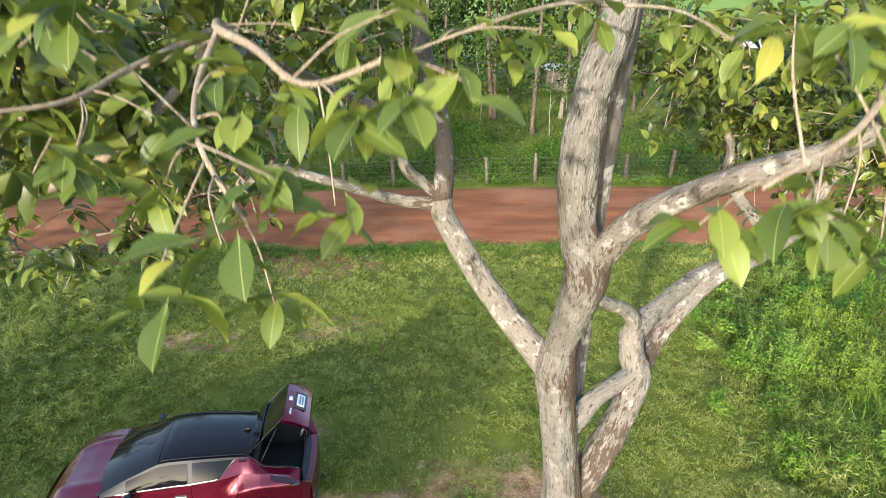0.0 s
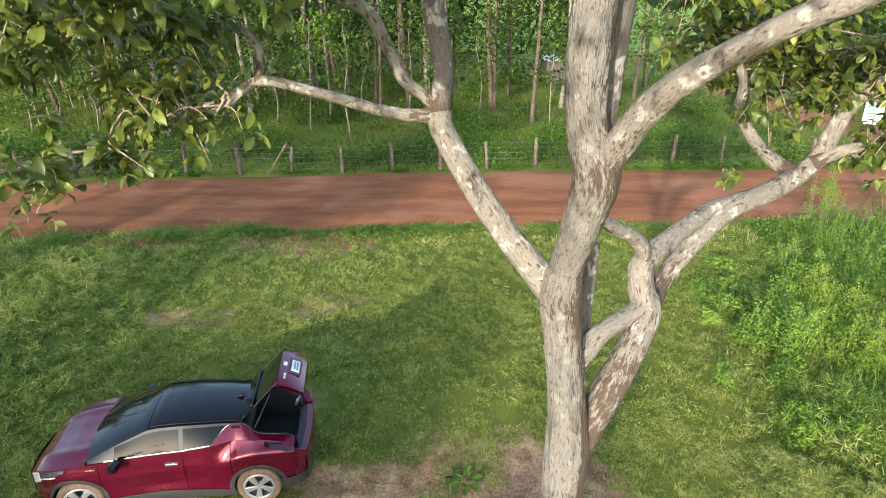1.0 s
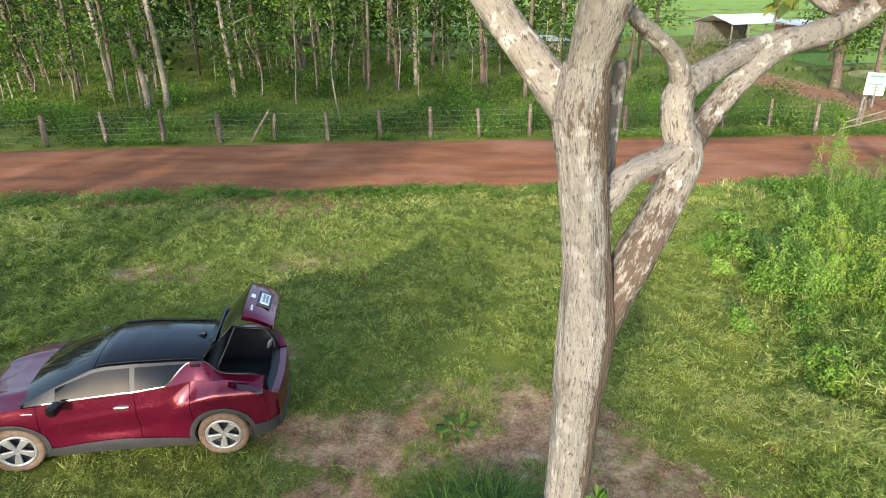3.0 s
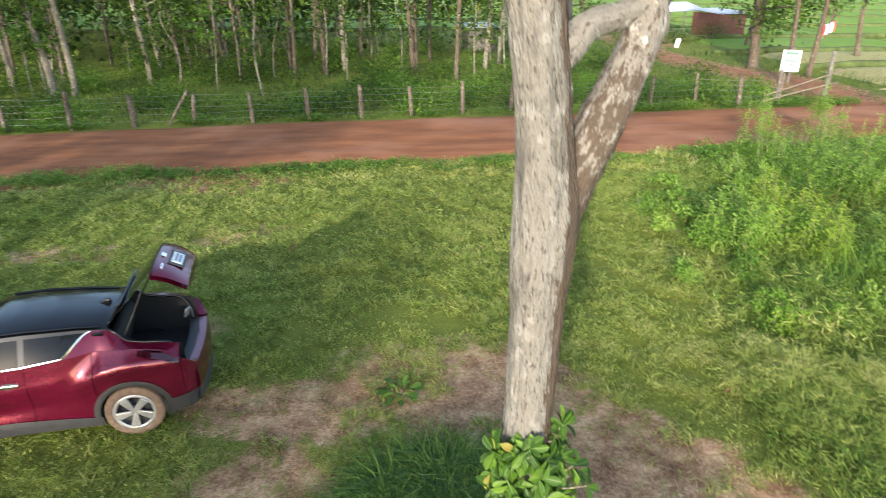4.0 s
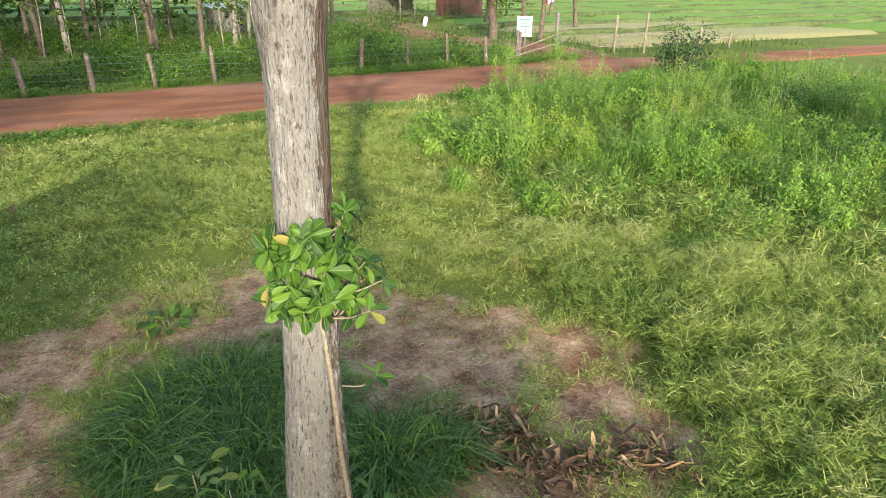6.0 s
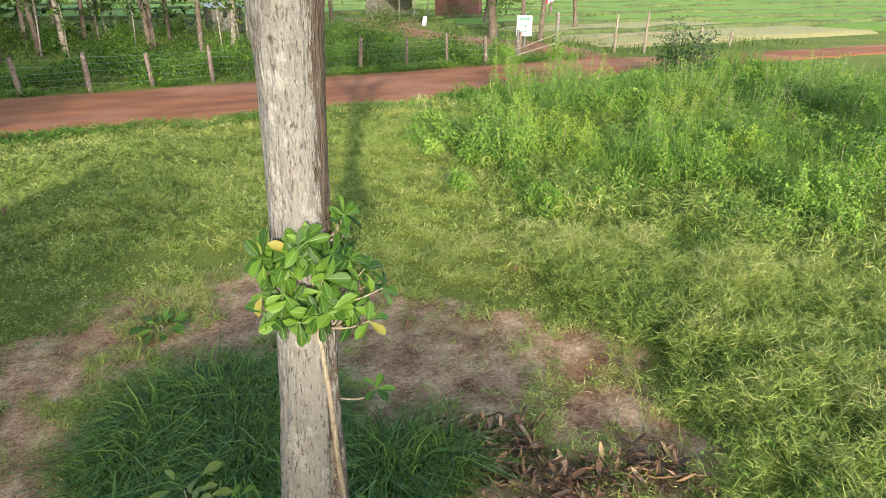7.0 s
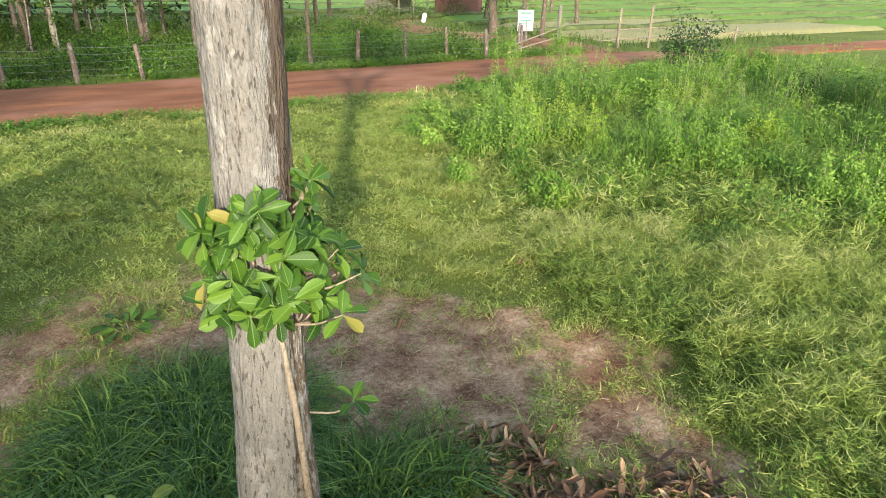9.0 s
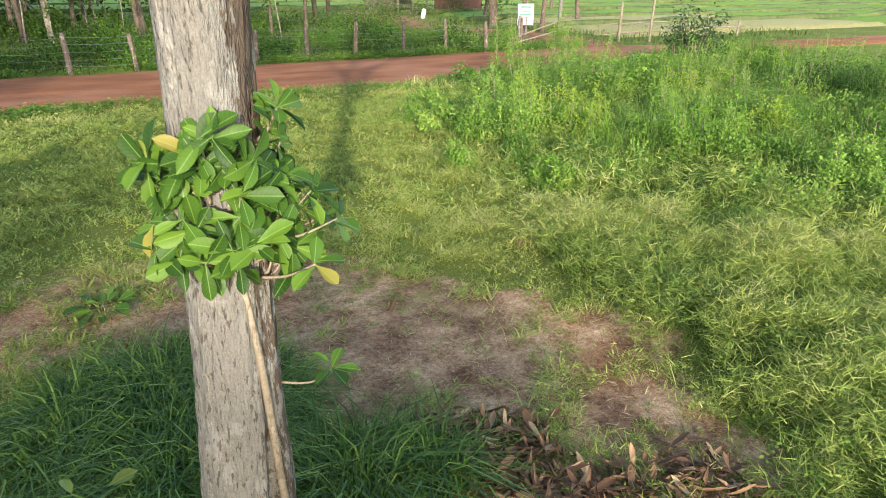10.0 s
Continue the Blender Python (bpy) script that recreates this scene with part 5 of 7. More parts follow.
# ---- dry leaves, small plants and fallen things round the tree ----
DRY = mat_leaf("dry_leaf", [(0.0, (0.09, 0.05, 0.03)), (0.5, (0.24, 0.135, 0.078)), (0.85, (0.4, 0.25, 0.145)), (1.0, (0.52, 0.36, 0.22))], 0.1, 0.7, per="object", gloss=0.2)
DRYM = mat_leaf("dry_leaf_heap", [(0.0, (0.08, 0.045, 0.028)), (0.5, (0.21, 0.12, 0.07)), (1.0, (0.38, 0.24, 0.14))], 0.1, 0.7, gloss=0.2)
dry = [leaf_mesh("leaf", c, w, 30 + s) for s, (c, w) in enumerate(((-0.6, 0.26), (0.8, 0.22), (-0.3, 0.32), (1.1, 0.24)))]
for me in dry:
    me.materials.append(DRY)
rd = random.Random(12)
heap = thing("leaf_heap", "heap of curled dry brown leaves on bare soil", "leaves")


def heap_spot(g):
    if g < 0.62:
        a, q = rd.uniform(0, 6.28), math.sqrt(rd.random())
        return 2.45 + 0.5 * q * math.cos(a) - 0.15 * q * math.sin(a), 4.85 + 0.5 * q * math.sin(a)
    t = rd.random()
    return 2.5 + 1.35 * t + rd.uniform(-0.1, 0.1), 4.35 - 0.45 * t + rd.gauss(0, 0.12)


for i in range(270):
    x, y = heap_spot(rd.random()) if i < 250 else (rd.uniform(1.2, 1.9), rd.uniform(5.0, 5.6))
    z = float(ground_z(np.array([x]), np.array([y]))[0]) + rd.uniform(0.02, 0.09)
    m = pose(x, y, z, rd.uniform(-50, 50), rd.uniform(-14, 14), rd.uniform(0, 360)) @ Matrix.Scale(rd.uniform(0.1, 0.19), 4)
    part("leaf", dry[i % 4], None, heap, m=m)
pts = np.array([(*heap_spot(rd.random()), 0) for _ in range(900)])
pts[:, 2] = ground_z(pts[:, 0], pts[:, 1]) + rg.uniform(0.0, 0.05, len(pts))
w = ball_ways(len(pts), rg) * (1, 1, 0.35)
part("leaf_rest", joined("leaf_rest", [leaf_data(pts, w, rg.uniform(0.06, 0.14, len(pts)), 0.26, 0.6, -0.25, 0.2, rg)]), DRYM, heap)["kind"] = "stuff"
for x, y, s, a in ((2.72, 6.9, 0.13, 40), (5.2, 5.0, 0.14, 100), (5.75, 6.4, 0.12, 10), (-1.55, 13.1, 0.2, 60), (0.2, 6.9, 0.15, 200), (0.5, 7.3, 0.15, 300), (0.9, 7.1, 0.13, 20), (4.6, 7.6, 0.12, 0)):
    z = float(ground_z(np.array([x]), np.array([y]))[0]) + 0.05
    tagged(part("fallen_leaf", dry[0], None, m=pose(x, y, z, 20, -20, a) @ Matrix.Scale(s, 4)), "single curled dry brown leaf on the ground", "leaf", "fallen leaves")


def herb(x, y, spread, count, size, meshes, label, lift=0.1):
    z = float(ground_z(np.array([x]), np.array([y]))[0])
    ob = thing("weed", label, "weed", m=pose(x, y, z))
    for i in range(count):
        a = i * 2.4 + rd.uniform(-0.3, 0.3)
        q = spread * math.sqrt((i + 0.5) / count)
        base = Vector((math.cos(a) * q * 0.5, math.sin(a) * q * 0.5, lift * rd.uniform(0.5, 1.4)))
        part("leaf", meshes[i % len(meshes)], None, ob, m=Matrix.Translation(base) @ turn_to((math.cos(a), math.sin(a), rd.uniform(-0.1, 0.6)), rd.uniform(-0.5, 0.5)) @ Matrix.Scale(size * rd.uniform(0.7, 1.2), 4))
    part("stalk", tube("stalk", [(0, 0, -0.02, 0.008), (0.01, 0, lift * 0.6, 0.006), (0.0, 0.01, lift * 1.2, 0.004)], seg=6, per=3), TWIG, ob)


herb(0.36, 8.15, 0.3, 16, 0.2, sprout, "broad-leaved green weed on bare soil", 0.08)
herb(0.45, 4.75, 0.35, 14, 0.13, sprout, "leafy weed in the long grass", 0.34)
herb(0.25, 5.0, 0.35, 14, 0.12, TREE_LEAVES, "leafy weed in the long grass", 0.36)
herb(0.62, 4.5, 0.3, 16, 0.12, sprout, "leafy weed in the long grass", 0.3)
herb(0.72, 4.25, 0.3, 14, 0.11, TREE_LEAVES, "leafy weed beside the tree trunk", 0.26)
herb(1.35, 4.2, 0.25, 8, 0.15, sprout, "leafy weed beside the tree trunk", 0.3)

# ---- car ----
PAINT = mat_plain("maroon_paint", (0.12, 0.0035, 0.023), 0.25, 0.5, 0.6, 0.06, 12.0)
BLACKP = mat_plain("black_paint", (0.005, 0.005, 0.006), 0.1, 0.0, 0.0, 0.1)
BLACKP.node_tree.nodes["Principled BSDF"].inputs["Specular IOR Level"].default_value = 0.4
CLAD = mat_plain("black_plastic", (0.028, 0.028, 0.03), 0.55, 0.0, 0.0, 0.2, 60.0)
DARK = mat_plain("dark_lining", (0.006, 0.006, 0.007), 0.85)
GLASS = mat_plain("tinted_glass", (0.006, 0.007, 0.008), 0.03, 0.0, 0.0, 0.05)
GLASS.node_tree.nodes["Principled BSDF"].inputs["Specular IOR Level"].default_value = 0.32
CHROME = mat_plain("chrome", (0.75, 0.75, 0.76), 0.15, 1.0)
ALLOY = mat_plain("alloy", (0.42, 0.42, 0.43), 0.35, 0.6)
RUBBER = mat_plain("dusty_tyre", (0.15, 0.1, 0.07), 0.9, 0.0, 0.0, 0.45, 14.0)
LAMPW = mat_plain("headlamp_lens", (0.65, 0.68, 0.72), 0.08, 0.2, 1.0, 0.25, 18.0)
LAMPD = mat_plain("headlamp_core", (0.06, 0.065, 0.07), 0.1, 0.3, 1.0, 0.4, 25.0)
LAMPR = mat_plain("tail_lamp_lens", (0.03, 0.003, 0.006), 0.08, 0.0, 1.0, 0.2)
WHITE = mat_plain("white_paint", (0.75, 0.76, 0.77), 0.45)
GREYBAR = mat_plain("grey_marking", (0.25, 0.27, 0.32), 0.5)
GREYP = mat_plain("grey_primer", (0.24, 0.25, 0.26), 0.45, 0.0, 0.3)
car = thing("car", "maroon compact crossover with black roof and raised tailgate, parked on grass", "car",
            m=pose(-4.245, 8.454, 0.0, 0, 0, 186.7))
AXLE = 1.32


def table(xs, ys, soft=9):
    g = np.linspace(xs[0], xs[-1], 400)
    v = np.interp(g, xs, ys)
    k = np.hanning(soft * 2 + 3)
    p = np.pad(v, soft + 1, mode="reflect", reflect_type="odd")
    v = np.convolve(p, k / k.sum(), "valid")
    return lambda x: np.interp(x, g, v)


def ease(v):
    v = np.clip(v, 0, 1)
    return v * v * (3 - 2 * v)


car_w = table([-2.06, -1.98, -1.8, -1.32, -0.6, 0, 0.6, 1.32, 1.65, 1.85, 2.0, 2.1], [0.64, 0.76, 0.85, 0.895, 0.865, 0.85, 0.86, 0.89, 0.85, 0.75, 0.63, 0.48], 7)
car_s = table([0.15, 0.3, 0.5, 0.7, 0.9, 1.05, 1.25], [0.945, 0.975, 0.985, 1.0, 0.985, 0.955, 0.91])
belt = table([-2.06, -1.95, -1.75, -1.4, -1.0, -0.69, -0.25, 0.56, 0.83, 1.11, 1.4, 1.7, 1.88, 2.02, 2.1], [0.8, 0.95, 1.08, 1.135, 1.135, 1.12, 1.065, 1.02, 1.0, 0.985, 0.955, 0.91, 0.85, 0.75, 0.64], 5)
hood_z = table([0.9, 1.15, 1.5, 1.8, 1.98, 2.1], [1.05, 1.03, 0.99, 0.93, 0.83, 0.66], 7)
edge_w = table([-1.9, -1.4, -1.12, -0.3, 0.1, 0.27, 0.7, 1.12], [0.62, 0.62, 0.565, 0.61, 0.61, 0.62, 0.695, 0.775], 5)
edge_z = table([-1.9, -1.5, -1.32, -1.14, -0.8, -0.26, 0.1, 0.27, 0.7, 1.12], [1.085, 1.13, 1.18, 1.325, 1.36, 1.385, 1.375, 1.35, 1.19, 1.005], 4)
roof_z = table([-1.2, -1.0, -0.5, -0.1, 0.15, 0.35, 0.75, 1.2], [1.385, 1.415, 1.45, 1.455, 1.44, 1.39, 1.225, 1.03], 5)
ridge = table([-2.06, -1.8, -1.3, -1.05, -0.8, -0.6, -0.4], [0.95, 0.985, 1.0, 0.95, 0.82, 0.74, 0.7], 7)


def car_y(x, z):
    y = car_w(x) * car_s(z)
    haunch = ease((-0.6 - x) / 0.5)
    rg_ = ridge(x)
    y = y + haunch * (0.035 * np.exp(-((z - rg_ + 0.05) / 0.11) ** 2) - 0.55 * np.clip(z - rg_, 0, 0.2))
    y = y + 0.022 * np.exp(-((x - AXLE) / 0.42) ** 2 - ((z - 0.8) / 0.1) ** 2)
    dip = 0.05 * np.exp(-((x - 0.1) / 0.62) ** 2 - ((z - 0.52 - 0.12 * (x < 0) * np.abs(x)) / 0.12) ** 2)
    return y - dip + 0.012 * np.exp(-((z - 0.74 - 0.1 * (0.5 - x)) / 0.05) ** 2) * ease((0.95 - x) / 0.3) * ease((x + 0.75) / 0.3)


def car_low(x):
    z = np.full(np.shape(x), 0.26)
    for c in (-AXLE, AXLE):
        d = 0.385 ** 2 - (x - c) ** 2
        z = np.maximum(z, 0.34 + np.sqrt(np.maximum(d, 0)) - (d <= 0) * 9)
    return z


def skin(fn, u, v, flip=False):
    """A patch over parameters u, v, as (verts, quads, tris)."""
    U, V = np.meshgrid(u, v, indexing="ij")
    P = np.stack(fn(U, V), -1)
    n, k = U.shape
    i, j = np.meshgrid(np.arange(n - 1), np.arange(k - 1), indexing="ij")
    q = np.stack([i * k + j, (i + 1) * k + j, (i + 1) * k + j + 1, i * k + j + 1], -1).reshape(-1, 4)
    if flip:
        q = q[:, ::-1]
    return P.reshape(-1, 3), q, np.zeros((0, 3), int)


def both(name, fn, u, v, mat, label="", parent=None):
    """The same panel on each flank, as two parts."""
    for s in (1, -1):
        d = skin(lambda U, V: (lambda x, y, z: (x, y * s, z))(*fn(U, V)), u, v, s > 0)
        part(name, joined(name, [d]), mat, parent or car, label)


def flank(x, t):
    z = car_low(x) + (belt(x) - car_low(x)) * t
    return x, car_y(x, z), z


t24 = np.linspace(0, 1, 28)
both("front_fender", flank, np.linspace(0.958, 1.85, 70), t24, PAINT)
both("front_door", flank, np.linspace(-0.255, 0.95, 30), t24, PAINT)
both("rear_door", flank, np.linspace(-0.95, -0.263, 30), t24, PAINT)
both("rear_quarter", flank, np.linspace(-1.9, -0.958, 70), t24, PAINT)
both("shut_line", lambda x, t: (x, car_y(x, 0.3 + (belt(x) - 0.32) * t * 0.97) - 0.03, 0.3 + (belt(x) - 0.32) * t * 0.97), np.linspace(-0.97, 0.97, 60), t24, DARK)


def sill(x, t):
    z = 0.2 + (0.13 + 0.05 * np.sin(np.pi * np.clip((x + 0.9) / 1.8, 0, 1))) * t
    return x, car_y(x, z) + 0.014, z


both("sill_cladding", sill, np.linspace(-0.97, 0.97, 24), np.linspace(0, 1, 6), CLAD)
for c in (-AXLE, AXLE):
    def arch(a, t, c=c):
        x, z = c - np.cos(a) * (0.372 + 0.07 * t), 0.34 + np.sin(a) * (0.372 + 0.07 * t)
        return x, car_y(x, np.maximum(z, 0.2)) + 0.016 - 0.02 * (t - 0.5) ** 2, z
    both("arch_cladding", arch, np.linspace(-0.32, np.pi + 0.32, 36), np.linspace(0, 1, 4), CLAD)

    def well(a, t, c=c):
        return c - np.cos(a) * 0.38, 0.87 * (1 - 0.42 * t) + 0 * a, 0.34 + np.sin(a) * 0.38
    both("wheel_well", well, np.linspace(-0.3, np.pi + 0.3, 24), np.linspace(0, 1, 3), DARK)


def hood(x, s):
    b = car_y(x, belt(x)) - 0.003
    bulge = 0.02 * np.exp(-((np.abs(s) - 0.62) / 0.12) ** 2) - 0.012 * np.exp(-(s / 0.3) ** 2)
    return x - 0.05 * s * s * ease((1.25 - x) / 0.2), b * s, belt(x) + (hood_z(x) - belt(x)) * (1 - np.abs(s) ** 3.0) + bulge * ease((x - 1.0) / 0.3) * ease((2.1 - x) / 0.3)


part("bonnet", joined("bonnet", [skin(hood, np.linspace(1.15, 1.93, 26), np.linspace(-1, 1, 41))]), PAINT, car)


def nose(x, t):
    z = 0.22 + (belt(x) - 0.22) * t
    return x, car_y(x, z), z


for s in (1, -1):
    d = [skin(lambda U, V: (lambda x, y, z: (x, y * s, z))(*nose(U, V)), np.linspace(1.855, 2.1, 14), t24, s > 0)]
    part("front_corner", joined("front_corner", d), PAINT, car)
part("front_bumper", joined("front_bumper", [skin(lambda z, s: (2.1 + 0.05 * (1 - s * s) + 0.02 * np.cos((z - 0.5) * 5), 0.48 * s * car_s(z), z), np.linspace(0.22, 0.65, 12), np.linspace(-1, 1, 14)),
                                             skin(hood, np.linspace(1.936, 2.105, 10), np.linspace(-1, 1, 25))]), PAINT, car)
part("grille", joined("grille", [skin(lambda z, s: (2.165 - 0.06 * s * s, 0.44 * s, z), np.linspace(0.28, 0.42, 6), np.linspace(-1, 1, 10))]), CLAD, car)

# cabin
def side_glass(x, t):
    a, b = car_y(x, belt(x)) - 0.012, edge_w(x)
    return x, a + (b - a) * t + 0.008 * np.sin(np.pi * t), belt(x) + (edge_z(x) - belt(x)) * t


both("side_window", side_glass, np.linspace(-0.2, 0.72, 24), np.linspace(0.04, 0.88, 8), GLASS, "dark tinted glass")


def rear_window(x, t):
    lift = 0.86 * ease((-0.62 - x) / 0.34) ** 0.9
    return side_glass(x, 0.04 + lift + (0.84 - lift) * t)


both("rear_side_window", rear_window, np.linspace(-0.92, -0.27, 24), np.linspace(0, 1, 8), GLASS, "dark tinted glass")


def kick(x, t):
    """Painted panel behind the windows, rising to the rear edge of the roof."""
    k = ease((-0.64 - x) / 0.34) ** 0.9
    x2, y, z = side_glass(x, k * t * 0.97)
    return x2, y + 0.008, z


both("rear_pillar_panel", kick, np.linspace(-1.9, -0.65, 50), np.linspace(0, 1, 10), PAINT)


def pillar(x, t):
    x2, y, z = side_glass(x, t)
    return x2, y - 0.008, z


both("pillar_frame", pillar, np.linspace(-1.2, 1.1, 50), np.linspace(0, 1, 10), CLAD)
both("window_chrome", lambda x, t: (x, car_y(x, belt(x)) - 0.004 + 0.008 * np.sin(np.pi * t), belt(x) - 0.002 + 0.024 * t), np.linspace(-0.66, 0.86, 30), np.linspace(0, 1, 3), CHROME, "thin chrome strip")


def kick_line(u, t):
    x = -0.65 - 0.31 * u
    k = 0.97 * ease((-0.64 - x) / 0.34) ** 0.9
    x2, y, z = side_glass(x, k)
    return x2 + 0.008 * t, y + 0.012, z + 0.02 * t * (1 - 0.7 * u)


both("kick_chrome", kick_line, np.linspace(0, 1, 14), np.linspace(0, 1, 3), CHROME, "thin chrome strip")


def top(x, s):
    return x + 0.09 * (1 - s * s) * ease((x - 0.2) / 0.8), edge_w(x) * s, edge_z(x) + (roof_z(x) - edge_z(x)) * (1 - np.abs(s) ** 2.6)


part("roof", joined("roof", [skin(top, np.linspace(-1.13, 0.24, 30), np.linspace(-1, 1, 31))]), BLACKP, car, "glossy black roof panel")
part("windscreen", joined("windscreen", [skin(top, np.linspace(0.25, 1.1, 20), np.linspace(-0.93, 0.93, 25))]), GLASS, car, "dark tinted windscreen")
for s in (1, -1):
    d = skin(top, np.linspace(0.25, 1.12, 16), np.linspace(0.92, 1.0, 4) * s)
    part("windscreen_pillar", joined("windscreen_pillar", [d]), BLACKP, car)
    d = skin(lambda x, t: (x, s * (edge_w(x) - 0.035 - 0.02 * t), edge_z(x) + 0.022 + 0.016 * np.sin(np.pi * t)), np.linspace(-1.05, 0.2, 20), np.linspace(-1, 1, 5))
    part("roof_rail", joined("roof_rail", [d]), BLACKP, car)
part("cowl", joined("cowl", [skin(lambda x, s: (x - 0.06 * s * s, 0.79 * s, 1.008 + 0.012 * (1 - s * s) - (x - 1.1) * 0.1), np.linspace(1.06, 1.24, 5), np.linspace(-1, 1, 17))]), CLAD, car)
for s in (0.35, -0.25):
    part("wiper", tube("wiper", [(1.2, s, 1.045, 0.012), (1.12, s - 0.25, 1.075, 0.01), (1.06, s - 0.55, 1.09, 0.007)], seg=6, per=4), CLAD, car)


def box(sx, sy, sz, at=(0, 0, 0), turn=(0, 0, 0), bevel=0.01, seg=2):
    bm = bmesh.new()
    bmesh.ops.create_cube(bm, size=1, matrix=Matrix.Diagonal((sx, sy, sz, 1)))
    if bevel:
        bmesh.ops.bevel(bm, geom=bm.edges[:], offset=min(bevel, sx / 2.2, sy / 2.2, sz / 2.2), segments=seg, affect="EDGES", profile=0.5)
    bm.transform(pose(*at, *turn))
    return bm


# luggage space behind the raised tailgate
part("cargo_floor", box(0.9, 1.1, 0.04, (-1.5, 0, 0.62)), DARK, car, "black boot floor")
part("rear_seat_back", box(0.14, 1.1, 0.52, (-1.08, 0, 0.9), (0, -14, 0), 0.05), DARK, car, "black upright seat back")
for s in (1, -1):
    part("cargo_side_trim", joined("cargo_side_trim", [skin(lambda x, t: (x, s * (0.55 + (edge_w(x) - 0.55) * t), 0.62 + (edge_z(x) - 0.63) * t), np.linspace(-1.93, -1.0, 14), np.linspace(0, 1, 6), s < 0)]), DARK, car)
    part("opening_rim", joined("opening_rim", [tube_data([(-1.13, s * 0.55, 1.32, 0.016), (-1.22, s * 0.585, 1.27, 0.018), (-1.32, s * 0.61, 1.18, 0.02), (-1.5, s * 0.615, 1.135, 0.02), (-1.75, s * 0.61, 1.1, 0.02), (-1.87, s * 0.56, 0.95, 0.02), (-1.9, s * 0.5, 0.79, 0.02)], seg=8, per=5)]), BLACKP, car)
    part("inner_lamp_panel", box(0.03, 0.12, 0.14, (-1.83, s * 0.52, 0.9), (0, -20, 24 * s), 0.012), GREYP, car, "pale grey inner lamp cover")
part("loading_lip", joined("loading_lip", [skin(lambda x, s: (x - 0.04 * (1 - s * s), 0.56 * s, 0.775 - 0.015 * np.abs(x + 1.9) / 0.1), np.linspace(-1.98, -1.84, 5), np.linspace(-1, 1, 17)),
                                           skin(lambda z, s: (-1.84 - 0.04 * (1 - s * s), 0.56 * s, z), np.linspace(0.62, 0.765, 3), np.linspace(-1, 1, 17))]), CLAD, car)
part("cabin_lining", box(2.0, 1.2, 0.45, (-0.05, 0, 0.78), bevel=0.1), DARK, car)
part("underbody", box(3.7, 1.3, 0.2, (0, 0, 0.34), bevel=0.05), DARK, car)
part("rear_bumper", joined("rear_bumper", [skin(lambda z, s: (-2.02 - 0.06 * (1 - s * s) - 0.05 * np.sin((z - 0.25) * 5), 0.68 * s, z), np.linspace(0.42, 0.78, 10), np.linspace(-1, 1, 17), True),
                                           skin(lambda x, s: (x - 0.05 * (1 - s * s), 0.68 * s, 0.785 + 0 * s), np.linspace(-2.05, -1.95, 4), np.linspace(-1, 1, 17))]), PAINT, car)
for s in (1, -1):
    d = skin(lambda x, t: (x, s * car_y(x, 0.42 + (0.95 - 0.42) * t), 0.42 + (belt(x) - 0.42) * t), np.linspace(-2.06, -1.905, 8), t24, s > 0)
    e = skin(lambda x, t: (x, s * (0.58 + (car_y(x, belt(x)) - 0.58) * t), 0.8 + (belt(x) - 0.8) * t), np.linspace(-2.06, -1.86, 8), np.linspace(0, 1, 6), s > 0)
    part("rear_corner", joined("rear_corner", [d, e]), PAINT, car)
part("bumper_cladding", joined("bumper_cladding", [skin(lambda z, s: (-2.05 - 0.07 * (1 - s * s), 0.7 * s, z), np.linspace(0.26, 0.45, 5), np.linspace(-1, 1, 17), True)]), CLAD, car)
both("bumper_cladding", lambda x, z: (x, car_y(x, z) + 0.014, z), np.linspace(-2.05, -1.66, 8), np.linspace(0.26, 0.45, 4), CLAD)
both("tail_lamp", lambda x, t: (x, car_y(x, belt(x) - 0.1 + 0.1 * t) + 0.012 + 0.03 * np.sin(np.pi * np.clip((x + 2.0) / 0.55, 0, 1)), belt(x) - 0.015 - (0.02 + 0.04 * np.clip((-1.5 - x) / 0.4, 0, 1)) * (1 - t)), np.linspace(-1.9, -1.46, 14), np.linspace(0, 1, 5), LAMPR, "dark red tail lamp")
both("lamp_trim", lambda x, t: (x, car_y(x, belt(x)) + 0.028 + 0.02 * np.sin(np.pi * np.clip((x + 2.0) / 0.55, 0, 1)) - 0.02 * t, belt(x) - 0.006 + 0.005 * t), np.linspace(-1.72, -1.52, 8), np.linspace(0, 1, 3), CHROME, "pale strip along the lamp")
both("headlamp", lambda x, t: (x, car_y(x, belt(x) - 0.14 + 0.14 * t) + 0.008, belt(x) - 0.012 - (0.03 + 0.13 * np.clip((x - 1.42) / 0.4, 0, 1)) * (1 - t)), np.linspace(1.42, 1.83, 18), np.linspace(0, 1, 6), LAMPD, "clear dark-backed headlamp")
both("lamp_bezel", lambda x, t: (x, car_y(x, belt(x) - 0.14 + 0.14 * t) + 0.012, belt(x) - 0.01 - (0.16 + 0.05 * np.clip((x - 1.83) / 0.2, 0, 1)) * (1 - t)), np.linspace(1.82, 2.03, 10), np.linspace(0, 1, 6), LAMPW, "bright white running lamp")
both("lamp_streak", lambda x, t: (x, car_y(x, belt(x) - 0.1) + 0.02, belt(x) - 0.12 - 0.025 * t + 0.1 * (1.87 - x)), np.linspace(1.55, 1.83, 8), np.linspace(0, 1, 3), LAMPW)
# raised tailgate, hinged on the roof's rear edge
HX, HZ, JX, JZ, EX, EZ = -1.16, 1.4, -1.7, 1.97, -2.08, 1.77


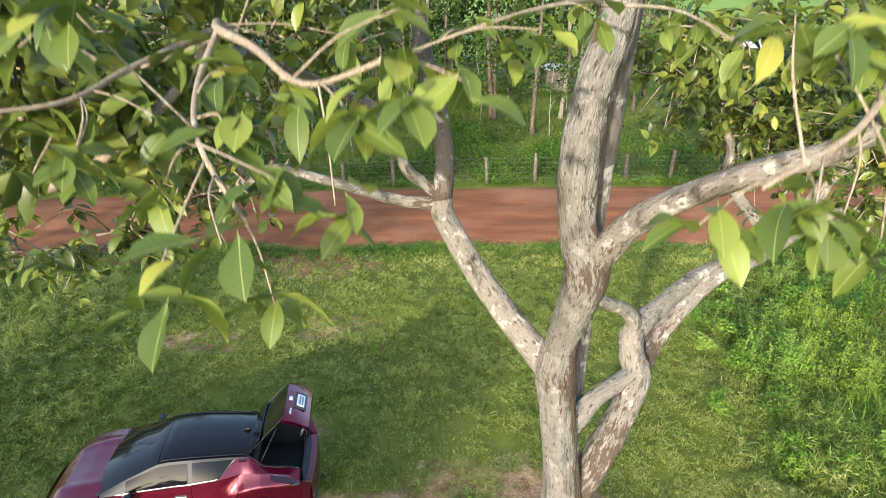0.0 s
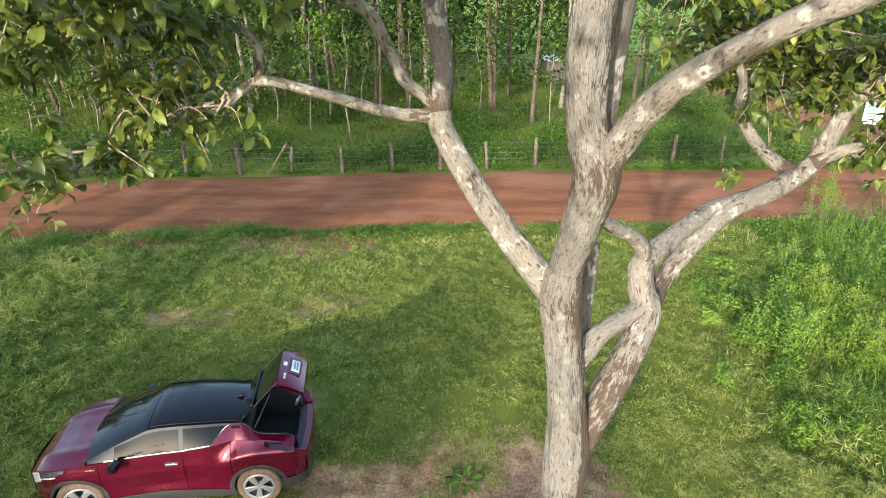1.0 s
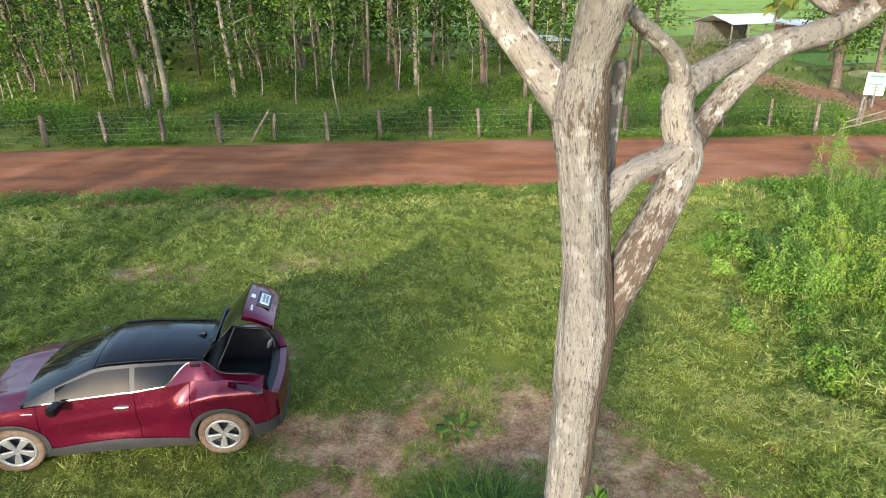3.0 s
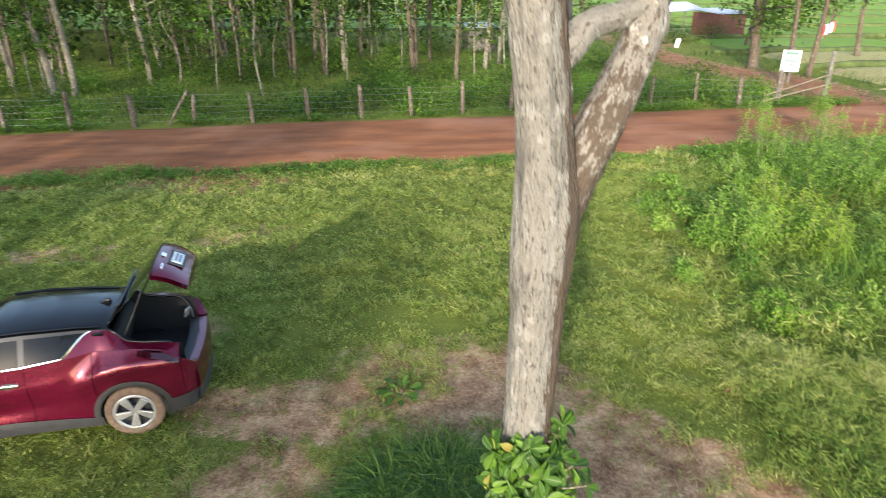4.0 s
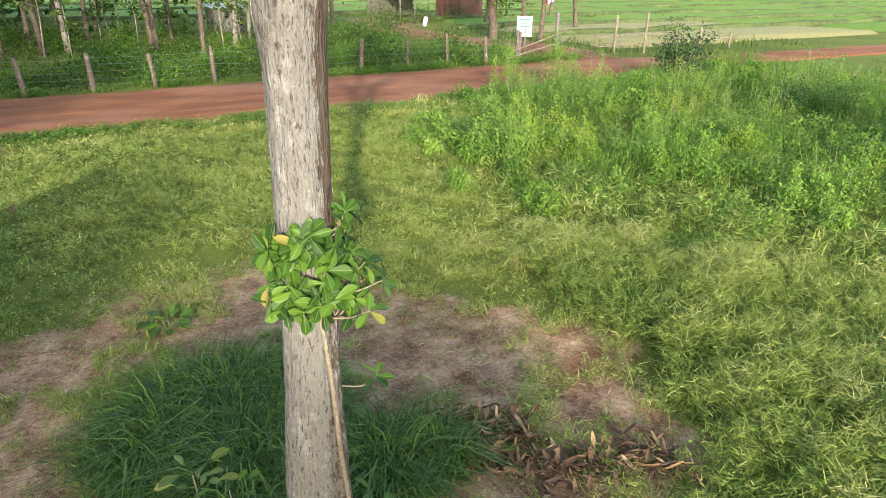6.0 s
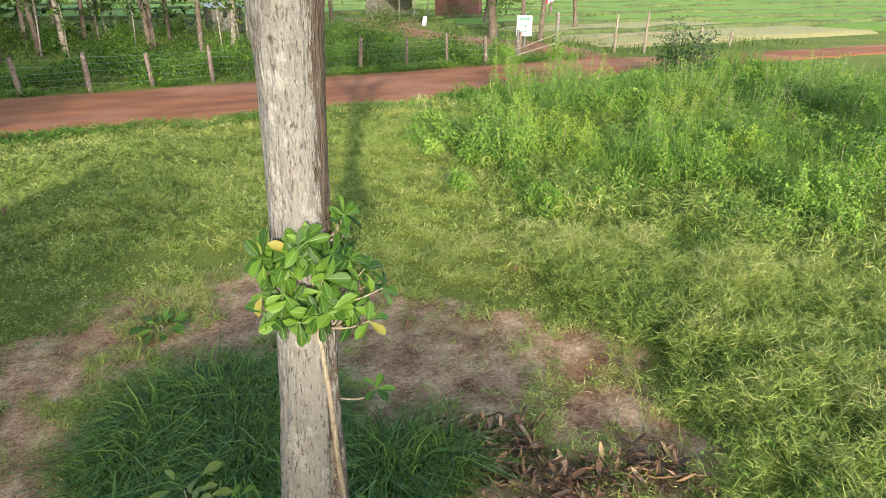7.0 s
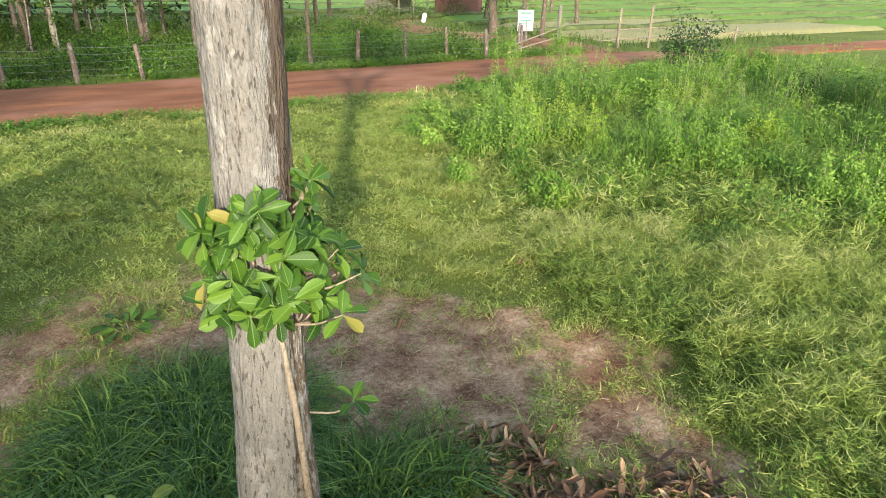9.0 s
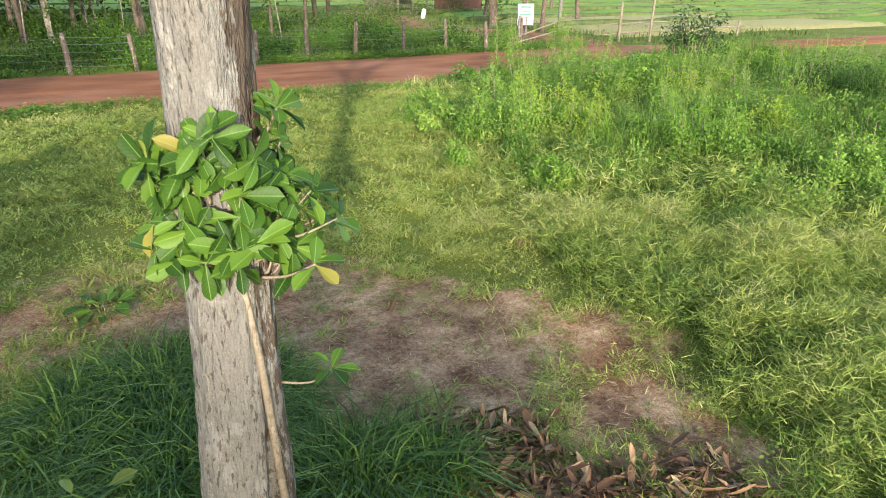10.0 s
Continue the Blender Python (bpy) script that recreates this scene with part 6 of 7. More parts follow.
def gate_glass(u, s, off=0.0, w0=0.52, w1=0.5):
    return HX + (JX - HX) * u - off * 0.7, (w0 + (w1 - w0) * u) * s, HZ + (JZ - HZ) * u + 0.03 * (1 - s * s) + off * 0.7


def gate_panel(u, s, off=0.0, w=0.52):
    x = JX + (EX - JX) * u
    return x - off * 0.45, w * s * (1 - 0.1 * u ** 4), JZ + (EZ - JZ) * u + 0.035 * np.sin(np.pi * u) + off - 0.03 * np.abs(s) ** 6 + 0.02 * (1 - s * s)


gate = part("tailgate", joined("tailgate", [skin(gate_glass, np.linspace(-0.02, 1.02, 8), np.linspace(-1, 1, 15)), skin(lambda u, s: gate_glass(u, s, -0.05), np.linspace(-0.02, 1.02, 8), np.linspace(-1, 1, 15), True)]), BLACKP, car, "raised tailgate with black glass")
part("rear_glass", joined("rear_glass", [skin(lambda u, s: gate_glass(u, s, 0.006, 0.46, 0.43), np.linspace(0.1, 0.9, 8), np.linspace(-1, 1, 15))]), GLASS, gate)
for s in (1, -1):
    part("gate_edge", joined("gate_edge", [skin(lambda u, t: (lambda p: (p[0], p[1] + 0.004 * s, p[2]))(gate_glass(u, s * (1 - 0.06 * t), -0.055 * (1 - t))), np.linspace(0.0, 1.0, 10), np.linspace(0, 1, 4))]), GREYP, gate, "pale grey edge of the tailgate")
part("lower_panel", joined("lower_panel", [skin(gate_panel, np.linspace(0, 1, 14), np.linspace(-1, 1, 25)), skin(lambda u, s: gate_panel(u, s, -0.06, 0.5), np.linspace(0, 1, 8), np.linspace(-1, 1, 15), True),
                                           skin(lambda t, s: (EX - 0.006 * t, 0.465 * s, EZ - 0.028 * np.abs(s) ** 6 - 0.07 * t), np.linspace(0, 1, 4), np.linspace(-1, 1, 15))]), PAINT, gate, "maroon lower panel of the tailgate")


def on_panel(u, y, lift):
    x, _, z = gate_panel(np.array(u), np.array(y / 0.52))
    return float(x) - lift * 0.45, y, float(z) + lift


PT = -math.degrees(math.atan2(JZ - EZ, JX - EX))
part("plate_recess", box(0.2, 0.42, 0.012, on_panel(0.6, 0, 0.006), (0, PT, 0), 0.005), CLAD, gate)
plate = part("number_plate", box(0.13, 0.3, 0.012, on_panel(0.6, 0, 0.014), (0, PT, 0), 0.003), WHITE, gate, "white plate with grey bars")
for k in (-0.02, 0.03):
    part("plate_bar", box(0.03, 0.22, 0.004, on_panel(0.6 + k * 2.0, 0, 0.0215), (0, PT, 0), 0.001), GREYBAR, plate)
part("badge", box(0.06, 0.09, 0.012, on_panel(0.2, 0.0, 0.01), (0, PT, 0), 0.005), CHROME, gate, "oval chrome badge")
for k in range(4):
    part("badge_bar", box(0.03, 0.022, 0.008, on_panel(0.25, 0.26 + 0.035 * k, 0.006), (0, PT, 0), 0.002), CHROME, gate)
part("gate_spoiler", box(0.26, 1.04, 0.03, (-1.23, 0, 1.5), (0, 56, 0), 0.012), BLACKP, gate, "black roof spoiler tilted up")
for s in (1, -1):
    part("gas_strut", tube("gas_strut", [(-1.3, 0.56 * s, 1.22, 0.009), (-1.42, 0.53 * s, 1.45, 0.009), (-1.58, 0.5 * s, 1.78, 0.006)], seg=8, per=3), CLAD, car, "thin gas strut")
# wheels
def lathe(prof, n=40):
    a = np.linspace(0, 2 * np.pi, n, endpoint=False)
    v = np.array([(r * math.cos(t), y, r * math.sin(t)) for t in a for r, y in prof])
    k = len(prof)
    q = [(i * k + j, ((i + 1) % n) * k + j, ((i + 1) % n) * k + j + 1, i * k + j + 1) for i in range(n) for j in range(k - 1)]
    return v, np.array(q), np.zeros((0, 3), int)


tyre = joined("tyre", [lathe([(0.225, 0.075), (0.24, 0.1), (0.29, 0.108), (0.32, 0.1), (0.337, 0.075), (0.34, 0.0), (0.337, -0.075), (0.32, -0.1), (0.24, -0.1), (0.225, -0.075)])])
dish = joined("dish", [lathe([(0.0, 0.02), (0.12, 0.02), (0.2, 0.02), (0.205, 0.07), (0.228, 0.085), (0.236, 0.1), (0.228, 0.104), (0.218, 0.095)])])
ring = joined("rim_ring", [lathe([(0.2, 0.094), (0.205, 0.104), (0.222, 0.11), (0.24, 0.107), (0.243, 0.1)])])
spoke_bm = box(0.19, 0.034, 0.085, (0.112, 0.084, 0), (0, 0, 0), 0.012)
for v in spoke_bm.verts:
    f = (v.co.x - 0.02) / 0.19
    v.co.z = v.co.z * (0.6 + 0.75 * f) + 0.03 * f * f
    v.co.y += 0.012 * f
spoke = bm_mesh("spoke", spoke_bm)
cap = joined("hub_cap", [lathe([(0.0, 0.1), (0.03, 0.1), (0.045, 0.095), (0.06, 0.08), (0.06, 0.03)], 20)])
DISH = mat_plain("rim_barrel", (0.05, 0.05, 0.053), 0.5, 0.5)
for wx, s, steer in ((-AXLE, 1, 0), (-AXLE, -1, 0), (AXLE, 1, 8), (AXLE, -1, 8)):
    wheel = new("wheel")
    wheel.parent = car
    wheel.matrix_basis = pose(wx, 0.775 * s, 0.34, 0, 0, (0 if s > 0 else 180) + steer)
    part("tyre", tyre, RUBBER, wheel, "dusty brown-stained black tyre")
    part("rim", dish, DISH, wheel)
    part("rim_ring", ring, ALLOY, wheel)
    for k in range(5):
        part("spoke", spoke, ALLOY, wheel, m=pose(0, 0, 0, 0, 72 * k + 20, 0))
    part("hub_cap", cap, ALLOY, wheel)
# trim
for s in (1, -1):
    mirror = part("wing_mirror", box(0.13, 0.2, 0.14, (0.66, 0.98 * s, 1.03), (0, 0, -12 * s), 0.045, 3), BLACKP, car, "black wing mirror")
    part("mirror_arm", box(0.07, 0.12, 0.05, (0.68, 0.87 * s, 0.99), (0, 0, 0), 0.02), CLAD, mirror)
    part("handle_cup", box(0.13, 0.012, 0.08, (-0.09, (float(car_y(-0.09, 0.885)) + 0.001) * s, 0.875), (0, 0, 0), 0.005), CLAD, car)
    part("door_handle", box(0.2, 0.03, 0.04, (-0.09, (float(car_y(-0.09, 0.89)) + 0.014) * s, 0.885), (0, 0, 0), 0.012), CHROME, car, "chrome door handle")
    part("rear_door_handle", box(0.12, 0.03, 0.06, (-1.03, (float(side_glass(-1.03, 0.8)[1]) + 0.012) * s, float(side_glass(-1.03, 0.8)[2])), (-30 * s, 0, 0), 0.01), BLACKP, car)
    part("fender_badge", box(0.14, 0.006, 0.02, (1.06, (float(car_y(1.06, 0.9)) + 0.004) * s, 0.9), (0, 0, 0), 0.002), CHROME, car)
fin = box(0.16, 0.05, 0.07, (-1.0, 0, 1.43), (0, 0, 0), 0.02)
for v in fin.verts:
    if v.co.z > 1.44:
        v.co.x = -1.0 + (v.co.x + 1.0) * 0.35 - 0.04
part("antenna_fin", fin, BLACKP, car, "small shark-fin aerial")
part("fuel_flap", joined("fuel_flap", [skin(lambda u, v: (-1.42 + 0.09 * u, car_y(-1.42 + 0.09 * u, 0.9 + 0.07 * v) + 0.005, 0.9 + 0.07 * v), np.linspace(-1, 1, 5), np.linspace(-1, 1, 5), True)]), PAINT, car)

# ---- woods beyond the road ----
rw = np.random.default_rng(33)
G = "trees of the roadside wood"


def forest_tree(x, y, height, thick, lean, crown_r, leaves, mat=None, low=0.45, size=0.24, bark=None, label="slender pale-trunked tree in the roadside wood"):
    z0 = float(ground_z(np.array([x]), np.array([y]))[0])
    ob = thing("tree", label, "tree", G, m=pose(x, y, z0))
    top = np.array([lean[0] * height, lean[1] * height, height])
    bend = rw.normal(0, 0.12, 3) * (1, 1, 0)
    body = [(0, 0, -0.1, thick * 1.25), (bend[0] * 0.5, bend[1] * 0.5, height * 0.1, thick), (*(top * 0.4 + bend), thick * 0.85), (*(top * 0.75 - bend), thick * 0.55), (*top, thick * 0.15)]
    part("trunk", tube("trunk", body, seg=9, per=5, bump=0.1, grain=0.5, k=int(abs(x) * 3) % 30), bark or BARK_WOOD, ob)
    pos = []
    clumps = 9
    for i in range(clumps):
        f = low + (1 - low) * (i + rw.random()) / clumps
        a = rw.uniform(0, 6.28)
        reach = crown_r * rw.uniform(0.35, 1.0) * (1.1 - 0.5 * f)
        s = top * f
        e = s + np.array([math.cos(a) * reach, math.sin(a) * reach, rw.uniform(0.1, 0.9)])
        part("bough", tube("bough", [(*s, thick * 0.35), (*((s + e) / 2 + (0, 0, 0.1)), thick * 0.2), (*e, 0.01)], seg=4, per=2), bark or BARK_WOOD, ob)
        n = leaves // clumps
        pos.append(e + rw.normal(0, 1, (n, 3)) * np.array([0.4, 0.4, 0.3]) * crown_r * 0.62)
    pos = np.vstack(pos)
    way = rw.normal(0, 1, pos.shape) * (1, 1, 0.7) - (0, 0, 0.25)
    part("crown", joined("crown", [card_data(pos, way, rw.uniform(0.6, 1.3, len(pos)) * size, 0.6, 0.8, rw)], False), mat or WOODS, ob)
    return ob


FRONT = [(-17.9, 37.0, -0.09), (-21.3, 40.3, -0.05), (-14.4, 33.4, -0.12), (-13.6, 33.8, -0.05), (-11.1, 37.2, -0.05), (-11.5, 44.8, -0.03), (-4.3, 41.8, 0.0), (-3.2, 48.3, 0.0),
         (-1.0, 41.1, 0.01), (3.3, 40.9, 0.0), (4.7, 46.3, 0.02), (-9.6, 50.3, 0.0), (-7.2, 44.0, -0.06), (-23.2, 38.9, -0.08), (-2.0, 58.0, 0.0), (7.6, 41.5, 0.03), (9.0, 44.0, 0.02)]
for x, y, l in FRONT:
    forest_tree(x, y, rw.uniform(10, 14), rw.uniform(0.1, 0.17), (l, rw.uniform(-0.03, 0.03)), rw.uniform(1.6, 2.3), 1000, low=0.3, size=0.2, bark=BARK_DARK if rw.random() < 0.4 else None)
n = 0
while n < 85:
    x, y = rw.uniform(-60, 16), rw.uniform(36, 85)
    if x > 12 - (y - 40) * 0.1 or (x > 4 and y > 60):
        continue
    forest_tree(x, y, rw.uniform(9, 15), rw.uniform(0.08, 0.17), (rw.uniform(-0.05, 0.05), 0), rw.uniform(1.6, 2.6), 760, low=0.2, size=0.27, bark=BARK_DARK if rw.random() < 0.78 else None)
    n += 1
for x, y in [(-30, 32), (-36, 36), (-27, 36), (-42, 30), (-33, 44)]:
    forest_tree(x, y, rw.uniform(10, 14), 0.15, (rw.uniform(-0.06, 0.06), 0), 2.2, 800, low=0.3)
# saplings between the trunks
for i in range(46):
    x, y = rw.uniform(-26, 10), rw.uniform(31, 50)
    forest_tree(x, y, rw.uniform(3, 6), rw.uniform(0.025, 0.05), (rw.uniform(-0.1, 0.1), rw.uniform(-0.05, 0.05)), rw.uniform(0.7, 1.2), 420, UNDER if i % 3 else BUSHY, 0.25, 0.2, label="young leafy sapling in the roadside wood")
# the deep wood behind
n = 70000
x, y = rw.uniform(-75, 11, n), 48 + rw.random(n) ** 1.3 * 45
z = rw.random(n) ** 0.9 * 13
k = (fbm(x, y + z, 4.0, 50) > 0.4) & ((z > 2.6) | (rw.random(n) < 0.25)) & ~((x > 0) & (y > 66))
w = ball_ways(int(k.sum()), rw)
tagged(part("deep_wood", joined("deep_wood", [card_data(np.stack([x, y, z], 1)[k], w, rw.uniform(0.35, 0.8, int(k.sum())), 0.65, 0.8, rw)], False), WOODS),
       "dense dark green foliage deep in the wood", "woods", kind="stuff")

# undergrowth of the wood
for i in range(215):
    x = rw.uniform(-40, 18)
    y = 28.0 + rw.random() ** 1.4 * 26
    w = rw.uniform(1.4, 3.0)
    bush("undergrowth_bush", x, y, w, rw.uniform(0.5, 1.6), 450, UNDER if rw.random() < 0.75 else BUSHY, 0.125, "tangled green undergrowth bush in the wood", "bush", "undergrowth of the wood", r=rw, stalks=False)
for i in range(70):
    x = rw.uniform(-26, 17.5)
    y = float(np.interp(x, [-24, 0, 18], [25.4, 27.8, 28.8])) + rw.random() ** 1.3 * 5
    bush("hedge_bush", x, y, rw.uniform(1.1, 2.2), rw.uniform(0.5, 1.15), 900, BUSHY if rw.random() < 0.6 else UNDER, 0.075, "leafy green bush behind the wire fence", "bush", "bushes along the fence", r=rw, stalks=False)
x, y = scatter(42000, (-40, 40, 26, 62), lambda x, y: off_road(x, y, 0.0) * (track_near(x, y) > 1.0) * np.clip(1.3 - (y - 26) / 22, 0.15, 1), rw)
h = rw.uniform(0.2, 0.55, len(x)) * np.clip((y - 25.5) / 2.2, 0.3, 1)
tagged(part("verge_grass", joined("verge_grass", [blade_data(x, y, ground_z(x, y), h, rw.uniform(0.015, 0.035, len(x)), 0.9, rw)], False), UNDER),
       "rank green grass along the fence and under the trees", "grass", kind="stuff")

x = rw.uniform(-26, 22, 4200)
n, f = road_edges(x)
y = f + 0.1 + np.abs(rw.normal(0, 0.55, len(x)))
k = rw.random(len(x)) < np.clip(4 * fbm(x, y, 1.2, 52, 2) - 1.3, 0.1, 1)
tagged(part("verge_weeds", plants(x[k], y[k], rw.uniform(0.06, 0.3, int(k.sum())), 14, np.full(int(k.sum()), 0.075), rw), WEED), "low weeds between the dirt road and the fence", "weeds", kind="stuff")

# ---- fence ----
POST = mat_bark("post_wood", (0.175, 0.135, 0.108), (0.06, 0.045, 0.036), (0.3, 0.265, 0.23), 0.2, 14.0, 0.4)
WIRE = mat_plain("fence_wire", (0.24, 0.24, 0.24), 0.5, 0.6)
fence = thing("fence", "barbed wire fence on rough wooden posts along the road", "fence")
POSTS = [(-24.2, 24.6), (-22.0, 24.9), (-19.7, 25.2), (-17.4, 25.4), (-15.2, 25.66), (-13.0, 26.0), (-10.76, 26.1), (-8.56, 26.3), (-6.42, 26.4), (-4.27, 26.6), (-2.13, 26.8), (-0.07, 27.0), (1.97, 27.25), (4.09, 27.4), (6.15, 27.5),
         (8.2, 27.6), (10.2, 27.7), (12.4, 27.8), (14.6, 28.1), (16.3, 27.5), (18.4, 27.9)]
tops = []
for i, (x, y) in enumerate(POSTS):
    lx, ly, hh = rw.uniform(-0.12, 0.12), rw.uniform(-0.06, 0.06), rw.uniform(1.15, 1.4)
    r0 = rw.uniform(0.075, 0.11)
    part("post", tube("post", [(x, y, -0.2, r0), (x + lx * 0.4, y + ly * 0.4, hh * 0.4, r0 * 0.95), (x + lx * 0.8, y + ly, hh * 0.8, r0 * 0.85), (x + lx, y + ly, hh, r0 * 0.75)], seg=9, per=4, bump=0.2, grain=0.2, k=i), POST, fence)
    tops.append((x, y, lx, ly, hh))
part("brace", tube("brace", [(-7.4, 26.25, -0.1, 0.05), (-6.9, 26.3, 0.7, 0.05), (-6.5, 26.38, 1.3, 0.045)], seg=8, per=4, bump=0.2, k=2), POST, fence)
for lev in (0.22, 0.45, 0.68, 0.92, 1.12):
    rows = []
    for (x, y, lx, ly, hh), (x2, y2, *_r) in zip(tops, tops[1:] + [tops[-1]]):
        rows.append((x + lx * lev, y - 0.07, lev + rw.uniform(-0.03, 0.03), 0.0036))
        rows.append(((x + x2) / 2, (y + y2) / 2 - 0.07, lev - 0.03 + rw.uniform(-0.03, 0.02), 0.0036))
    part("wire", tube("wire", rows[:-1], seg=5, per=2), WIRE, fence)

# ---- tall trees behind the viewpoint, which shade the tree's foot and the car ----
for i in range(12):
    forest_tree(-47.0 + i * 3.0 + rw.uniform(-0.8, 0.8), -24 + rw.uniform(-3, 3), 9.7 + rw.uniform(-0.8, 0.6), 0.2, (0, 0), 3.0, 1300, low=0.08, size=0.62, label="tall leafy tree at the edge of the clearing")
forest_tree(-10.6, -24.0, 8.8, 0.2, (0, 0), 2.4, 1300, low=0.08, size=0.55, label="tall leafy tree at the edge of the clearing")
forest_tree(-8.6, -25.0, 8.5, 0.2, (0, 0), 2.0, 1200, low=0.08, size=0.55, label="tall leafy tree at the edge of the clearing")
for x, y, h in ((-12.5, 1.0, 11.0), (-17.0, 4.5, 12.0), (-15.0, -3.0, 12.5), (-21.5, 1.0, 12.0), (-26.0, 5.0, 12.0)):
    forest_tree(x, y, h, 0.22, (0, 0), 3.4, 1500, low=0.42, size=0.45, label="tall leafy tree at the edge of the clearing")

forest_tree(4.6, -22.0, 10.4, 0.2, (0, 0), 2.6, 1300, low=0.6, size=0.5, label="tall leafy tree at the edge of the clearing")

# ---- gate, sign and bamboo rails ----
BAMBOO = mat_bark("bamboo", (0.23, 0.195, 0.145), (0.13, 0.1, 0.07), (0.33, 0.29, 0.23), 0.5, 10.0, 0.2, 0.004)
GREYW = mat_bark("weathered_wood", (0.19, 0.175, 0.155), (0.08, 0.07, 0.06), (0.28, 0.265, 0.24), 0.2, 14.0, 0.4)


def pole(name, a, b, r0, mat, parent, k=1):
    a, b = np.array(a, float), np.array(b, float)
    m = (a + b) / 2 + rw.normal(0, 0.03, 3)
    return part(name, tube(name, [(*a, r0), (*m, r0 * 0.95), (*b, r0 * 0.85)], seg=9, per=5, bump=0.12, grain=0.3, k=k), mat, parent)


gate_thing = thing("gate", "open field gate of grey posts with leaning bamboo poles", "gate")
pole("post", (18.35, 28.0, -0.2), (18.4, 28.0, 1.45), 0.09, GREYW, gate_thing)
pole("post", (21.2, 28.8, -0.2), (21.25, 28.75, 2.15), 0.11, GREYW, gate_thing, 5)
pole("rail", (17.6, 27.6, 0.45), (22.2, 29.0, 1.3), 0.035, BAMBOO, gate_thing)
pole("rail", (17.4, 27.5, 0.2), (21.9, 28.9, 0.75), 0.035, BAMBOO, gate_thing, 3)
rail = thing("rail_fence", "bamboo rail fence on upright poles beside the road", "fence")
for x, y, h in ((25.1, 28.7, 1.95), (26.6, 28.0, 2.1), (29.4, 28.6, 1.1), (31.2, 28.4, 1.2), (33.5, 28.2, 0.9)):
    pole("post", (x, y, -0.2), (x + 0.05, y, h), 0.07, BAMBOO, rail, int(x))
pole("rail", (24.2, 29.0, 0.85), (29.6, 28.4, 0.95), 0.035, BAMBOO, rail)
pole("rail", (24.2, 29.0, 0.35), (29.8, 28.4, 0.4), 0.035, BAMBOO, rail)
pole("rail", (29.0, 28.5, 0.6), (33.8, 28.1, 0.6), 0.035, BAMBOO, rail)

SIGNW = mat_plain("sign_white", (0.8, 0.81, 0.8), 0.5)
SIGNG = mat_plain("sign_green", (0.05, 0.16, 0.12), 0.5)
sign = thing("sign_board", "white sign board with green writing on a wooden post", "sign", m=pose(22.3, 33.2, 0, 0, 0, -27))
part("board", box(0.86, 0.03, 1.1, (0, 0, 1.2), bevel=0.008), SIGNW, sign)
pole("post", (0.05, 0.07, -0.2), (0.05, 0.07, 1.9), 0.07, GREYW, sign)
for z, w, h in ((1.58, 0.62, 0.13), (1.36, 0.5, 0.05), (1.2, 0.66, 0.08), (1.04, 0.4, 0.05), (0.9, 0.55, 0.05)):
    part("text_bar", box(w, 0.006, h, (0, -0.019, z), bevel=0.002), SIGNG, sign)

# ---- trees, house and sheds beyond the gate ----
G = "trees beyond the gate"
DARKT = mat_leaf("dark_tree_leaf", [(0.0, (0.025, 0.06, 0.01)), (0.6, (0.06, 0.12, 0.015)), (1.0, (0.14, 0.22, 0.03))], 0.25, 0.5, gloss=0.2)
for x, y, h, t, low, n, c in ((24.3, 39.7, 9, 0.3, 0.24, 3800, 3.2), (25.2, 35.6, 9, 0.16, 0.42, 900, 2.0), (22.9, 34.2, 8, 0.13, 0.45, 900, 1.8), (34.3, 43.5, 9, 0.17, 0.4, 1000, 2.2), (27.5, 45.0, 7, 0.14, 0.25, 1100, 2.2),
                             (15.5, 50.0, 9, 0.18, 0.3, 1100, 2.4), (18.5, 56.0, 9, 0.18, 0.3, 1100, 2.4), (13.0, 44.0, 8, 0.13, 0.35, 900, 2.0), (31.0, 52.0, 7, 0.15, 0.2, 1300, 2.4), (44.0, 60.0, 7, 0.18, 0.3, 900, 2.2)):
    forest_tree(x, y, h, t, (rw.uniform(-0.04, 0.04), 0), c, n, DARKT, low, 0.26, bark=BARK_DARK, label="tree with dark leaves beside the farm track")
FLAGR, FLAGB = mat_plain("flag_red", (0.55, 0.05, 0.06), 0.8), mat_plain("flag_blue", (0.05, 0.06, 0.25), 0.8)
flag = thing("flag", "small striped cloth flag on a slanted stick", "flag")
pole("stick", (25.35, 35.4, 2.0), (25.9, 35.2, 3.2), 0.02, BAMBOO, flag)
for i, mt in enumerate((FLAGR, SIGNW, FLAGB, SIGNW, FLAGR)):
    d = np.linspace(0, 1, 6)
    v = np.array([(25.85 - 0.13 * i + 0.05 * math.sin(3 * t), 35.2, 3.05 - 0.25 * i * 0.2 - 0.55 * t + 0.0) for t in d] + [(25.72 - 0.13 * i + 0.05 * math.sin(3 * t), 35.2, 3.0 - 0.25 * i * 0.2 - 0.55 * t) for t in d])
    v2 = v + (0, 0.012, 0)
    q = [(j, j + 1, j + 7, j + 6) for j in range(5)]
    part("stripe", np_mesh("stripe", np.vstack([v, v2]), [np.array(q + [(b + 12, a + 12, e + 12, c + 12) for a, b, c, e in q])]), mt, flag)

TIN = mat_plain("tin_roof", (0.62, 0.64, 0.66), 0.4, 0.3, 0.0, 0.2, 3.0)
RUST = mat_plain("rusty_tin", (0.1, 0.042, 0.034), 0.7, 0.1, 0.0, 0.35, 4.0)
PLANK = mat_bark("grey_plank", (0.17, 0.155, 0.14), (0.08, 0.07, 0.06), (0.25, 0.23, 0.2), 0.2, 8.0, 0.3)


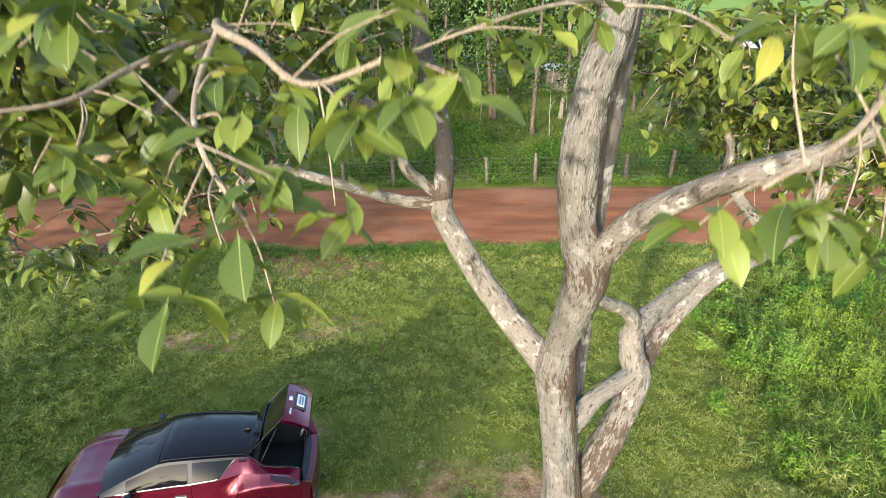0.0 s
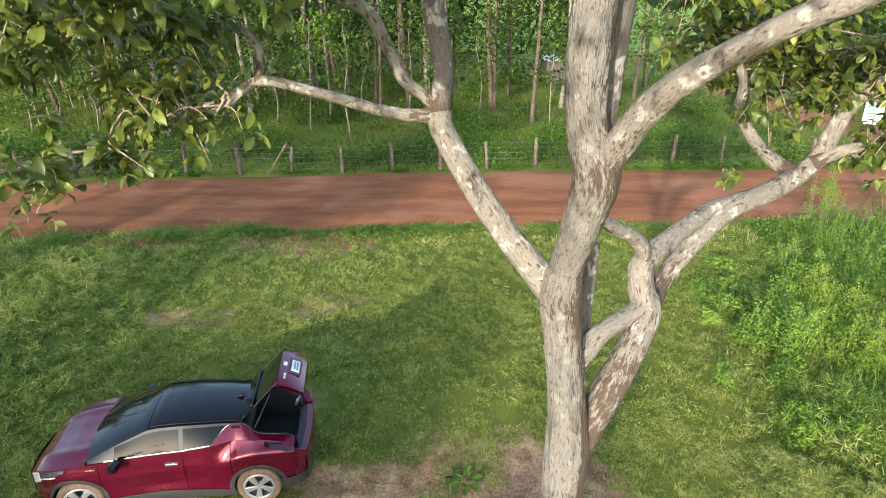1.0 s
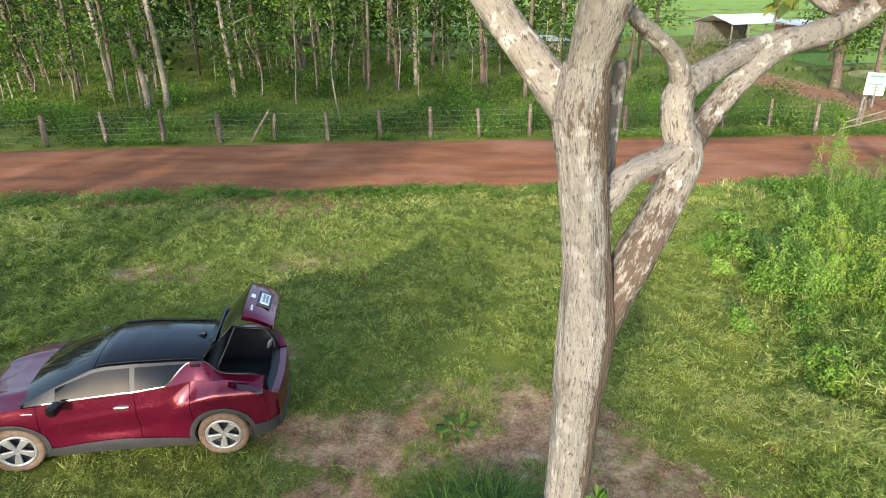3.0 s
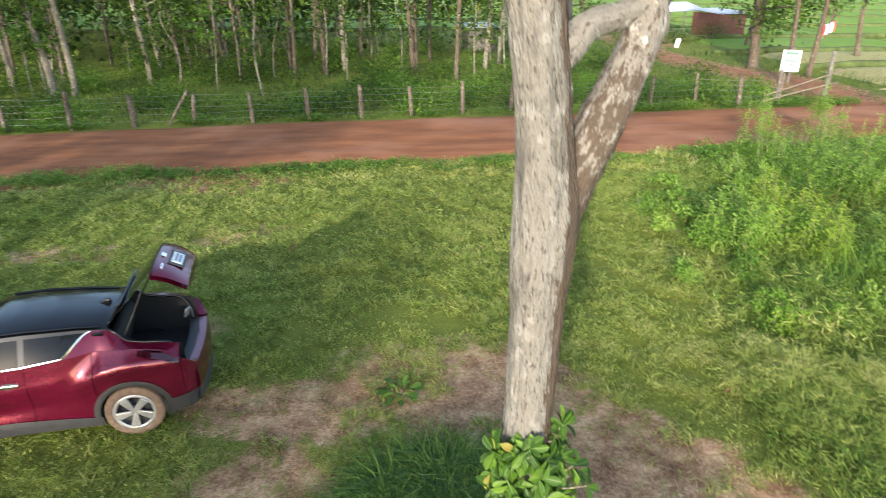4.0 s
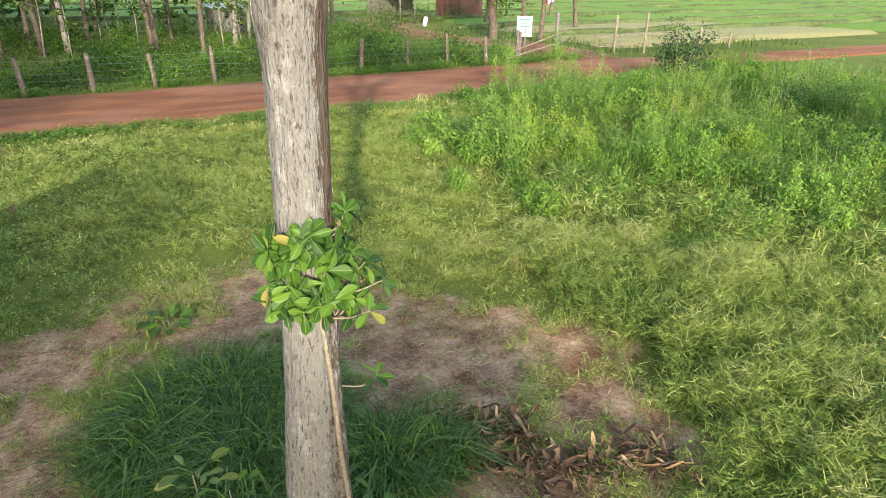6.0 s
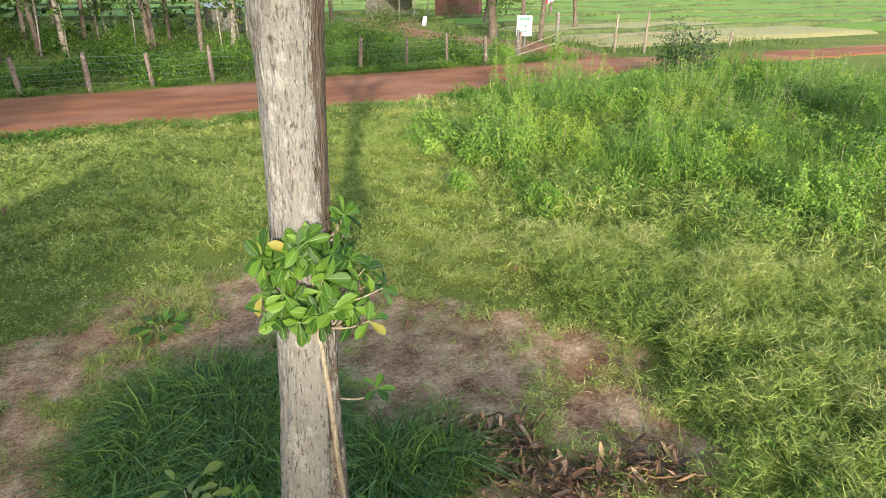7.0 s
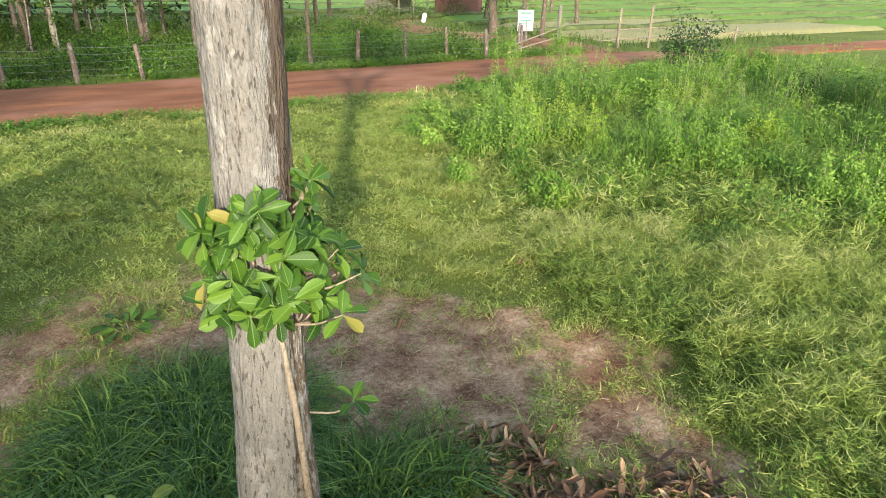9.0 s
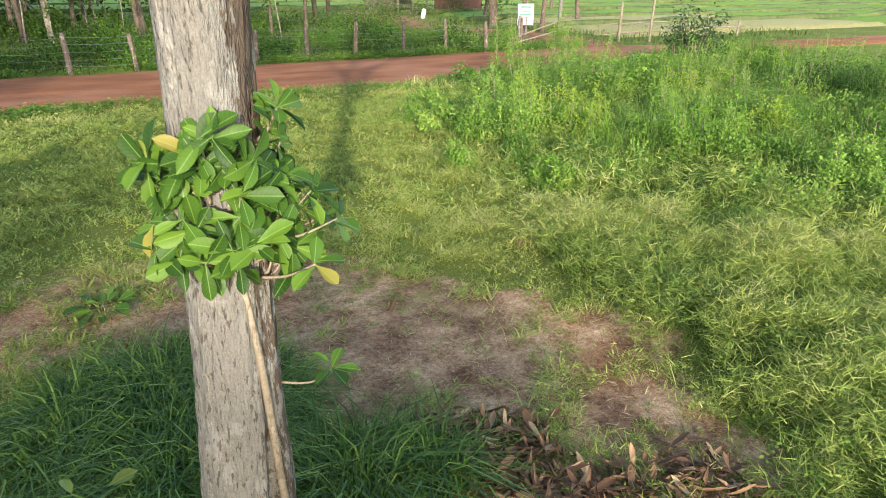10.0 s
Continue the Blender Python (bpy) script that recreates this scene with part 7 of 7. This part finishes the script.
def corrugated(name, w, d, mat, parent, m, step=0.16):
    u = np.arange(0, w + 1e-6, step / 4)
    z = 0.025 * np.sin(2 * np.pi * u / step)
    a = np.stack([u - w / 2, 0 * u - d / 2, z], 1)
    b = a + (0, d, 0)
    n = len(u)
    low = np.vstack([a, b]) - (0, 0, 0.012)
    q = np.array([(i, i + 1, n + i + 1, n + i) for i in range(n - 1)])
    return part(name, np_mesh(name, np.vstack([a, b, low]), [q, q[:, ::-1] + 2 * n]), mat, parent, m=m)


house = thing("house", "open farm shelter on posts with a pale tin roof", "house", m=pose(29.0, 64.0, 0, 0, 0, 25))
corrugated("roof", 7.5, 2.6, TIN, house, pose(0, -1.2, 2.75, 16, 0, 0))
corrugated("roof", 7.5, 2.6, TIN, house, pose(0, 1.25, 2.75, -16, 0, 0))
for x in (-3.3, -1.1, 1.1, 3.3):
    for y in (-2.0, 2.0):
        pole("post", (x, y, -0.1), (x, y, 2.5), 0.08, GREYW, house, int(x + 5))
part("back_wall", box(7, 0.08, 2.4, (0, 2.1, 1.2)), PLANK, house)
part("platform", box(5, 2.6, 0.12, (0.4, 0.4, 0.5)), PLANK, house)
shed = thing("shed", "small shed with rust-red corrugated tin walls", "shed", m=pose(34.0, 62.0, 0, 0, 0, 25))
corrugated("wall", 4.0, 2.3, RUST, shed, pose(0, -1.5, 1.15, 90, 0, 0))
corrugated("wall", 3.0, 2.3, RUST, shed, pose(-2.0, 0, 1.15, 90, 0, -90))
corrugated("wall", 3.0, 2.3, RUST, shed, pose(2.0, 0, 1.15, 90, 0, 90))
corrugated("roof", 4.4, 3.5, TIN, shed, pose(0, 0, 2.4, 6, 0, 0))
hut = thing("hut", "grey plank hut among the trees", "hut", m=pose(9.4, 52.5, 0, 0, 0, 10))
for k in range(8):
    part("plank", box(0.26, 0.03, 1.7, (-1.0 + 0.28 * k, 0, 0.85), (0, 0, 0), 0.006), PLANK, hut)
part("side_wall", box(0.05, 1.6, 1.7, (-1.12, 0.8, 0.85)), PLANK, hut)
part("side_wall", box(0.05, 1.6, 1.7, (1.12, 0.8, 0.85)), PLANK, hut)
corrugated("roof", 2.7, 2.1, TIN, hut, pose(0, 0.7, 1.85, 8, 0, 0))
for x, y, w, h in ((23.5, 55.0, 2.4, 1.7), (26.5, 57.0, 2.6, 2.0), (21.0, 51.0, 2.4, 1.5), (31.5, 58.5, 2.6, 2.2), (18.0, 47.0, 2.6, 1.5), (16.0, 43.0, 2.4, 1.3), (19.0, 36.5, 2.0, 1.2), (35.0, 57.0, 2.2, 1.6), (25.2, 60.0, 2.8, 2.4), (28.6, 58.6, 2.4, 1.7), (22.8, 58.0, 2.6, 2.2)):
    bush("bush", x, y, w, h, 700, UNDER, 0.14, "dark green bush beside the farm track", "bush", "bushes by the farm track", r=rw)
sack = box(0.36, 0.3, 0.8, (25.5, 52.6, 0.38), (0, 18, 20), 0.16, 4)
tagged(part("sack", sack, SIGNW), "white sack leaning beside the farm track", "sack")

# ---- rice paddies ----
PADDY = []
for nm, c in (("lime", (0.2, 0.31, 0.04)), ("green", (0.17, 0.28, 0.037)), ("straw", (0.42, 0.36, 0.15))):
    m, nt, p, _ = nodes("rice_" + nm)
    v = coords(nt)
    n1, n2 = tex(nt, v, 7.0, 6.0, 0.7), tex(nt, v, 0.25, 3.0)
    cc = ramp(nt, n1, [(0.3, tuple(q * 0.6 for q in c)), (0.6, c), (0.75, tuple(q * 1.15 for q in c))])
    cc = mix(nt, mul(nt, n2, 0.35 if nm != "straw" else 0.12), cc, (0.28, 0.4, 0.05))
    nt.links.new(cc, p.inputs["Base Color"])
    p.inputs["Roughness"].default_value = 0.8
    p.inputs["Specular IOR Level"].default_value = 0.15
    bump(nt, p, n1, 1.0, 0.12)
    PADDY.append(m)
yy = [30.5, 39.5, 48.0, 60.0, 74.0, 92.0, 112.0, 140.0, 175.0, 220.0, 270.0, 330.0]
kk = 0
for j in range(len(yy) - 1):
    x0 = 27.0 + 0.14 * (yy[j] - 31) if yy[j] < 62 else (37.0 if yy[j] < 74 else -60.0)
    while x0 < 200:
        w = 14 + rw.random() * 12 + (yy[j] - 31) * 0.08
        if j < 2:
            w *= 1.2
        X, Y = np.meshgrid(np.linspace(x0, x0 + w - 0.9, 18), np.linspace(yy[j], yy[j + 1] - 0.9, 10), indexing="ij")
        Z = 0.22 + (fbm(X, Y, 1.2, 60) - 0.5) * 0.16
        Z[0], Z[-1], Z[:, 0], Z[:, -1] = -0.1, -0.1, -0.1, -0.1
        mt = PADDY[2] if (j < 2 and x0 < 52) else PADDY[kk % 2]
        tagged(part("rice_paddy", grid_mesh("rice_paddy", X, Y, Z), mt), "flooded rice paddy of bright young green rice" if mt is not PADDY[2] else "pale straw-coloured thin rice paddy", "field", "paddies", "structure")
        x0 += w
        kk += 1
BUND = mat_plain("bund_earth", (0.075, 0.1, 0.025), 0.9, 0, 0, 0.5, 2.0, 0.05)
for y0 in yy[1:8]:
    xs = np.arange(26.0 if y0 < 74 else -30.0, 190.0, 1.2)
    rows = [(q, y0 - 0.45 + (fbm(q, y0, 14.0, 61) - 0.5) * 3.2, 0.08, 0.18 + 0.3 * float(vnoise(q, y0, 3.0, 62))) for q in xs]
    tagged(part("paddy_bund", tube("paddy_bund", rows, seg=8, per=1, bump=0.25, grain=0.5), BUND), "low grassy earth bank between rice paddies", "bank", "paddies", "structure")
x, y = scatter(56000, (24, 110, 30, 110), lambda x, y: (np.abs(np.interp(y - (fbm(x, 0 * x, 14.0, 61) - 0.5) * 2.6, yy, np.arange(len(yy))) % 1.0) > 0.9).astype(float) * np.clip(5 * fbm(x, y, 5.0, 63, 2) - 1.7, 0.05, 1) * np.clip(1.3 - y / 110, 0, 1), rw)
tagged(part("bund_grass", joined("bund_grass", [blade_data(x, y, 0 * x, rw.uniform(0.3, 0.6, len(x)), rw.uniform(0.04, 0.09, len(x)), 0.8, rw)], False), UNDER),
       "dark grass on the banks between the paddies", "grass", kind="stuff")
